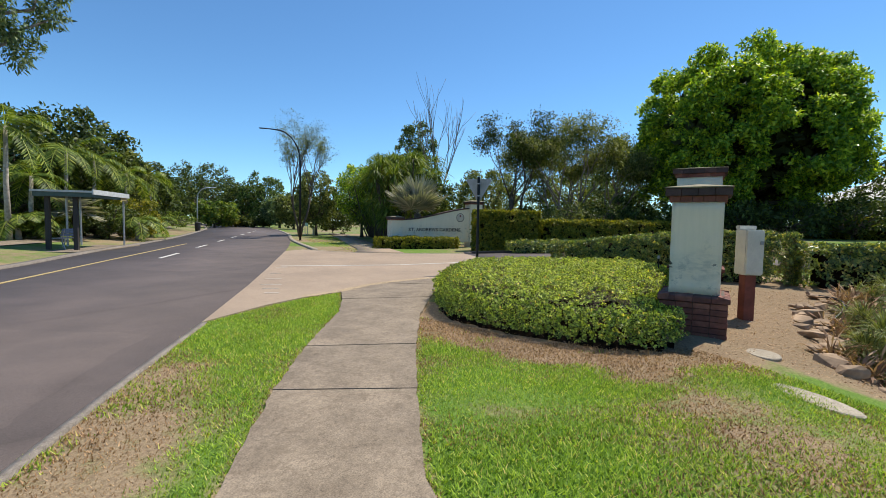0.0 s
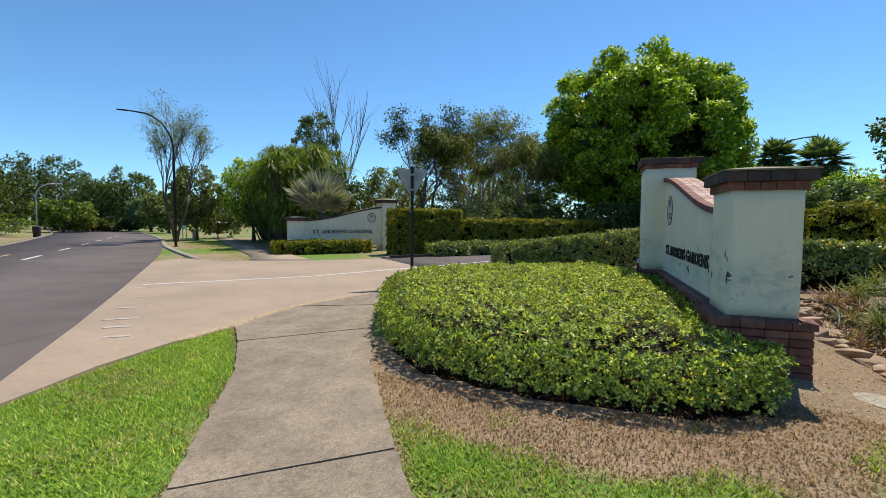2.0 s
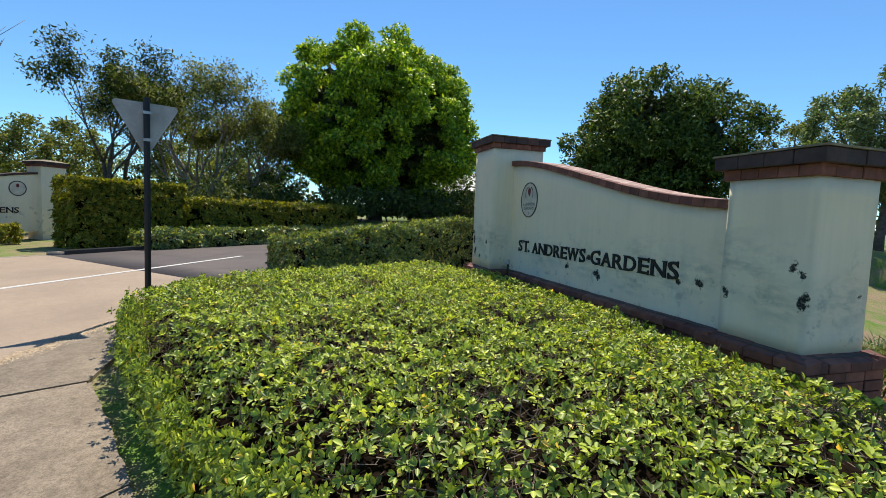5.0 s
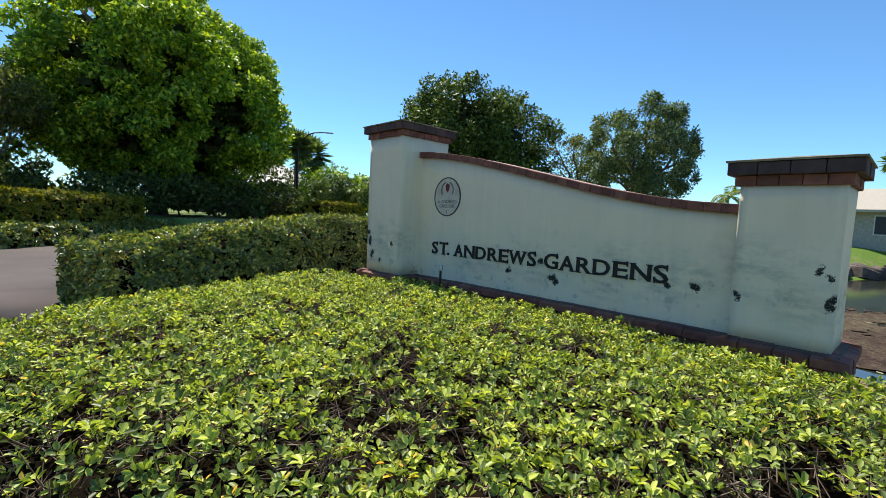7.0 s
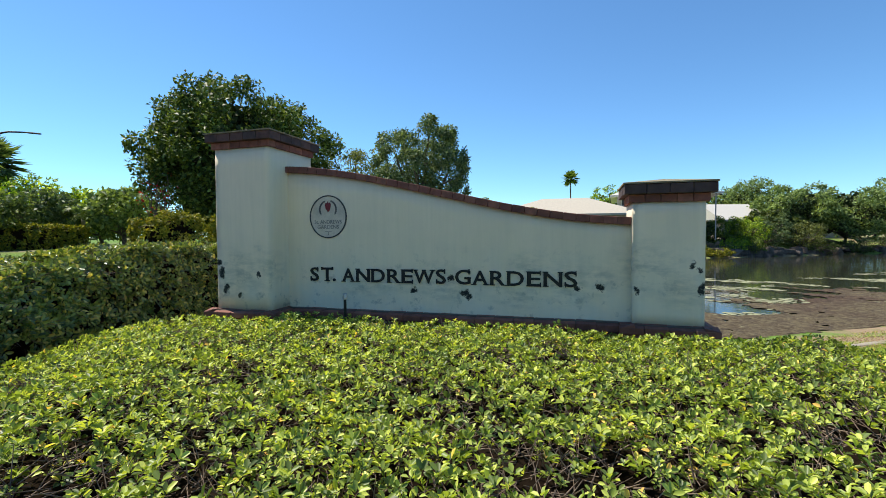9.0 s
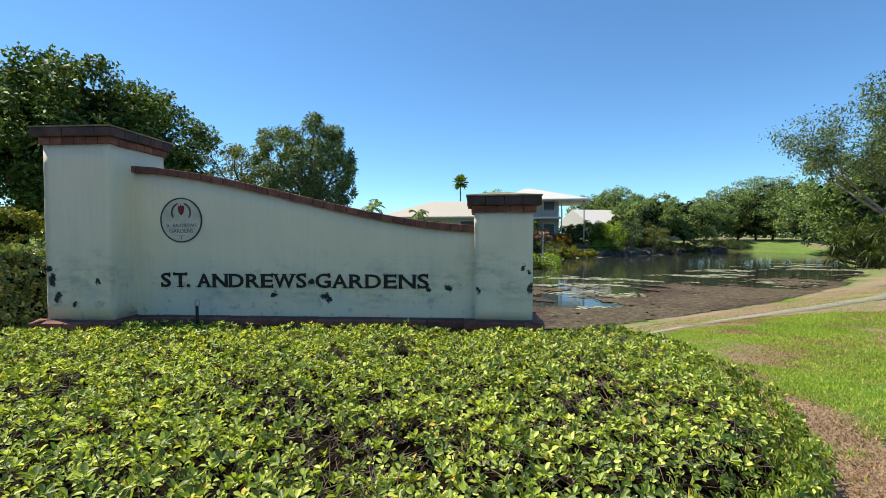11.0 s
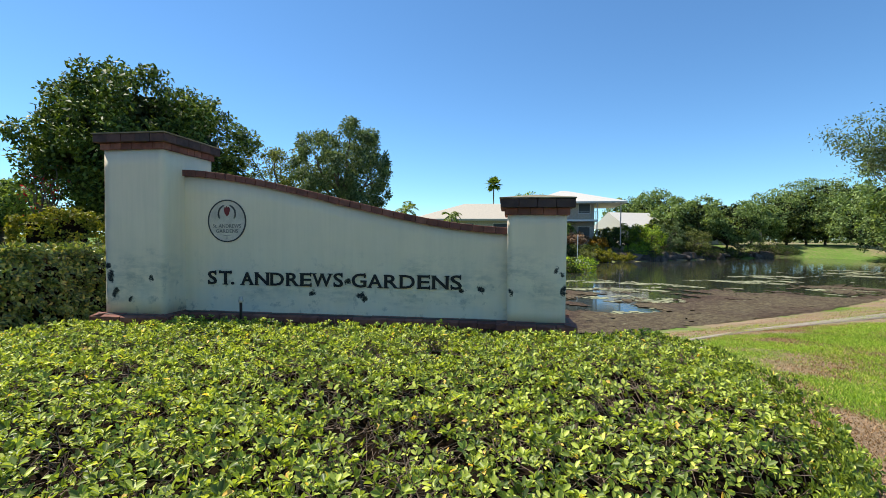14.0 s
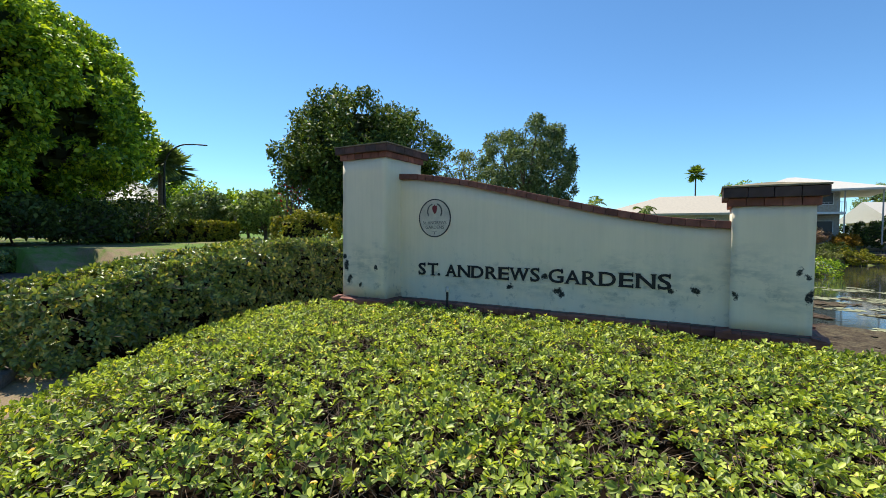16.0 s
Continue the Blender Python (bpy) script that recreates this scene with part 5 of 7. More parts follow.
line_hedge([(-8.7, -8.6), (-12.0, -5.6), (-16.5, -1.2), (-20, 2.6)], 1.3, 0.55, 0.75, 130, 0.13, M_LEAF_HEDGE, "low green hedge along the side street's kerb", 6)
line_hedge([(-8.95, -10.75), (-10.0, -9.6), (-11.0, -8.5)], 1.4, 2.2, 2.2, 190, 0.13, M_LEAF_CLIP, "tall square clipped hedge with yellow green top", 7)
line_hedge([(-11.6, -8.0), (-13.0, -6.0), (-14.4, -4.0), (-16.5, -1.5)], 1.5, 1.72, 1.75, 130, 0.14, M_LEAF_CLIP, "square clipped yellow green hedge behind the kerb", 8)
line_hedge([(-6.6, -15.9), (-8.4, -14.4), (-9.9, -13.1)], 1.2, 0.6, 0.6, 260, 0.1, M_LEAF_CLIP, "low clipped hedge in front of the sign wall", 9)
line_hedge([(-27.3, 6.6), (-26.4, 8.7), (-26.0, 11.7), (-27.0, 15.8)], 2.0, 2.2, 2.3, 70, 0.17, M_LEAF_CLIP, "high green hedge along the far street", 10)
line_hedge([(-10.3, 7.3), (-9.7, 7.9), (-9.1, 8.6)], 1.8, 2.2, 2.35, 150, 0.11, M_LEAF_CLIP, "loose yellow green shrub beside the hedge", 12, rough=0.3)


# ---- trees ----
def crown_mesh(lobes, n, rng, size, droop=0.2, shell=0.5, narrow=0.5):
    c, r = np.array([l[:3] for l in lobes]), np.array([l[3:6] for l in lobes])
    w = (r[:, 0] * r[:, 2]) ** 1.0
    k = rng.choice(len(lobes), n, p=w / w.sum())
    d = unit(rng.normal(size=(n, 3)))
    rad = shell + (1 - shell) * rng.random(n) ** 0.6
    # ragged surface: small bunches
    rad = rad * (1 + 0.13 * np.sin(d[:, 0] * 9 + k) * np.sin(d[:, 1] * 8 + 2 * k) * np.sin(d[:, 2] * 9 + 3 * k))
    P = c[k] + d * rad[:, None] * r[k]
    D = unit(d * 0.55 + rng.normal(size=(n, 3)) * 0.75 + np.array([[0, 0, -droop]]))
    N = unit(d + rng.normal(size=(n, 3)) * 0.5 + np.array([[0, 0, 0.5]]))
    s = size * rng.uniform(0.6, 1.35, n)
    return leaves(P, D, N, s, s * narrow)


def limbs(bm, x, y, z0, targets, r, rng, fork=0.35, sides=7):
    for t in targets:
        a, b = Vector((x, y, z0)), Vector(t)
        pts, rad = [], []
        for i in range(7):
            q = i / 6
            p = a.lerp(b, q)
            p.z = z0 + (b.z - z0) * (q ** 0.8)
            if 0 < i < 6:
                p += Vector((rng.uniform(-1, 1), rng.uniform(-1, 1), rng.uniform(-.5, .5))) * 0.06 * (b - a).length
            pts.append(p)
            rad.append(r * (1 - q) ** 0.8 + 0.02)
        tube(bm, pts, rad, sides)


def tree(name, x, y, height, radius, base, n, size, mat, label, seed=0, bark=None, trunk=0.2, lobes=16, lobe=0.42, flat=1.0, droop=0.2, shell=0.45, narrow=0.5, top_heavy=0.0, ground_at=None, openness=0.0, inner=0):
    rng, py = np.random.default_rng(seed), random.Random(seed)
    g = gz(x, y) if ground_at is None else ground_at
    top = empty(name, x, y, g)
    hh = (height - base) / 2
    cz = base + hh
    count = int(lobes * 2.6)
    L = [(0, 0, cz, radius * 0.6, radius * 0.6, hh * 0.62)]
    p = [py.uniform(0, 6) for _ in range(6)]
    for i in range(count):
        z = -0.95 + 1.9 * (i + 0.5) / count
        a = i * 2.399963 + py.uniform(-.25, .25)
        q = math.sqrt(max(0.02, 1 - z * z))
        dx, dy = math.cos(a) * q, math.sin(a) * q
        gap = math.sin(4.6 * dx + p[3]) * math.sin(4.9 * dy + p[4]) + math.sin(4.3 * z + p[5]) * 0.7
        if openness and gap > 1.3 - 1.7 * openness:
            continue
        k = py.uniform(0.70, 0.9) * (py.uniform(0.6, 1.0) if openness else 1.0)
        f = 1 + top_heavy * z
        b = lobe * 0.62 * radius * py.uniform(0.7, 1.2)
        L.append((dx * radius * k * f, dy * radius * k * f, cz + z * hh * k, b, b, b * min(1.2, hh / radius)))
    S = [L[0]]
    for cx, cy, c2, rx, ry, rz in L[1:]:
        for j in range(8):
            d = Vector((py.gauss(0, 1) + cx / radius, py.gauss(0, 1) + cy / radius, py.gauss(0.45, 0.9))).normalized()
            q = py.uniform(0.28, 0.5)
            S.append((cx + d.x * rx * 0.72, cy + d.y * ry * 0.72, c2 + d.z * rz * 0.72, rx * q, ry * q, rz * q * 0.8))
    L = L[::max(1, len(L) // 14)]
    if openness:
        S = S[1:]
    V, F = crown_mesh(S, n, rng, size, droop, shell, narrow)
    V[:, 2] = np.maximum(V[:, 2], 0.02)
    array_object("crown", V, F, mat, top)
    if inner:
        # oversized dark leaves added deep inside the crown to block light
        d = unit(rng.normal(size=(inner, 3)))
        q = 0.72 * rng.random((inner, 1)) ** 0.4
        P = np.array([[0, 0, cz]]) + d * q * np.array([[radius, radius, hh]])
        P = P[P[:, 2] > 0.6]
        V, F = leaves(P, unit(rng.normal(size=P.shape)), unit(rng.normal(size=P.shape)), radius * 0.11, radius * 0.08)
        array_object("shade_foliage", V, F, M_LEAF_SHADE, top)
    bm = bmesh.new()
    fork = max(0.4, base * 0.8 + 0.1 * height)
    tube(bm, [(0, 0, -0.15), (0.03, 0.02, fork * 0.3), (py.uniform(-.1, .1), py.uniform(-.1, .1), fork)], [trunk * 1.5, trunk * 1.05, trunk * 0.85], 10)
    limbs(bm, 0, 0, fork * 0.97, [l[:3] for l in L[1:]], trunk * 0.55, py)
    part("trunk", bm, bark or M_BARK, top, smooth=True)
    tagged(top, label, "tree")
    return top


def airy_tree(name, x, y, height, spread, mat, label, seed, bark, leaf=0.16, per=55, twigs=3, trunk=0.12, lean=(0, 0), puff=0.5, stems=3, low=0.3, narrow=0.35, wander=0.75, levels=3):
    """A tree of visible limbs that branch twice, with loose tufts of leaves at the ends."""
    rng, py = np.random.default_rng(seed), random.Random(seed)
    top = empty(name, x, y, gz(x, y))
    bm = bmesh.new()
    ends = []
    def grow(p, d, length, r, depth):
        pts, rad, q = [p], [r], p.copy()
        for i in range(4):
            d = (d + Vector((py.uniform(-1, 1), py.uniform(-1, 1), py.uniform(-.4, .7))) * 0.16).normalized()
            q = q + d * length / 4
            pts.append(q.copy())
            rad.append(r * (1 - 0.42 * (i + 1) / 4))
        tube(bm, pts, rad, 7 if depth < 2 else 5)
        if depth >= levels:
            ends.append((pts[-1], pts[2]))
            return
        for k in range(twigs):
            nd = (d + Vector((py.uniform(-1, 1), py.uniform(-1, 1), py.uniform(-.35, .75))) * wander).normalized()
            grow(pts[-1 if k < 2 else 3], nd, length * py.uniform(0.6, 0.85), rad[-1 if k < 2 else 3] * 0.75, depth + 1)
    for k in range(stems):
        a = k * math.tau / stems + py.uniform(-.4, .4)
        d = Vector((math.cos(a) * spread / height * 0.7 + lean[0], math.sin(a) * spread / height * 0.7 + lean[1], 1)).normalized()
        grow(Vector((math.cos(a) * trunk * 0.5, math.sin(a) * trunk * 0.5, -0.1)), d, height * 0.36, trunk, 0 if stems < 3 else 1)
    fit = height / max(e[0].z for e in ends)
    bmesh.ops.scale(bm, vec=(fit, fit, fit), verts=bm.verts)
    ends = [(a * fit, b * fit) for a, b in ends]
    part("trunk", bm, bark, top, smooth=True)
    if per:
        E = np.array([[*e[0]] for e in ends] + [[*e[1]] for e in ends])
        k = np.repeat(np.arange(len(E)), per)
        n = len(k)
        P = E[k] + rng.normal(size=(n, 3)) * np.array([[puff, puff, puff * 0.55]])
        P = P[P[:, 2] > low * height]
        n = len(P)
        D = unit(rng.normal(size=(n, 3)) + np.array([[0, 0, -0.3]]))
        N = unit(rng.normal(size=(n, 3)) * 0.6 + np.array([[0, 0, 1]]))
        s = leaf * rng.uniform(0.6, 1.3, n)
        V, F = leaves(P, D, N, s, s * narrow)
        array_object("crown", V, F, mat, top)
    tagged(top, label, "tree")
    return top


def palm(name, x, y, height, n, length, mat, label, seed, trunk=0.14, droop=1.0, leaflets=26, bark=None, start=0.25):
    """A feather palm: each frond is an arching rib with hanging leaflets."""
    rng, py = np.random.default_rng(seed), random.Random(seed)
    top = empty(name, x, y, gz(x, y))
    bm = bmesh.new()
    tube(bm, [(0, 0, -0.1), (0.05, 0, height * 0.5), (0.0, 0.05, height)], [trunk * 1.3, trunk, trunk * 0.8], 9)
    part("trunk", bm, bark or M_BARKW, top, smooth=True)
    for f in range(n):
        a, up = f * 2.399, py.uniform(-0.15, 1.0)
        L = length * py.uniform(0.8, 1.1)
        out = np.array([math.cos(a), math.sin(a), 0.0])
        t = np.linspace(0, 1, leaflets)
        rib = out[None] * (L * (t * (0.75 + 0.2 * (1 - up)) * (1 - 0.12 * t)))[:, None]
        rib[:, 2] = L * (up * t * 0.9 - droop * (0.55 + 0.3 * (1 - up)) * t ** 2.2) + height
        tang = unit(np.gradient(rib, axis=0))
        S = unit(np.cross(tang, np.array([[0, 0, 1.0]])))
        U = np.cross(S, tang)
        V, F = [], []
        k0 = int(leaflets * start * 0.5)
        for s in (-1, 1):
            P = rib[k0:]
            D = unit(S[k0:] * s + tang[k0:] * 0.55 - np.array([[0, 0, 0.45]]) * droop + rng.normal(size=P.shape) * 0.07)
            ln = L * 0.24 * np.sin(np.clip(t[k0:] * 0.85 + 0.12, 0, 1) * math.pi) ** 0.7 + 0.05
            v, fc = leaves(P, D, U[k0:], ln, 0.05 + 0.012 * L * np.ones(len(P)), 0.15)
            F.append(fc + sum(len(q) for q in V))
            V.append(v)
        w = 0.02
        rv = np.concatenate([rib + S * w, rib - S * w])
        m = len(rib)
        rf = np.stack([np.arange(m - 1), np.arange(1, m), np.arange(1, m) + m, np.arange(m - 1) + m], 1)
        F.append(rf + sum(len(q) for q in V))
        V.append(rv)
        array_object("frond", np.concatenate(V), np.concatenate(F), mat, top)
    tagged(top, label, "palm")
    return top


def fan_palm(name, x, y, height, n, size, mat, label, seed, trunk=0.2, segs=26, stalk=1.0, low=-0.7, high=1.3, facing=0.36):
    rng, py = np.random.default_rng(seed), random.Random(seed)
    top = empty(name, x, y, gz(x, y))
    bm = bmesh.new()
    tube(bm, [(0, 0, -0.1), (0.0, 0, height)], [trunk * 1.2, trunk], 9)
    part("trunk", bm, M_BARK, top, smooth=True)
    for f in range(n):
        a, up = f * 2.399, low + (high - low) * (f + 0.5) / n + py.uniform(-.1, .1)
        d = Vector((math.cos(a) * math.cos(up), math.sin(a) * math.cos(up), math.sin(up)))
        p0 = Vector((0, 0, height))
        hub = p0 + d * stalk * py.uniform(0.8, 1.2)
        side = d.cross(Vector((0, 0, 1))).normalized()
        nrm = side.cross(d).normalized()
        face = (nrm * (1 - facing) + d * facing).normalized()
        upv = face.cross(side).normalized()
        th = np.linspace(-2.2, 2.2, segs) * (0.62 if facing > 0.5 else 1.0)
        s2, u2 = np.array(side), -np.array(upv) if (upv.z if facing > 0.5 else upv.dot(d)) < 0 else np.array(upv)
        D = unit(np.sin(th)[:, None] * s2[None] + np.cos(th)[:, None] * u2[None] + 0.12 * np.array(face)[None] + rng.normal(size=(segs, 3)) * 0.03)
        P = np.repeat(np.array(hub)[None], segs, 0)
        ln = size * (0.75 + 0.25 * np.cos(th * 0.6)) * rng.uniform(0.9, 1.08, segs)
        V, F = leaves(P, D, np.repeat(np.array(face)[None], segs, 0), ln, ln * (4.6 / segs), 0.2)
        ob = array_object("fan_leaf", V, F, mat, top)
        bm = bmesh.new()
        tube(bm, [p0, p0.lerp(hub, 0.5) + Vector((0, 0, 0.03)), hub], [0.03, 0.022, 0.015], 5)
        part("leaf_stalk", bm, mat, top)
    tagged(top, label, "palm")
    return top


def strap_shrub(name, x, y, spots, n, length, width, mat, label, seed, droop=0.5, stem=True):
    """A clump of long strap leaves that spray from several heads."""
    rng = np.random.default_rng(seed)
    top = empty(name, x, y, gz(x, y))
    P, D = [], []
    for (sx, sy, sz) in spots:
        d = unit(rng.normal(size=(n, 3)) + np.array([[0, 0, 0.5]]))
        P.append(np.repeat(np.array([[sx, sy, sz]]), n, 0) + d * 0.06)
        D.append(d)
        if stem:
            bm = bmesh.new()
            tube(bm, [(sx * 0.3, sy * 0.3, -0.1), (sx * 0.8, sy * 0.8, sz * 0.5), (sx, sy, sz)], [0.07, 0.055, 0.05], 6)
            part("stem", bm, M_BARK, top)
    P, D = np.concatenate(P), np.concatenate(D)
    ln = length * rng.uniform(0.6, 1.15, len(P))
    N = unit(np.array([[0, 0, 1.0]]) + 0.2 * rng.normal(size=P.shape))
    half = P + D * ln[:, None] * 0.5
    V1, F1 = leaves(P, D, N, ln * 0.62, width, 0.2)
    D2 = unit(D - np.array([[0, 0, droop]]))
    V2, F2 = leaves(P + D * ln[:, None] * 0.45, D2, N, ln * 0.6, width * 0.9, 0.2)
    array_object("leaves", np.concatenate([V1, V2]), np.concatenate([F1, F2 + len(V1)]), mat, top)
    tagged(top, label, "shrub")
    return top


def shrub(name, x, y, height, radius, n, size, mat, label, seed, **kw):
    ob = tree(name, x, y, height, radius, 0.05, n, size, mat, label, seed, trunk=0.05, lobes=9, lobe=0.5, **kw)
    return tagged(ob, category="shrub")


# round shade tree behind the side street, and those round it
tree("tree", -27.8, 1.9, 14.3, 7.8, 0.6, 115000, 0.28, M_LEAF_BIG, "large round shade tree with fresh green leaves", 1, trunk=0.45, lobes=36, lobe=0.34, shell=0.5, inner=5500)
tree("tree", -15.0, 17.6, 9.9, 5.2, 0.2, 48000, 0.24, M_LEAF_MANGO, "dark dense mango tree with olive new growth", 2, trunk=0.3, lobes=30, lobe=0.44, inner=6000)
tree("tree", -3.1, 17.7, 7.0, 2.55, 1.6, 30000, 0.16, M_LEAF_GREY, "grey green tree with an open upright crown", 3, trunk=0.14, lobes=13, lobe=0.46, shell=0.25, narrow=0.4)
tree("tree", -9.3, 22.6, 7.0, 2.8, 2.0, 7000, 0.17, M_LEAF_OLIVE, "thin olive green tree behind the wall", 4, trunk=0.12, lobes=12, lobe=0.36, shell=0.2)
# feathery tree and clump across the side street
airy_tree("tree", -22.6, -14.3, 11.0, 4.0, M_LEAF_DARK, "tall dark tree with open feathery layers", 21, M_BARK, 0.24, 100, 3, 0.17, puff=0.34, stems=3, low=0.4, narrow=0.36, wander=0.62, levels=4)
airy_tree("tree", -23.6, -10.4, 9.6, 6.5, M_LEAF_OLIVE, "spreading olive green tree with bare twisting limbs", 22, M_BARKG, 0.22, 85, 3, 0.17, puff=0.36, stems=4, low=0.5, narrow=0.36, levels=4)
airy_tree("tree", -25.4, -7.6, 8.6, 5.5, M_LEAF_OLIVE, "spreading olive green tree with bare twisting limbs", 23, M_BARKG, 0.22, 85, 3, 0.15, puff=0.36, stems=4, low=0.4, narrow=0.36, levels=4)
tree("tree", -31.7, -6.6, 7.5, 3.4, 0.3, 5000, 0.3, M_LEAF_GREY, "grey green tree beside the big shade tree", 28, trunk=0.14, shell=0.2)
tree("tree", -36.7, -12.0, 7.0, 4.0, 0.3, 5000, 0.32, M_LEAF_OLIVE, "olive tree behind the spreading trees", 29, trunk=0.14, shell=0.2)
tree("tree", -27.8, -19.4, 7.2, 3.0, 0.8, 9000, 0.24, M_LEAF_OLIVE, "olive green tree behind the sign wall", 24, trunk=0.12, shell=0.2)
for i, (x, y, h, r) in enumerate(((-21.5, -4.5, 2.6, 2.4), (-20.5, -1.0, 2.2, 2.2), (-22.5, 4.5, 2.4, 2.4), (-24.5, 8.0, 2.8, 2.4), (-22.0, 1.8, 2.6, 2.4), (-25.5, -6.5, 3.0, 3.0))):
    shrub("shrub", x, y, h, r, 2200, 0.26, M_LEAF_DARK, "dark shrub in the shade of the big tree", 300 + i)
shrub("shrub", -19.1, -8.4, 3.2, 2.2, 3500, 0.2, M_LEAF_OLIVE, "loose olive shrub under the trees", 25)
shrub("shrub", -19.6, -6.0, 3.0, 2.2, 3500, 0.2, M_LEAF_DARK, "dark green shrub under the trees", 26)
shrub("shrub", -20.1, -11.8, 3.0, 2.2, 3500, 0.2, M_LEAF_DARK, "dark green shrub behind the clipped hedge", 27)
py = random.Random(8)
for i, (px, py_, k) in enumerate(((-13.0, -18.9, 1.0), (-15.4, -21.3, 1.05), (-18.2, -24.6, 1.1), (-21.8, -29.0, 1.1), (-17.2, -21.8, 1.1), (-20.4, -26.4, 1.1))):
    spots = [(py.uniform(-1.9, 1.9) * k, py.uniform(-1.9, 1.9) * k, py.uniform(1.4, 6.1) * k) for _ in range(44)]
    strap_shrub("pandanus", px, py_, spots, 70, 1.25, 0.075, M_LEAF_PALM, "tall screw pine clump with long drooping strap leaves", 30 + i, 1.1)
    shrub("shrub", px - 1.5, py_ + 0.8, 5.2 * k, 2.4, 3000, 0.28, M_LEAF_DARK, "dense dark green shrub behind the sign wall", 40 + i)
fan_palm("fan_palm", -10.3, -15.9, 2.1, 13, 1.65, M_LEAF_SILVER, "silver blue fan palm behind the sign wall", 50, 0.22, 44, 0.85, 0.35, 1.35, 0.0)
tree("tree", -22.5, -24.4, 11.6, 2.0, 4.0, 7000, 0.22, M_LEAF_GREY, "slender grey green tree above the shrubs", 51, trunk=0.14, lobes=12, lobe=0.4, shell=0.2)
tree("tree", -19.4, -28.5, 7.4, 2.6, 1.0, 7000, 0.25, M_LEAF_BIG, "bright green tree behind the shrubs", 54, trunk=0.14)
airy_tree("dead_tree", -22.7, -22.2, 14.4, 0.5, M_LEAF_DRY, "bare dead tree with thin grey branches", 52, M_BARKG, 0.15, 0, 4, 0.075, stems=3, wander=0.24)
airy_tree("tree", -15.4, -32.5, 10.8, 1.0, M_LEAF_OLIVE, "half bare tree behind the street lamp", 53, M_BARK, 0.13, 34, 4, 0.12, puff=0.25, stems=2, low=0.25, wander=0.36)
tree("tree", -19.2, -34.4, 6.6, 2.2, 0.6, 8000, 0.24, M_LEAF_OLIVE, "olive green tree beside the road", 55, trunk=0.12)
shrub("shrub", -23.3, -36.1, 4.0, 2.4, 4000, 0.25, M_LEAF_DARK, "dark shrub beside the road", 56)
# far end of the road
for i, (x, y, h, r, m) in enumerate(((-43.1, -102.9, 12.5, 6.0, M_LEAF_DARK), (-43.7, -95.7, 14.5, 6.5, M_LEAF_DARK), (-52.9, -101.7, 12.0, 5.0, M_LEAF_DARK), (-31.1, -70.6, 4.6, 3.4, M_LEAF_PALM), (-44.0, -81.2, 8.5, 4.0, M_LEAF_DARK), (-44.5, -75.9, 10.5, 4.2, M_LEAF_MANGO), (-41.9, -67.8, 6.0, 3.4, M_LEAF_GREY), (-37.2, -58.6, 6.0, 3.0, M_LEAF_OLIVE), (-43.6, -111.7, 9.0, 6, M_LEAF_DARK), (-37.7, -75.8, 2.0, 3.0, M_LEAF_CLIP), (-40.8, -73.6, 2.0, 3.5, M_LEAF_DARK))):
    tree("tree", x, y, h, r, 0.3 if h < 7 else 1.5, 4000, 0.5, m, "tree at the far end of the road", 60 + i, trunk=0.2, lobes=14)
# garden behind the bus shelter
for i, (x, y, h, n, L) in enumerate(((5.6, -29.5, 5.6, 16, 2.6), (1.8, -33.5, 5.2, 14, 2.8), (-0.2, -34.9, 5.0, 14, 2.8), (-3.0, -37.0, 4.6, 14, 2.7), (-7.0, -41.7, 5.0, 14, 2.6), (3.9, -32.1, 3.4, 14, 2.6))):
    palm("palm", x, y, h, n, L, M_LEAF_PALM, "feather palm with arching green fronds", 80 + i, 0.11)
for i, (x, y, h, n, L) in enumerate(((5.0, -30.3, 1.0, 14, 2.4), (3.7, -31.0, 0.8, 14, 2.2), (-1.5, -32.2, 1.2, 16, 2.4), (-4.4, -36.3, 1.2, 14, 2.2))):
    palm("palm", x, y, h, n, L, M_LEAF_PALM, "low feather palm spreading over the garden", 90 + i, 0.12)
fan_palm("fan_palm", 2.5, -30.6, 1.4, 12, 1.0, M_LEAF_SILVER, "pale fan palm beside the bus shelter", 96, 0.14, 26, 0.7, -0.1, 1.2)
for i, (x, y, h, r, m) in enumerate(((1.3, -39.7, 9.0, 4.4, M_LEAF_DARK), (-1.1, -41.0, 9.2, 4.2, M_LEAF_DARK), (-3.6, -42.1, 7.4, 3.6, M_LEAF_OLIVE), (-7.9, -46.8, 6.6, 3.6, M_LEAF_DARK), (3.2, -38.1, 7.0, 4.5, M_LEAF_DARK), (-16.3, -58.3, 6.4, 4.0, M_LEAF_DARK))):
    tree("tree", x, y, h, r, 0.4, 6500, 0.34, m, "dense green tree in the garden behind the bus shelter", 100 + i, trunk=0.16)
for i, (x, y, h, r, m) in enumerate(((5.0, -31.4, 1.3, 1.6, M_LEAF_PALM), (3.9, -32.1, 1.2, 1.5, M_LEAF_CLIP), (-0.1, -32.8, 2.4, 1.5, M_LEAF_DARK), (-2.1, -34.1, 3.0, 1.5, M_LEAF_CLIP), (2.2, -33.7, 1.5, 1.8, M_LEAF_DARK), (0.7, -34.2, 1.4, 1.8, M_LEAF_DARK), (-7.0, -42.9, 2.2, 2, M_LEAF_DARK), (-13.8, -52.9, 2.0, 3, M_LEAF_PALM))):
    shrub("shrub", x, y, h, r, 3500, 0.17, m, "low green shrub in the garden bed", 110 + i)
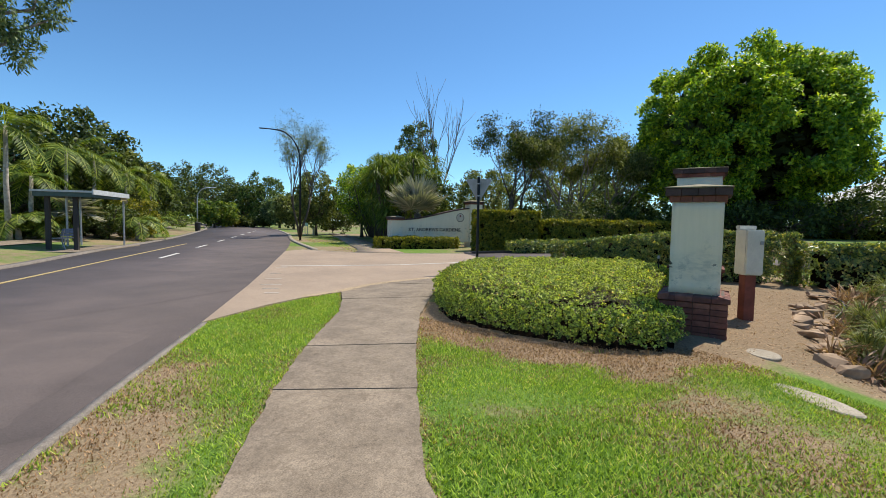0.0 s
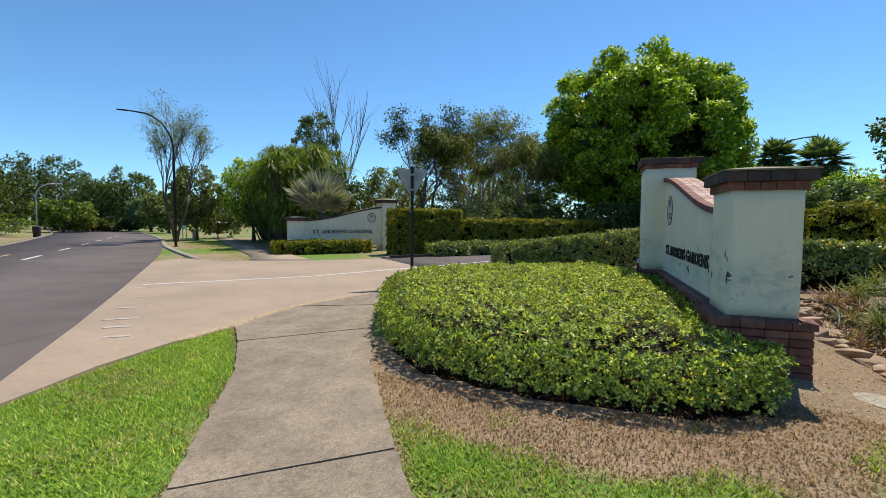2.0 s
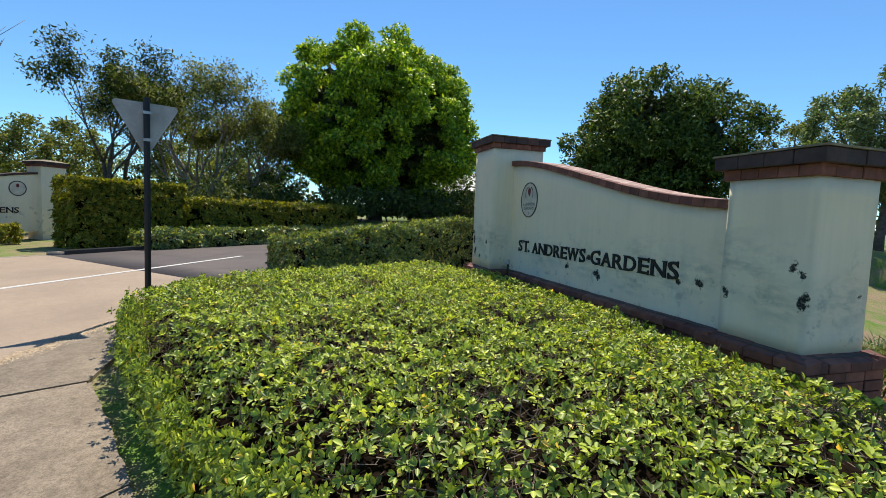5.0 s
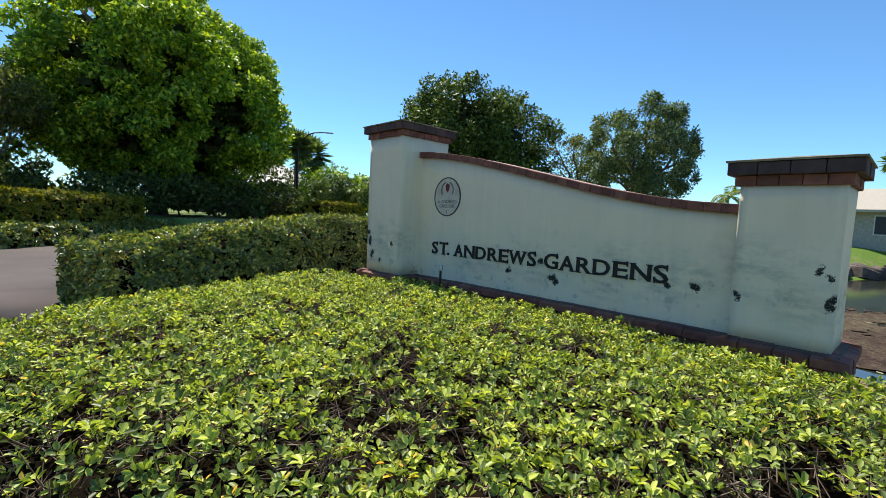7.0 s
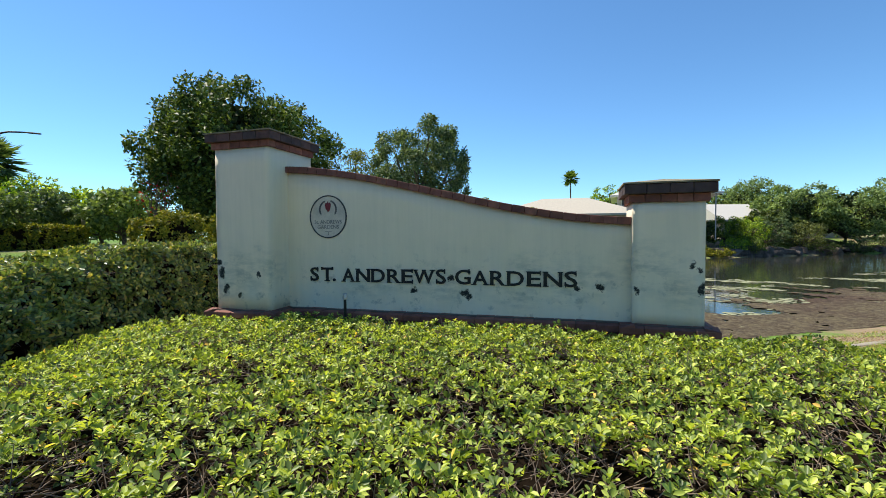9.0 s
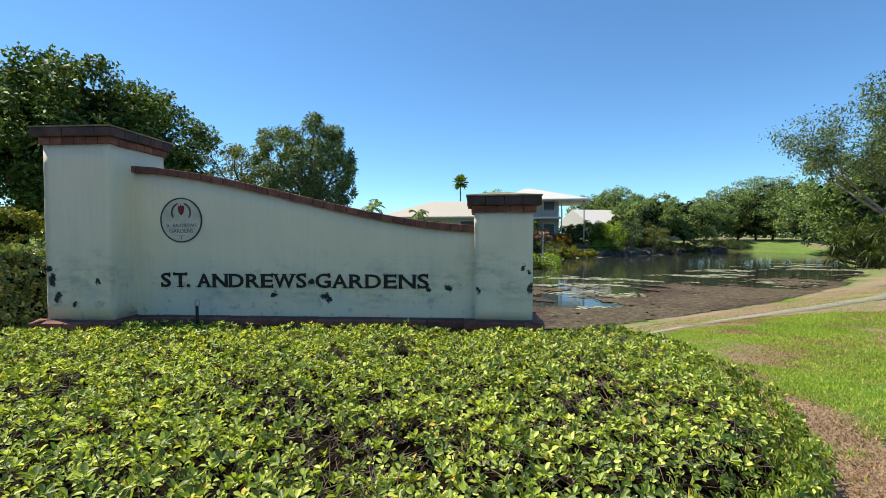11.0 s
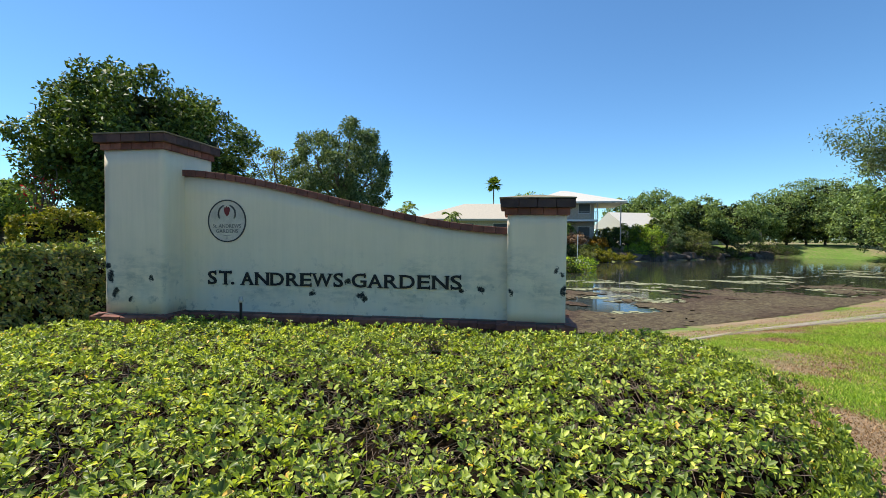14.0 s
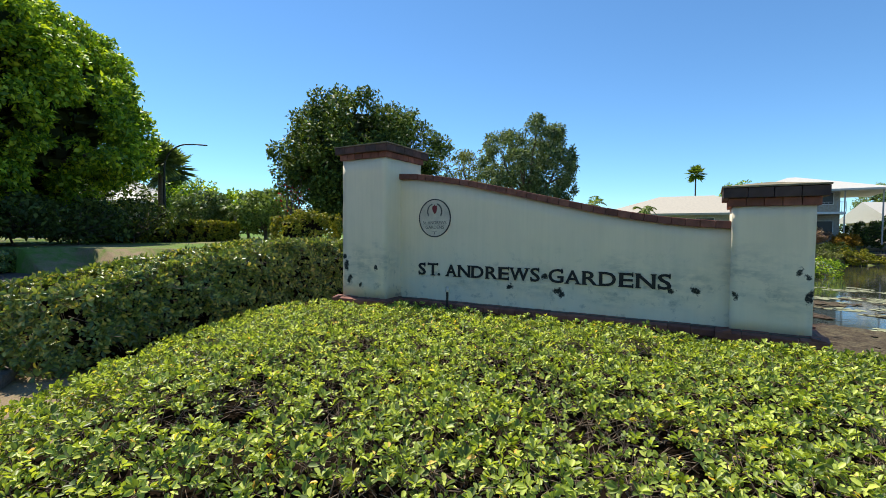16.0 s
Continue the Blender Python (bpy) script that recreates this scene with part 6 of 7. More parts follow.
tree("tree", 9.6, -18.4, 12.8, 2.7, 5.4, 16000, 0.19, M_LEAF_GREY, "tall gum tree with hanging leaves beside the road", 120, M_BARKG, 0.1, lobes=14, lobe=0.46, shell=0.2, narrow=0.3, droop=0.6)
# beyond the far street
for i, (x, y, h, k) in enumerate(((-27.9, 11.4, 5.7, 0.95), (-43.0, 20.0, 7.0, 1.6))):
    fan_palm("fan_palm", x, y, h, 34, k, M_LEAF_GREY, "grey green fan palm with a dense round head", 130 + i, 0.16, 20, 0.75 * k, -1.0, 1.4, 0.1)
for i, (x, y, h, r, m) in enumerate(((-39.6, 20.2, 6.0, 3.0, M_LEAF_BIG), (-31.8, 21.2, 4.6, 2.6, M_LEAF_BIG), (-26.2, 18.7, 4.4, 2.2, M_LEAF_BANK), (-32.0, 17.2, 4.4, 2.4, M_LEAF_GREY), (-44.3, 27.7, 3.0, 3.0, M_LEAF_GREY), (-48.7, 20.1, 6.5, 5.0, M_LEAF_DARK), (-50.7, 24.9, 6.0, 5.0, M_LEAF_BIG), (-37.9, 9.6, 7, 6, M_LEAF_DARK), (-58.8, -20.4, 9, 8, M_LEAF_OLIVE), (-46.0, -27.1, 9, 7, M_LEAF_DARK), (-56.3, -12.4, 8, 7, M_LEAF_DARK))):
    tree("tree", x, y, h, r, 0.5, 4000, 0.33, m, "green tree beyond the street", 140 + i, trunk=0.14)
palm("palm", -29.2, 18.0, 2.4, 16, 2.0, M_LEAF_PALM, "feather palm beyond the street", 152)
shrub("shrub", -16.4, 13.2, 4.6, 0.9, 160, 0.14, M_FLOWER, "tall shrub with red blossom", 153)
# round the pond
fan_palm("fan_palm", 3.3, 72.2, 9.8, 20, 0.95, M_LEAF_PALM, "tall thin fan palm behind the roofs", 160, 0.1, 16, 0.7, -0.9, 1.3, 0.1)
palm("palm", 0.7, 34.0, 2.7, 12, 1.3, M_LEAF_PALM, "small palm in front of a pale roof", 161, 0.09)
palm("palm", -2.4, 29.4, 2.9, 12, 1.7, M_LEAF_PALM, "small palm behind the wall", 162, 0.09)
palm("palm", 42.9, 67.3, 5.6, 14, 2.6, M_LEAF_DARK, "palm on the far bank of the pond", 163, 0.15)
for i, (x, y, h, r, m) in enumerate(((30.1, 59.8, 6.6, 4.6, M_LEAF_BANK), (35.0, 60.0, 7.2, 5.0, M_LEAF_BANK), (42.8, 69.6, 6.0, 4.2, M_LEAF_BANK), (50.5, 74.5, 9.5, 6.0, M_LEAF_BANK), (56.8, 75.5, 11.5, 7.5, M_LEAF_BANK),
                                         (58.1, 69.8, 8.6, 6.0, M_LEAF_DARK), (52.7, 73.3, 5.5, 6.0, M_LEAF_DARK), (28.7, 83.3, 9.0, 5.0, M_LEAF_BANK), (32.1, 80.3, 10.0, 4.0, M_LEAF_BANK), (10.6, 84.1, 9.8, 5.0, M_LEAF_BIG),
                                         (47.5, 50.3, 8.6, 6.0, M_LEAF_BANK), (43.6, 40.7, 10.5, 6.0, M_LEAF_BANK), (38.7, 31.8, 7.8, 5.0, M_LEAF_MANGO), (72.0, 84.5, 7.5, 8.0, M_LEAF_DARK), (25.4, 55.1, 3.4, 2.2, M_LEAF_DARK), (27.8, 56.4, 2.6, 2.2, M_LEAF_DARK))):
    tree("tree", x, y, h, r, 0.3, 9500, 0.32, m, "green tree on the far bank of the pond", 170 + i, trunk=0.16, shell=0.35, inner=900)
for i, (x, y, h, r, m) in enumerate(((12.8, 40.7, 1.4, 1.5, M_LEAF_OLIVE), (15.4, 42.3, 1.5, 1.2, M_LEAF_CLIP), (11.6, 39.9, 2.0, 1.0, M_LEAF_DARK), (14.4, 43.5, 1.6, 1.2, M_LEAF_DARK), (20.0, 47.3, 1.8, 1.4, M_LEAF_BIG), (21.5, 48.0, 2.0, 1.3, M_LEAF_PALM),
                                         (29.6, 53.6, 1.6, 1.8, M_LEAF_DARK), (33.9, 56.1, 1.5, 1.8, M_LEAF_DARK), (41.8, 63.4, 2.0, 2.4, M_LEAF_DARK), (17.8, 44.8, 0.9, 1.2, M_LEAF_CLIP), (44.4, 64.3, 1.6, 2.0, M_LEAF_DARK))):
    shrub("shrub", x, y, h, r, 2200, 0.16, m, "garden shrub on the far bank of the pond", 190 + i)
for i, (x, y, h, L) in enumerate(((6.7, 31.1, 2.2, 1.1), (7.9, 30.0, 2.4, 1.2), (8.9, 30.0, 2.0, 1.1))):
    palm("palm", x, y, h, 16, L, M_LEAF_PALM, "small garden palm before the house across the pond", 240 + i, 0.1)
for i, (x, y, h, r, m) in enumerate(((7.0, 29.1, 1.1, 1.3, M_LEAF_OLIVE), (7.7, 29.0, 1.3, 1.3, M_LEAF_DARK), (8.4, 28.0, 1.0, 1.4, M_LEAF_CLIP), (9.3, 27.9, 1.5, 1.6, M_LEAF_DARK), (10.3, 28.8, 1.6, 1.8, M_LEAF_BIG))):
    shrub("shrub", x, y, h, r, 2600, 0.14, m, "garden shrub before the house across the pond", 250 + i)
shrub("shrub", 6.7, 28.1, 0.9, 0.5, 500, 0.12, M_FLOWER, "low shrub with red leaves on the bank", 256)
spots = [(py.uniform(-2.4, 2.4), py.uniform(-2.4, 2.4), py.uniform(0.3, 2.6)) for _ in range(44)]
strap_shrub("pandanus", 35.0, 28.6, spots, 60, 1.2, 0.08, M_LEAF_DARK, "dark screw pine thicket at the water's edge", 205, 0.7)
airy_tree("tree", 22.4, 11.8, 7.3, 4.4, M_LEAF_GREY, "spreading pale-barked tree with feathery leaves by the pond", 206, M_BARKG, 0.13, 110, 3, 0.13, puff=0.26, stems=4, low=0.52, narrow=0.4, wander=0.62, levels=4)
# planting before the houses across the pond
for i, (x, y, h, r, m, lab) in enumerate(((13.2, 46.3, 1.6, 1.3, M_LEAF_DRY, "tan ornamental grass on the far bank"), (15.7, 46.6, 1.6, 1.0, M_LEAF_GOLD, "yellow orange croton on the far bank"), (17.3, 48.2, 2.4, 1.4, M_LEAF_DARK, "dark green shrub on the far bank"),
                                         (19.6, 49.2, 3.2, 1.8, M_LEAF_PALM, "bright green shrub before the white house"), (22.0, 49.8, 3.6, 1.9, M_LEAF_BIG, "leafy green shrub before the white house"), (24.4, 51.6, 3.8, 2.2, M_LEAF_GREY, "leafy grey green shrub before the low house"), (28.2, 53.6, 3.2, 2.2, M_LEAF_OLIVE, "olive green shrub above the rock wall"))):
    shrub("shrub", x, y, h, r, 5000, 0.16, m, lab, 260 + i)
palm("palm", 12.2, 46.8, 2.2, 18, 1.6, M_LEAF_PALM, "garden palm before the two-storey house", 270, 0.12)
# agave-like shrubs and dry litter in the rock bed
for i, (x, y) in enumerate(((3.0, 2.9), (4.2, 3.0), (5.2, 2.8), (5.6, 2.5), (2.0, 3.6), (4.8, 3.7), (1.2, 3.4), (3.4, 4.0))):
    spots = [(py.uniform(-.35, .35), py.uniform(-.3, .3), py.uniform(0.15, 0.7)) for _ in range(9)]
    strap_shrub("shrub", x, y, spots, 64, 0.3, 0.018, M_LEAF_GREY if i % 3 else M_LEAF_OLIVE, "grey green strappy shrub with dry leaves below", 210 + i, 0.5, False)
    spots = [(py.uniform(-.5, .5), py.uniform(-.45, .3), py.uniform(0.02, 0.2)) for _ in range(8)]
    tagged(strap_shrub("dry_leaves", x, y - 0.2, spots, 30, 0.4, 0.03, M_LEAF_DRY, "dry fallen strap leaves on the bed", 220 + i, 0.6, False), category="leaf litter")
rocks()


def far_woods():
    """Distant belt of trees that closes the horizon."""
    rng = np.random.default_rng(77)
    m = 420
    a = np.linspace(0, math.tau, m, endpoint=False) + rng.normal(0, 0.006, m)
    R = rng.uniform(150, 190, m)
    h = 6.5 + 3.0 * rng.random(m)
    c = np.stack([8 + np.cos(a) * R, np.sin(a) * R, h * 0.45], 1)
    n = 60
    k = np.repeat(np.arange(m), n)
    d = unit(rng.normal(size=(m * n, 3)))
    P = c[k] + d * np.stack([np.full(m, 3.6), np.full(m, 3.6), h * 0.55], 1)[k] * (0.6 + 0.4 * rng.random((m * n, 1)))
    P[:, 2] = np.maximum(P[:, 2], 0.1)
    D = unit(rng.normal(size=P.shape))
    V, F = leaves(P, D, unit(d + np.array([[0, 0, 0.6]])), 1.6, 1.1)
    tagged(array_object("far_woods", V, F, M_LEAF_DARK), "belt of dark green trees along the horizon", "woods", kind="stuff")


far_woods()


# ---- buildings ----
def house(x, y, turn, w, d, eave, ridge, roof, label, hip=True, storeys=1, windows=3, verandah=False):
    top = empty("house", x, y, gz(x, y), turn)
    bm = bmesh.new()
    box(bm, -w / 2, w / 2, -d / 2, d / 2, -0.3, eave)
    part("wall", bm, M_HOUSE, top)
    o = 0.7
    bm = bmesh.new()
    i = min(w, d) / 2 if hip else 0
    for zo in (0.0,):
        east, front = (3.2, 2.4) if verandah else (o, o)
        A = [bm.verts.new(v) for v in ((-w / 2 - o, -d / 2 - front, eave - 0.05), (w / 2 + east, -d / 2 - front, eave - 0.05), (w / 2 + east, d / 2 + o, eave - 0.05), (-w / 2 - o, d / 2 + o, eave - 0.05))]
        B = [bm.verts.new((v.co.x, v.co.y, eave + 0.12)) for v in A]
        R = [bm.verts.new((-w / 2 + i * 0.9 - (0 if hip else o), 0, ridge)), bm.verts.new((w / 2 - i * 0.9 + (0 if hip else o), 0, ridge))]
        bm.faces.new(A[::-1])
        for k in range(4):
            bm.faces.new((A[k], A[(k + 1) % 4], B[(k + 1) % 4], B[k]))
        bm.faces.new((B[0], B[1], R[1], R[0]))
        bm.faces.new((B[1], B[2], R[1]))
        bm.faces.new((B[2], B[3], R[0], R[1]))
        bm.faces.new((B[3], B[0], R[0]))
    part("roof", bm, roof, top)
    for s in range(storeys):
        z0 = 0.9 + s * 2.8
        for k in range(windows):
            wx = -w / 2 + w * (k + 0.5) / windows
            fr = bmesh.new()
            for a, b, c, e in ((-0.7, 0.7, -0.06, 0.0), (-0.7, 0.7, 1.2, 1.26), (-0.7, -0.64, 0, 1.2), (0.64, 0.7, 0, 1.2)):
                box(fr, wx + a, wx + b, -d / 2 - 0.05, -d / 2 + 0.02, z0 + c, z0 + e)
            win = part("window", fr, M_WHITE, top)
            g = bmesh.new()
            box(g, wx - 0.64, wx + 0.64, -d / 2 - 0.02, -d / 2 + 0.01, z0, z0 + 1.2)
            part("pane", g, M_DARK, win)
    if verandah:
        for px in (w / 2 + 2.6, w / 2 + 0.1, -w / 2 + 0.1):
            bm = bmesh.new()
            box(bm, px - 0.05, px + 0.05, -d / 2 - 1.9, -d / 2 - 1.8, 0, eave)
            part("verandah_post", bm, M_GREYSIGN, top)
        bm = bmesh.new()
        box(bm, -w / 2, w / 2 + 0.2, -d / 2 - 2.0, -d / 2 + 0.1, 2.7, 2.9)
        part("balcony", bm, M_WHITE, top)
        bm = bmesh.new()
        box(bm, -w / 2, w / 2 + 0.2, -d / 2 - 2.0, -d / 2 - 1.97, 3.75, 3.79)
        for k in range(24):
            px = -w / 2 + (w + 0.2) * k / 23
            box(bm, px - 0.015, px + 0.015, -d / 2 - 1.99, -d / 2 - 1.96, 2.9, 3.75)
        part("balustrade", bm, M_GALV, top)
    tagged(top, label, "house")
    return top


house(3.4, 41.5, 0, 12.5, 9, 2.4, 4.3, M_ROOF, "house with a broad cream roof behind the pond", windows=4)
house(12.5, 52.5, -4, 6.8, 7, 4.8, 6.7, M_ROOFW, "two-storey house with white roof and verandah", storeys=2, verandah=True)
house(22.4, 60.2, 20, 5.0, 7, 2.2, 4.4, M_ROOFW, "small house with a white gable roof by the pond", hip=False)
house(35.5, 72.8, 0, 9.0, 7, 2.4, 3.6, M_ROOF, "low house among trees on the far bank", windows=2)
house(-51.5, 17.8, 30, 13, 9, 3.6, 6.6, M_ROOFW, "house with a long white roof behind a hedge")


# ---- street furniture ----
def street_lamp(x, y, height, toward, reach, mat, label):
    top = empty("street_lamp", x, y, gz(x, y))
    d = Vector((*toward, 0)).normalized()
    bm = bmesh.new()
    pts = [Vector((0, 0, -0.05)), Vector((0, 0, height * 0.4)), Vector((0, 0, height * 0.72))]
    for k in range(1, 9):
        a = k / 8 * math.pi * 0.44
        pts.append(Vector((0, 0, height * 0.72)) + d * reach * 0.75 * (1 - math.cos(a)) + Vector((0, 0, (height * 0.27) * math.sin(a))))
    pts.append(pts[-1] + d * reach * 0.35 + Vector((0, 0, 0.06)))
    tube(bm, pts, [0.085, 0.08, 0.065] + [0.05] * 8 + [0.04], 10)
    part("pole", bm, mat, top, smooth=True)
    bm = bmesh.new()
    box(bm, -0.13, 0.13, -0.13, 0.13, -0.03, 0.02, 0.01)
    part("base_plate", bm, mat, top)
    bm = bmesh.new()
    e = pts[-1]
    tube(bm, [e - d * 0.05, e + d * 0.15, e + d * 0.6, e + d * 0.68], [0.05, 0.1, 0.09, 0.03], 8)
    bmesh.ops.scale(bm, vec=(1, 1, 0.5), space=Matrix.Translation(-e), verts=bm.verts)
    part("lamp_head", bm, mat, top)
    tagged(top, label, "street lamp", "street lamps")


street_lamp(-10.2, -26.6, 8.3, (0.75, -0.66), 2.3, M_BLKMETAL, "tall black street lamp with a curved arm")
street_lamp(-18.8, -54.7, 5.4, (-0.7, 0.7), 1.6, M_GALV, "grey street lamp with a curved arm far down the road")
street_lamp(-25.0, 10.1, 6.5, (0.55, 0.84), 1.9, M_BLKMETAL, "black street lamp with a curved arm above a hedge")


def give_way_sign():
    top = empty("road_sign", 1.5, -5.68, 0.0)
    bm = bmesh.new()
    tube(bm, [(0, 0, -0.1), (0, 0, 1.2), (0, 0, 2.92)], [0.04, 0.04, 0.04], 10)
    part("post", bm, M_BLKMETAL, top, "black steel post")
    f = Vector((0.93, 0.36, 0)).normalized()
    s = Vector((-f.y, f.x, 0))
    bm = bmesh.new()
    c = -f * 0.06
    pts = []
    for cx, cz, a0 in ((-0.33, 2.82, 90), (0.33, 2.82, -30), (0.0, 2.22, 210)):
        for k in range(5):
            a = math.radians(a0 + 120 - k * 30)
            pts.append((cx + 0.045 * math.cos(a), cz + 0.045 * math.sin(a)))
    A = [bm.verts.new(c + s * x + Vector((0, 0, z))) for x, z in pts]
    B = [bm.verts.new(c - f * 0.006 + s * x + Vector((0, 0, z))) for x, z in pts]
    bm.faces.new(A)
    bm.faces.new(B[::-1])
    for i in range(len(pts)):
        j = (i + 1) % len(pts)
        bm.faces.new((A[i], B[i], B[j], A[j]))
    part("sign_plate", bm, M_GREYSIGN, top, "grey back of a triangular plate")
    for z in (2.36, 2.72):
        bm = bmesh.new()
        q = []
        for dz in (-0.02, 0.02):
            for a, b in ((-0.05, 0.05), (0.05, 0.05), (0.05, -0.07), (-0.05, -0.07)):
                q.append(bm.verts.new(s * a + f * b + Vector((0, 0, z + dz))))
        for i in range(4):
            j = (i + 1) % 4
            bm.faces.new((q[i], q[j], q[4 + j], q[4 + i]))
        part("clamp", bm, M_GALV, top)
    tagged(top, "triangular give way sign on a black post, seen from behind", "road sign")


def meter_box():
    top = empty("meter_box", 4.4, 0.97, gz(4.4, 0.97), 28)
    bm = bmesh.new()
    box(bm, -0.09, 0.09, -0.09, 0.09, -0.2, 0.78, 0.006)
    part("post", bm, M_POST, top, "red brown timber post")
    bm = bmesh.new()
    box(bm, -0.15, 0.15, -0.15, 0.15, 0.78, 1.55, 0.012)
    body = part("body", bm, M_BOX, top)
    bm = bmesh.new()
    box(bm, 0.15, 0.175, -0.14, 0.14, 0.80, 1.53, 0.006)
    part("door", bm, M_BOX, top)
    bm = bmesh.new()
    box(bm, 0.175, 0.195, 0.07, 0.12, 1.3, 1.36, 0.004)
    part("latch", bm, M_GALV, top)
    bm = bmesh.new()
    box(bm, -0.16, -0.06, -0.15, 0.15, 1.55, 1.62, 0.01)
    part("top_vent", bm, M_BOX, top)
    tagged(top, "cream metal meter box on a red brown post", "meter box")


def bus_shelter():
    """Near end: two dark piers; far end: thin posts; flat roof."""
    gx, gy = 3.9, -25.4
    top = empty("bus_shelter", gx, gy, gz(gx, gy), 226.2)
    bm = bmesh.new()
    box(bm, -2.1, 1.8, -1.1, 1.2, 2.58, 2.66)
    box(bm, -2.1, 1.8, -1.16, -1.1, 2.5, 2.72)
    part("roof", bm, M_SHELROOF, top, "pale sheet metal roof")
    bm = bmesh.new()
    box(bm, -2.05, 1.7, 1.0, 1.12, 2.38, 2.57)
    box(bm, -2.05, -1.95, -1.0, 1.0, 2.38, 2.57)
    box(bm, 1.6, 1.7, -1.0, 1.0, 2.42, 2.57)
    box(bm, -2.05, 1.7, -1.08, -1.0, 2.38, 2.57)
    part("fascia", bm, M_FASCIA, top, "dark green fascia beam")
    bm = bmesh.new()
    box(bm, 0.9, 1.6, -1.1, -1.085, 2.36, 2.56)
    part("sign_panel", bm, M_YELLOW, top, "yellow panel on the fascia")
    for x, y in ((-1.7, 0.75), (-1.7, -0.3)):
        bm = bmesh.new()
        box(bm, x - 0.08, x + 0.08, y - 0.08, y + 0.08, -0.1, 2.57)
        part("pier", bm, M_SHEL, top, "dark brick pier")
    for x, y in ((1.6, 0.95), (1.6, -0.95), (0.3, 0.95)):
        bm = bmesh.new()
        tube(bm, [(x, y, -0.1), (x, y, 1.2), (x, y, 2.57)], [0.045] * 3, 8)
        part("post", bm, M_GALV, top)
    tagged(top, "open bus shelter with a flat pale roof and dark piers", "bus shelter")
    b = empty("bench", gx + 1.0, gy + 0.1, gz(gx + 1.0, gy + 0.1) + 0.03, 226.2 + 90)
    for k in range(4):
        bm = bmesh.new()
        box(bm, -0.22 + 0.12 * k, -0.12 + 0.12 * k, -0.75, 0.75, 0.43, 0.47, 0.008)
        part("seat_slat", bm, M_BENCH, b)
    for k in range(3):
        bm = bmesh.new()
        box(bm, -0.28 - 0.03 * k, -0.25 - 0.03 * k, -0.75, 0.75, 0.55 + 0.12 * k, 0.65 + 0.12 * k, 0.008)
        part("back_slat", bm, M_BENCHB, b)
    for y in (-0.6, 0.6):
        for x0, x1 in ((-0.26, -0.36), (0.2, 0.28)):
            bm = bmesh.new()
            tube(bm, [(x1, y, -0.03), (x0, y, 0.25), (x0, y, 0.45)], [0.03] * 3, 6)
            part("leg", bm, M_GALV, b)
        bm = bmesh.new()
        tube(bm, [(-0.26, y, 0.44), (-0.32, y, 0.7), (-0.36, y, 0.92)], [0.025] * 3, 6)
        part("back_support", bm, M_GALV, b)
    tagged(b, "slatted park bench with blue backrest in the shelter", "bench")
    bm = bmesh.new()
    box(bm, -3.2, 2.4, -1.4, 2.6, -0.08, 0.03)
    ob = bm_object("pavement_shelter", bm, M_PATH)
    ob.matrix_basis = pose(gx, gy, gz(gx, gy), 0, 0, 226.2)
    tagged(ob, "concrete pad under the bus shelter", "pavement", kind="structure")


give_way_sign()
meter_box()
bus_shelter()


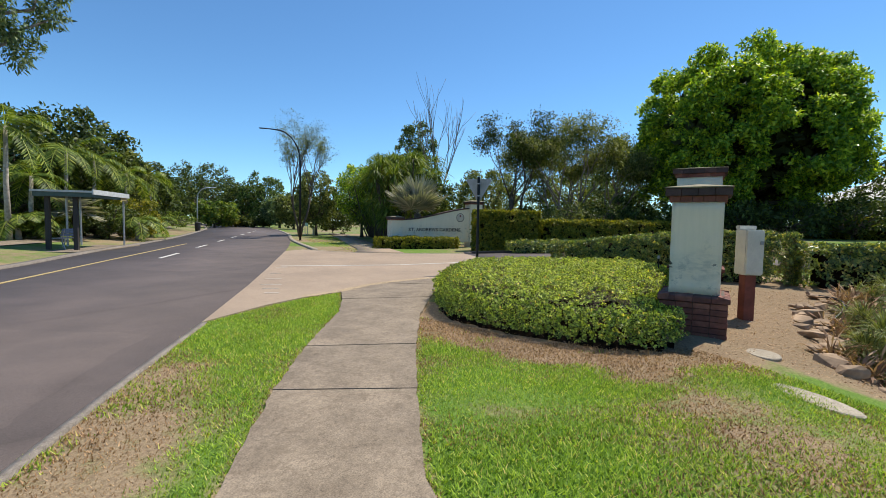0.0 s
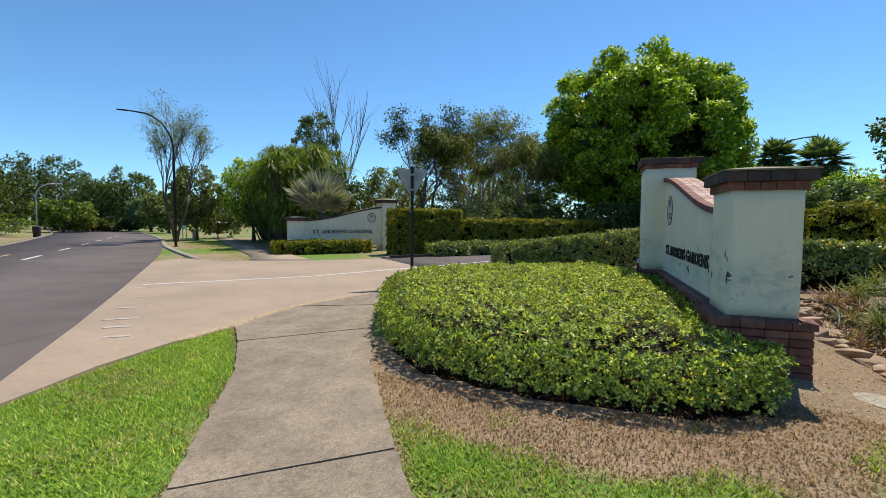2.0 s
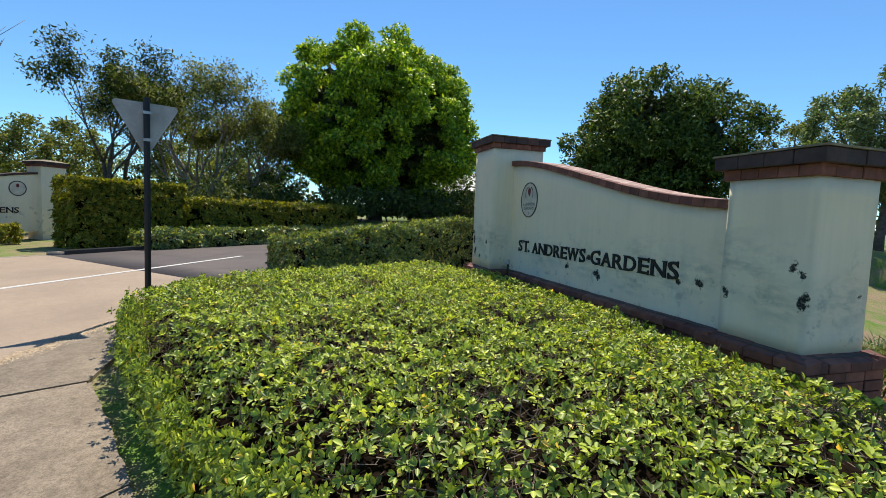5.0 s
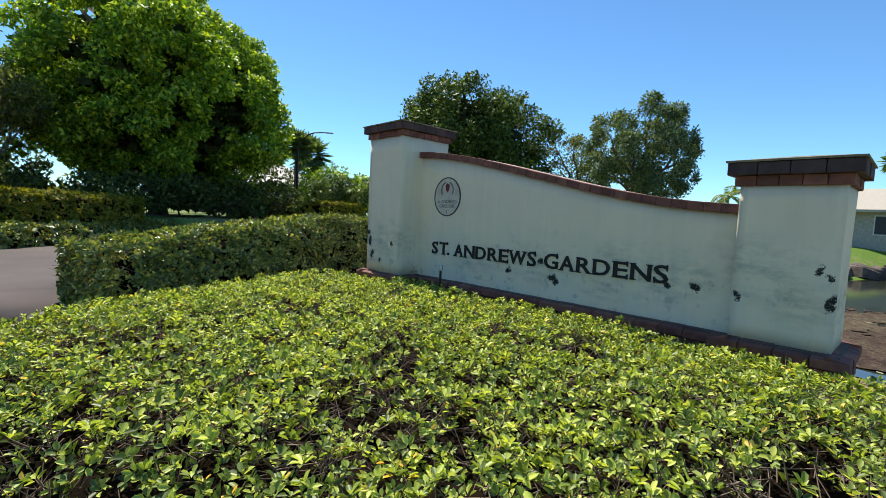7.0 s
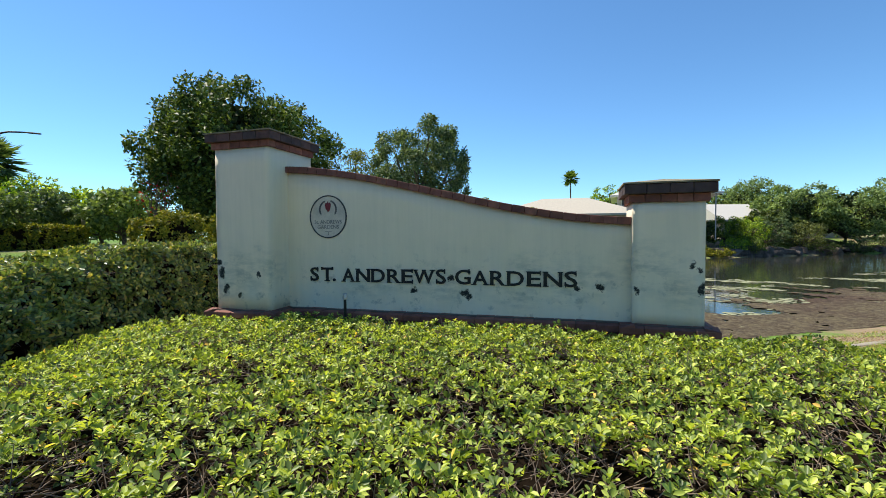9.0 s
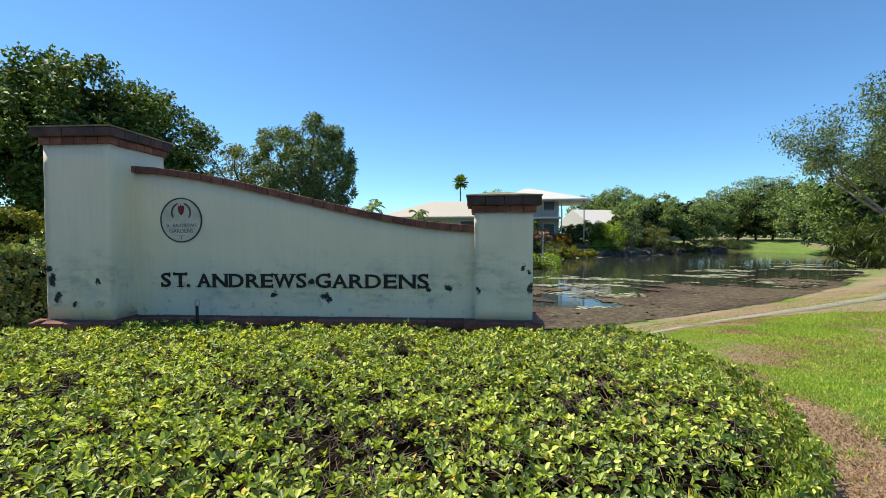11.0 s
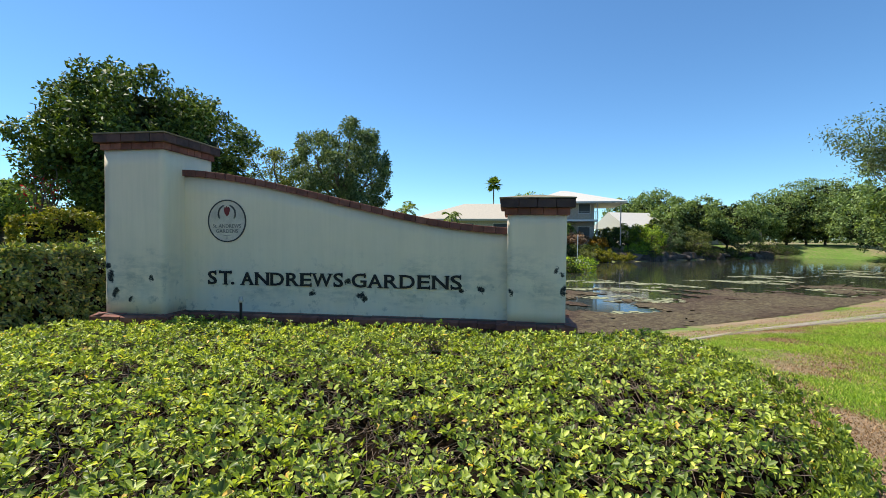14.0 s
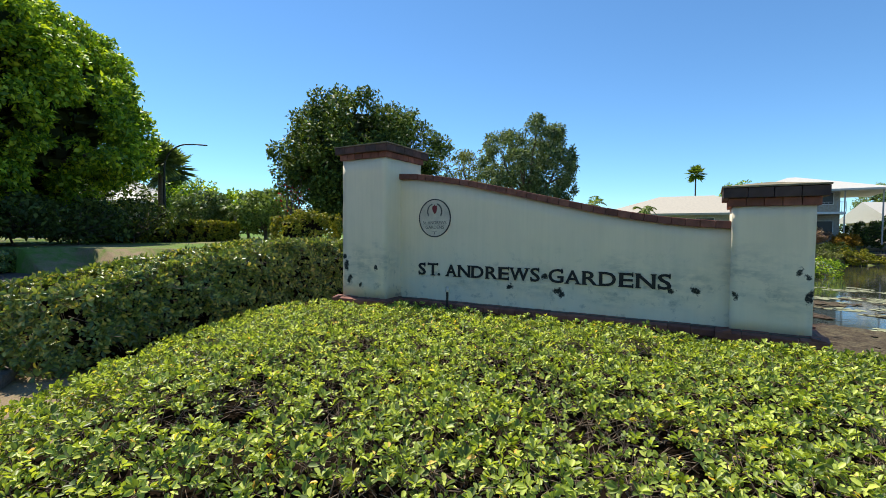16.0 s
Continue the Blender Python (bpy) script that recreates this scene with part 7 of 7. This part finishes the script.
def small_things():
    # short black garden light in the hedge
    top = empty("garden_light", 2.32, -0.62, 0.0)
    bm = bmesh.new()
    tube(bm, [(0, 0, 0), (0, 0, 0.45), (0, 0, 0.8)], [0.017, 0.017, 0.017], 8)
    part("post", bm, M_BLKMETAL, top)
    bm = bmesh.new()
    tube(bm, [(0, 0, 0.8), (0, 0, 0.82), (0, 0, 0.87)], [0.03, 0.032, 0.024], 10)
    part("light_cap", bm, M_GALV, top)
    tagged(top, "short black garden light standing in the hedge", "garden light")
    # inspection lids
    for x, y, a, b, t, lab in ((8.42, 1.3, 0.43, 0.16, 45, "pale concrete inspection lid in the grass"), (6.75, 1.05, 0.24, 0.18, 20, "flat concrete slab beside the plinth")):
        bm = bmesh.new()
        tube(bm, [(0, 0, -0.06), (0, 0, 0.008), (0, 0, 0.018)], [1.0, 1.0, 0.96], 28)
        bmesh.ops.scale(bm, vec=(a, b, 1), verts=bm.verts)
        ob = bm_object("inspection_lid", bm, M_PALE)
        ob.matrix_basis = pose(x, y, gz(x, y), 0, 0, t)
        tagged(ob, lab, "inspection lid")
    # black irrigation hose
    cu = bmesh.new()
    pts = [(1.0 + 0.25 * k, 2.5 + 0.25 * math.sin(k * 0.5), gz(1.0 + 0.25 * k, 2.5) + 0.16 + 0.06 * math.sin(k * 0.6)) for k in range(9)]
    tube(cu, pts, [0.03] * 9, 7)
    tagged(bm_object("hose", cu, M_BLKMETAL, True), "black plastic pipe lying over the rocks", "hose")
    # notice board and bin by the road
    top = empty("notice_board", -19.9, -36.6, 0, 30)
    for x in (-0.45, 0.45):
        bm = bmesh.new()
        box(bm, x - 0.03, x + 0.03, -0.03, 0.03, -0.1, 1.0)
        part("post", bm, M_GALV, top)
    bm = bmesh.new()
    box(bm, -0.5, 0.5, -0.06, 0.0, 0.9, 2.3)
    part("board", bm, M_TEAL, top)
    tagged(top, "teal notice board on two posts beside the road", "notice board")
    top = empty("bollard", -20.4, -36.0, 0)
    bm = bmesh.new()
    box(bm, -0.12, 0.12, -0.12, 0.12, -0.1, 0.85, 0.02)
    part("post", bm, M_HOUSE, top)
    tagged(top, "pale square bollard beside the footpath", "bollard")
    top = empty("litter_bin", -17.3, -52.1, 0)
    bm = bmesh.new()
    tube(bm, [(0, 0, 0), (0, 0, 0.5), (0, 0, 1.0)], [0.28, 0.32, 0.34], 12)
    part("body", bm, M_SHEL, top)
    bm = bmesh.new()
    tube(bm, [(0, 0, 1.0), (0, 0, 1.06)], [0.36, 0.3], 12)
    part("lid", bm, M_SHEL, top)
    tagged(top, "dark litter bin at the kerb far down the road", "litter bin")
    # garden fence on the far bank
    top = empty("garden_fence", 18.9, 45.6, 0)
    for z in (0.3, 1.1):
        bm = bmesh.new()
        box(bm, -2.6, 2.6, -0.02, 0.02, z, z + 0.04)
        part("rail", bm, M_BLKMETAL, top)
    for k in range(27):
        bm = bmesh.new()
        box(bm, -2.6 + 0.2 * k - 0.012, -2.6 + 0.2 * k + 0.012, -0.012, 0.012, -0.3, 1.2)
        part("picket", bm, M_BLKMETAL, top)
    top.location.z = gz(top.location.x, top.location.y)
    tagged(top, "dark pool fence in the garden across the pond", "fence")


small_things()


def fountain():
    """Thin jets that arch out over the pond from one nozzle."""
    top = empty("fountain", 11.0, 30.2, LAKE_Z)
    bm = bmesh.new()
    tube(bm, [(0, 0, -0.1), (0, 0, 0.05), (0, 0, 0.14)], [0.3, 0.28, 0.06], 12)
    part("float", bm, M_SHEL, top, "dark round float")
    for k in range(9):
        a = k * math.tau / 8
        reach, rise = (1.0, 1.15) if k < 8 else (0.05, 2.6)
        bm = bmesh.new()
        pts = [(math.cos(a) * reach * t, math.sin(a) * reach * t, 0.12 + rise * 4 * t * (1 - t) * (0.6 if k < 8 else 1.0)) for t in [j / 9 for j in range(10)]]
        tube(bm, pts if k < 8 else pts[:6], [0.02 + 0.02 * j / 9 for j in range(10 if k < 8 else 6)], 6)
        part("jet", bm, M_SPRAY, top, "white water jet", True)
    tagged(top, "small fountain with arching white jets on the pond", "fountain")


def grit():
    """Sand and leaf crumbs washed along the joint of path and crossover."""
    rng = np.random.default_rng(61)
    line = np.array(smooth_line([(7.4, -6.52), (6.5, -6.48), (5.5, -6.6), (4.4, -6.48), (3.1, -6.1), (2.2, -5.88)], 0.1))
    n = 5200
    c = line[rng.integers(0, len(line), n)] + rng.normal(0, 0.055, (n, 2)) * np.array([[1.2, 1.0]])
    r = rng.uniform(0.004, 0.013, n)
    a = rng.uniform(0, 6.28, n)
    V = [np.stack([c[:, 0] + np.cos(a + k * 2.09) * r, c[:, 1] + np.sin(a + k * 2.09) * r, np.full(n, 0.019)], 1) for k in range(3)]
    V.append(np.stack([c[:, 0], c[:, 1], 0.02 + r * 0.8], 1))
    i = np.arange(n)[:, None] * 4
    F = np.concatenate([i + np.array([f]) for f in ((0, 1, 3), (1, 2, 3), (2, 0, 3))])
    tagged(array_object("grit", np.stack(V, 1).reshape(-1, 3), F, M_GRIT), "pale sand and crumbs along the path's joint", "grit", kind="stuff")


def worn_marks():
    """Worn paint bars on the crossover beside the road."""
    for x, y, w in ((4.12, -11.3, 0.34), (5.2, -10.2, 0.3), (6.05, -9.25, 0.42), (6.75, -8.45, 0.46), (7.15, -7.95, 0.36), (7.55, -7.42, 0.3)):
        bm = bmesh.new()
        box(bm, -w / 2, w / 2, -0.05, 0.05, 0.0, 0.006)
        ob = bm_object("trim", bm, M_WORN)
        ob.matrix_basis = pose(x, y, 0.0125, 0, 0, 127)
        tagged(ob, "worn pale paint bar on the crossover", "road marking", kind="structure")


fountain()
grit()
worn_marks()


# ---- grass ----
def litter():
    """Fallen dry leaves on the bare soil round the hedge and under the shrubs."""
    rng = np.random.default_rng(41)
    X, Y = rng.uniform(0, 10.5, 60000), rng.uniform(-5, 6, 60000)
    k = (dryness(X, Y) > 0.62) & ~inside(HEDGE, X, Y) & ~inside(PATH_L + PATH_R[::-1], X, Y) & ~inside(LAKE, X, Y)
    X, Y = X[k][:19000], Y[k][:19000]
    P = np.stack([X, Y, ground_z(X, Y) + 0.018], 1)
    D = unit(rng.normal(size=P.shape) * np.array([[1, 1, 0.25]]))
    N = unit(np.array([[0, 0, 1.0]]) + 0.5 * rng.normal(size=P.shape))
    s = rng.uniform(0.014, 0.042, len(P))
    V, F = leaves(P, D, N, s, s * 0.3)
    tagged(array_object("leaf_litter", V, F, M_LEAF_DRY), "dry brown leaves scattered on bare soil", "leaf litter", kind="stuff")


litter()


def grass(name, poly, n, h, seed, label, dry_only=False):
    rng = np.random.default_rng(seed)
    p = np.array(poly)
    X, Y = rng.uniform(p[:, 0].min(), p[:, 0].max(), n), rng.uniform(p[:, 1].min(), p[:, 1].max(), n)
    k = inside(poly, X, Y) & ~inside(HEDGE, X, Y)
    k &= ~inside(PATH_L + PATH_R[::-1], X, Y) & ~inside(ROAD_L + ROAD_R[::-1], X, Y)
    q = dryness(X, Y) + 0.25 * wobble(X, Y, 0.5, 9) + 0.15 * wobble(X, Y, 0.2, 4)
    for mat, sel, nm, ht in ((M_GRASS, k & (q < 0.3 + 0.5 * rng.random(n)), name, h), (M_STRAW, k & (q > 0.2 + 0.4 * rng.random(n)) & (rng.random(n) < 0.55), "dry_" + name, h * 0.65)):
        x, y = X[sel], Y[sel]
        m = len(x)
        if m == 0:
            continue
        z = ground_z(x, y)
        a = rng.uniform(0, 6.28, m)
        lean = rng.uniform(0.3, 1.6, m)
        H = ht * rng.uniform(0.5, 1.3, m)
        w = 0.004 + 0.0035 * rng.random(m)
        c, s = np.cos(a), np.sin(a)
        d = np.stack([c, s], 1)
        V = np.stack([np.stack([x - s * w, y + c * w, z], 1), np.stack([x + s * w, y - c * w, z], 1), np.stack([x + c * H * lean, y + s * H * lean, z + H], 1)], 1).reshape(-1, 3)
        tagged(array_object(nm, V, np.arange(3 * m).reshape(m, 3), mat), label if mat is M_GRASS else "short dry straw coloured grass", "grass", kind="stuff")


VERGE = [(18, 2.3), (13.0, -3.1), (9.95, -6.0), (8.5, -6.37), (7.4, -6.5), (6.5, -6.45), (7.1, -5.65), (8.3, -4.7), (10.05, -3.6), (11.2, -2.8), (12.25, -1.9), (14.3, 0.1), (17.5, 3.3)]
grass("grass", VERGE, 420000, 0.033, 1, "bright green grass on the verge between road and path")
grass("grass", [(13.4, 0.8), (11.3, -1.2), (9.1, -2.8), (7.6, -3.7), (8.0, -1.5), (7.2, 0.3), (8.2, 2.2), (10.5, 4.5), (15, 4.5)], 330000, 0.03, 2, "green lawn with dry patches beside the footpath")
grass("grass", [(9, -1), (24, 2), (30, 14), (20, 14), (11, 7), (8.2, 5.0)], 120000, 0.035, 3, "lawn sloping down to the pond")
grass("grass", [(-4.6, -16.6), (-3.2, -16.6), (-3.3, -14.5), (-4.6, -14.2), (-10, -19.9), (-16, -27), (-18, -33), (-10.5, -26.5)], 40000, 0.08, 4, "green grass island under the street lamp")
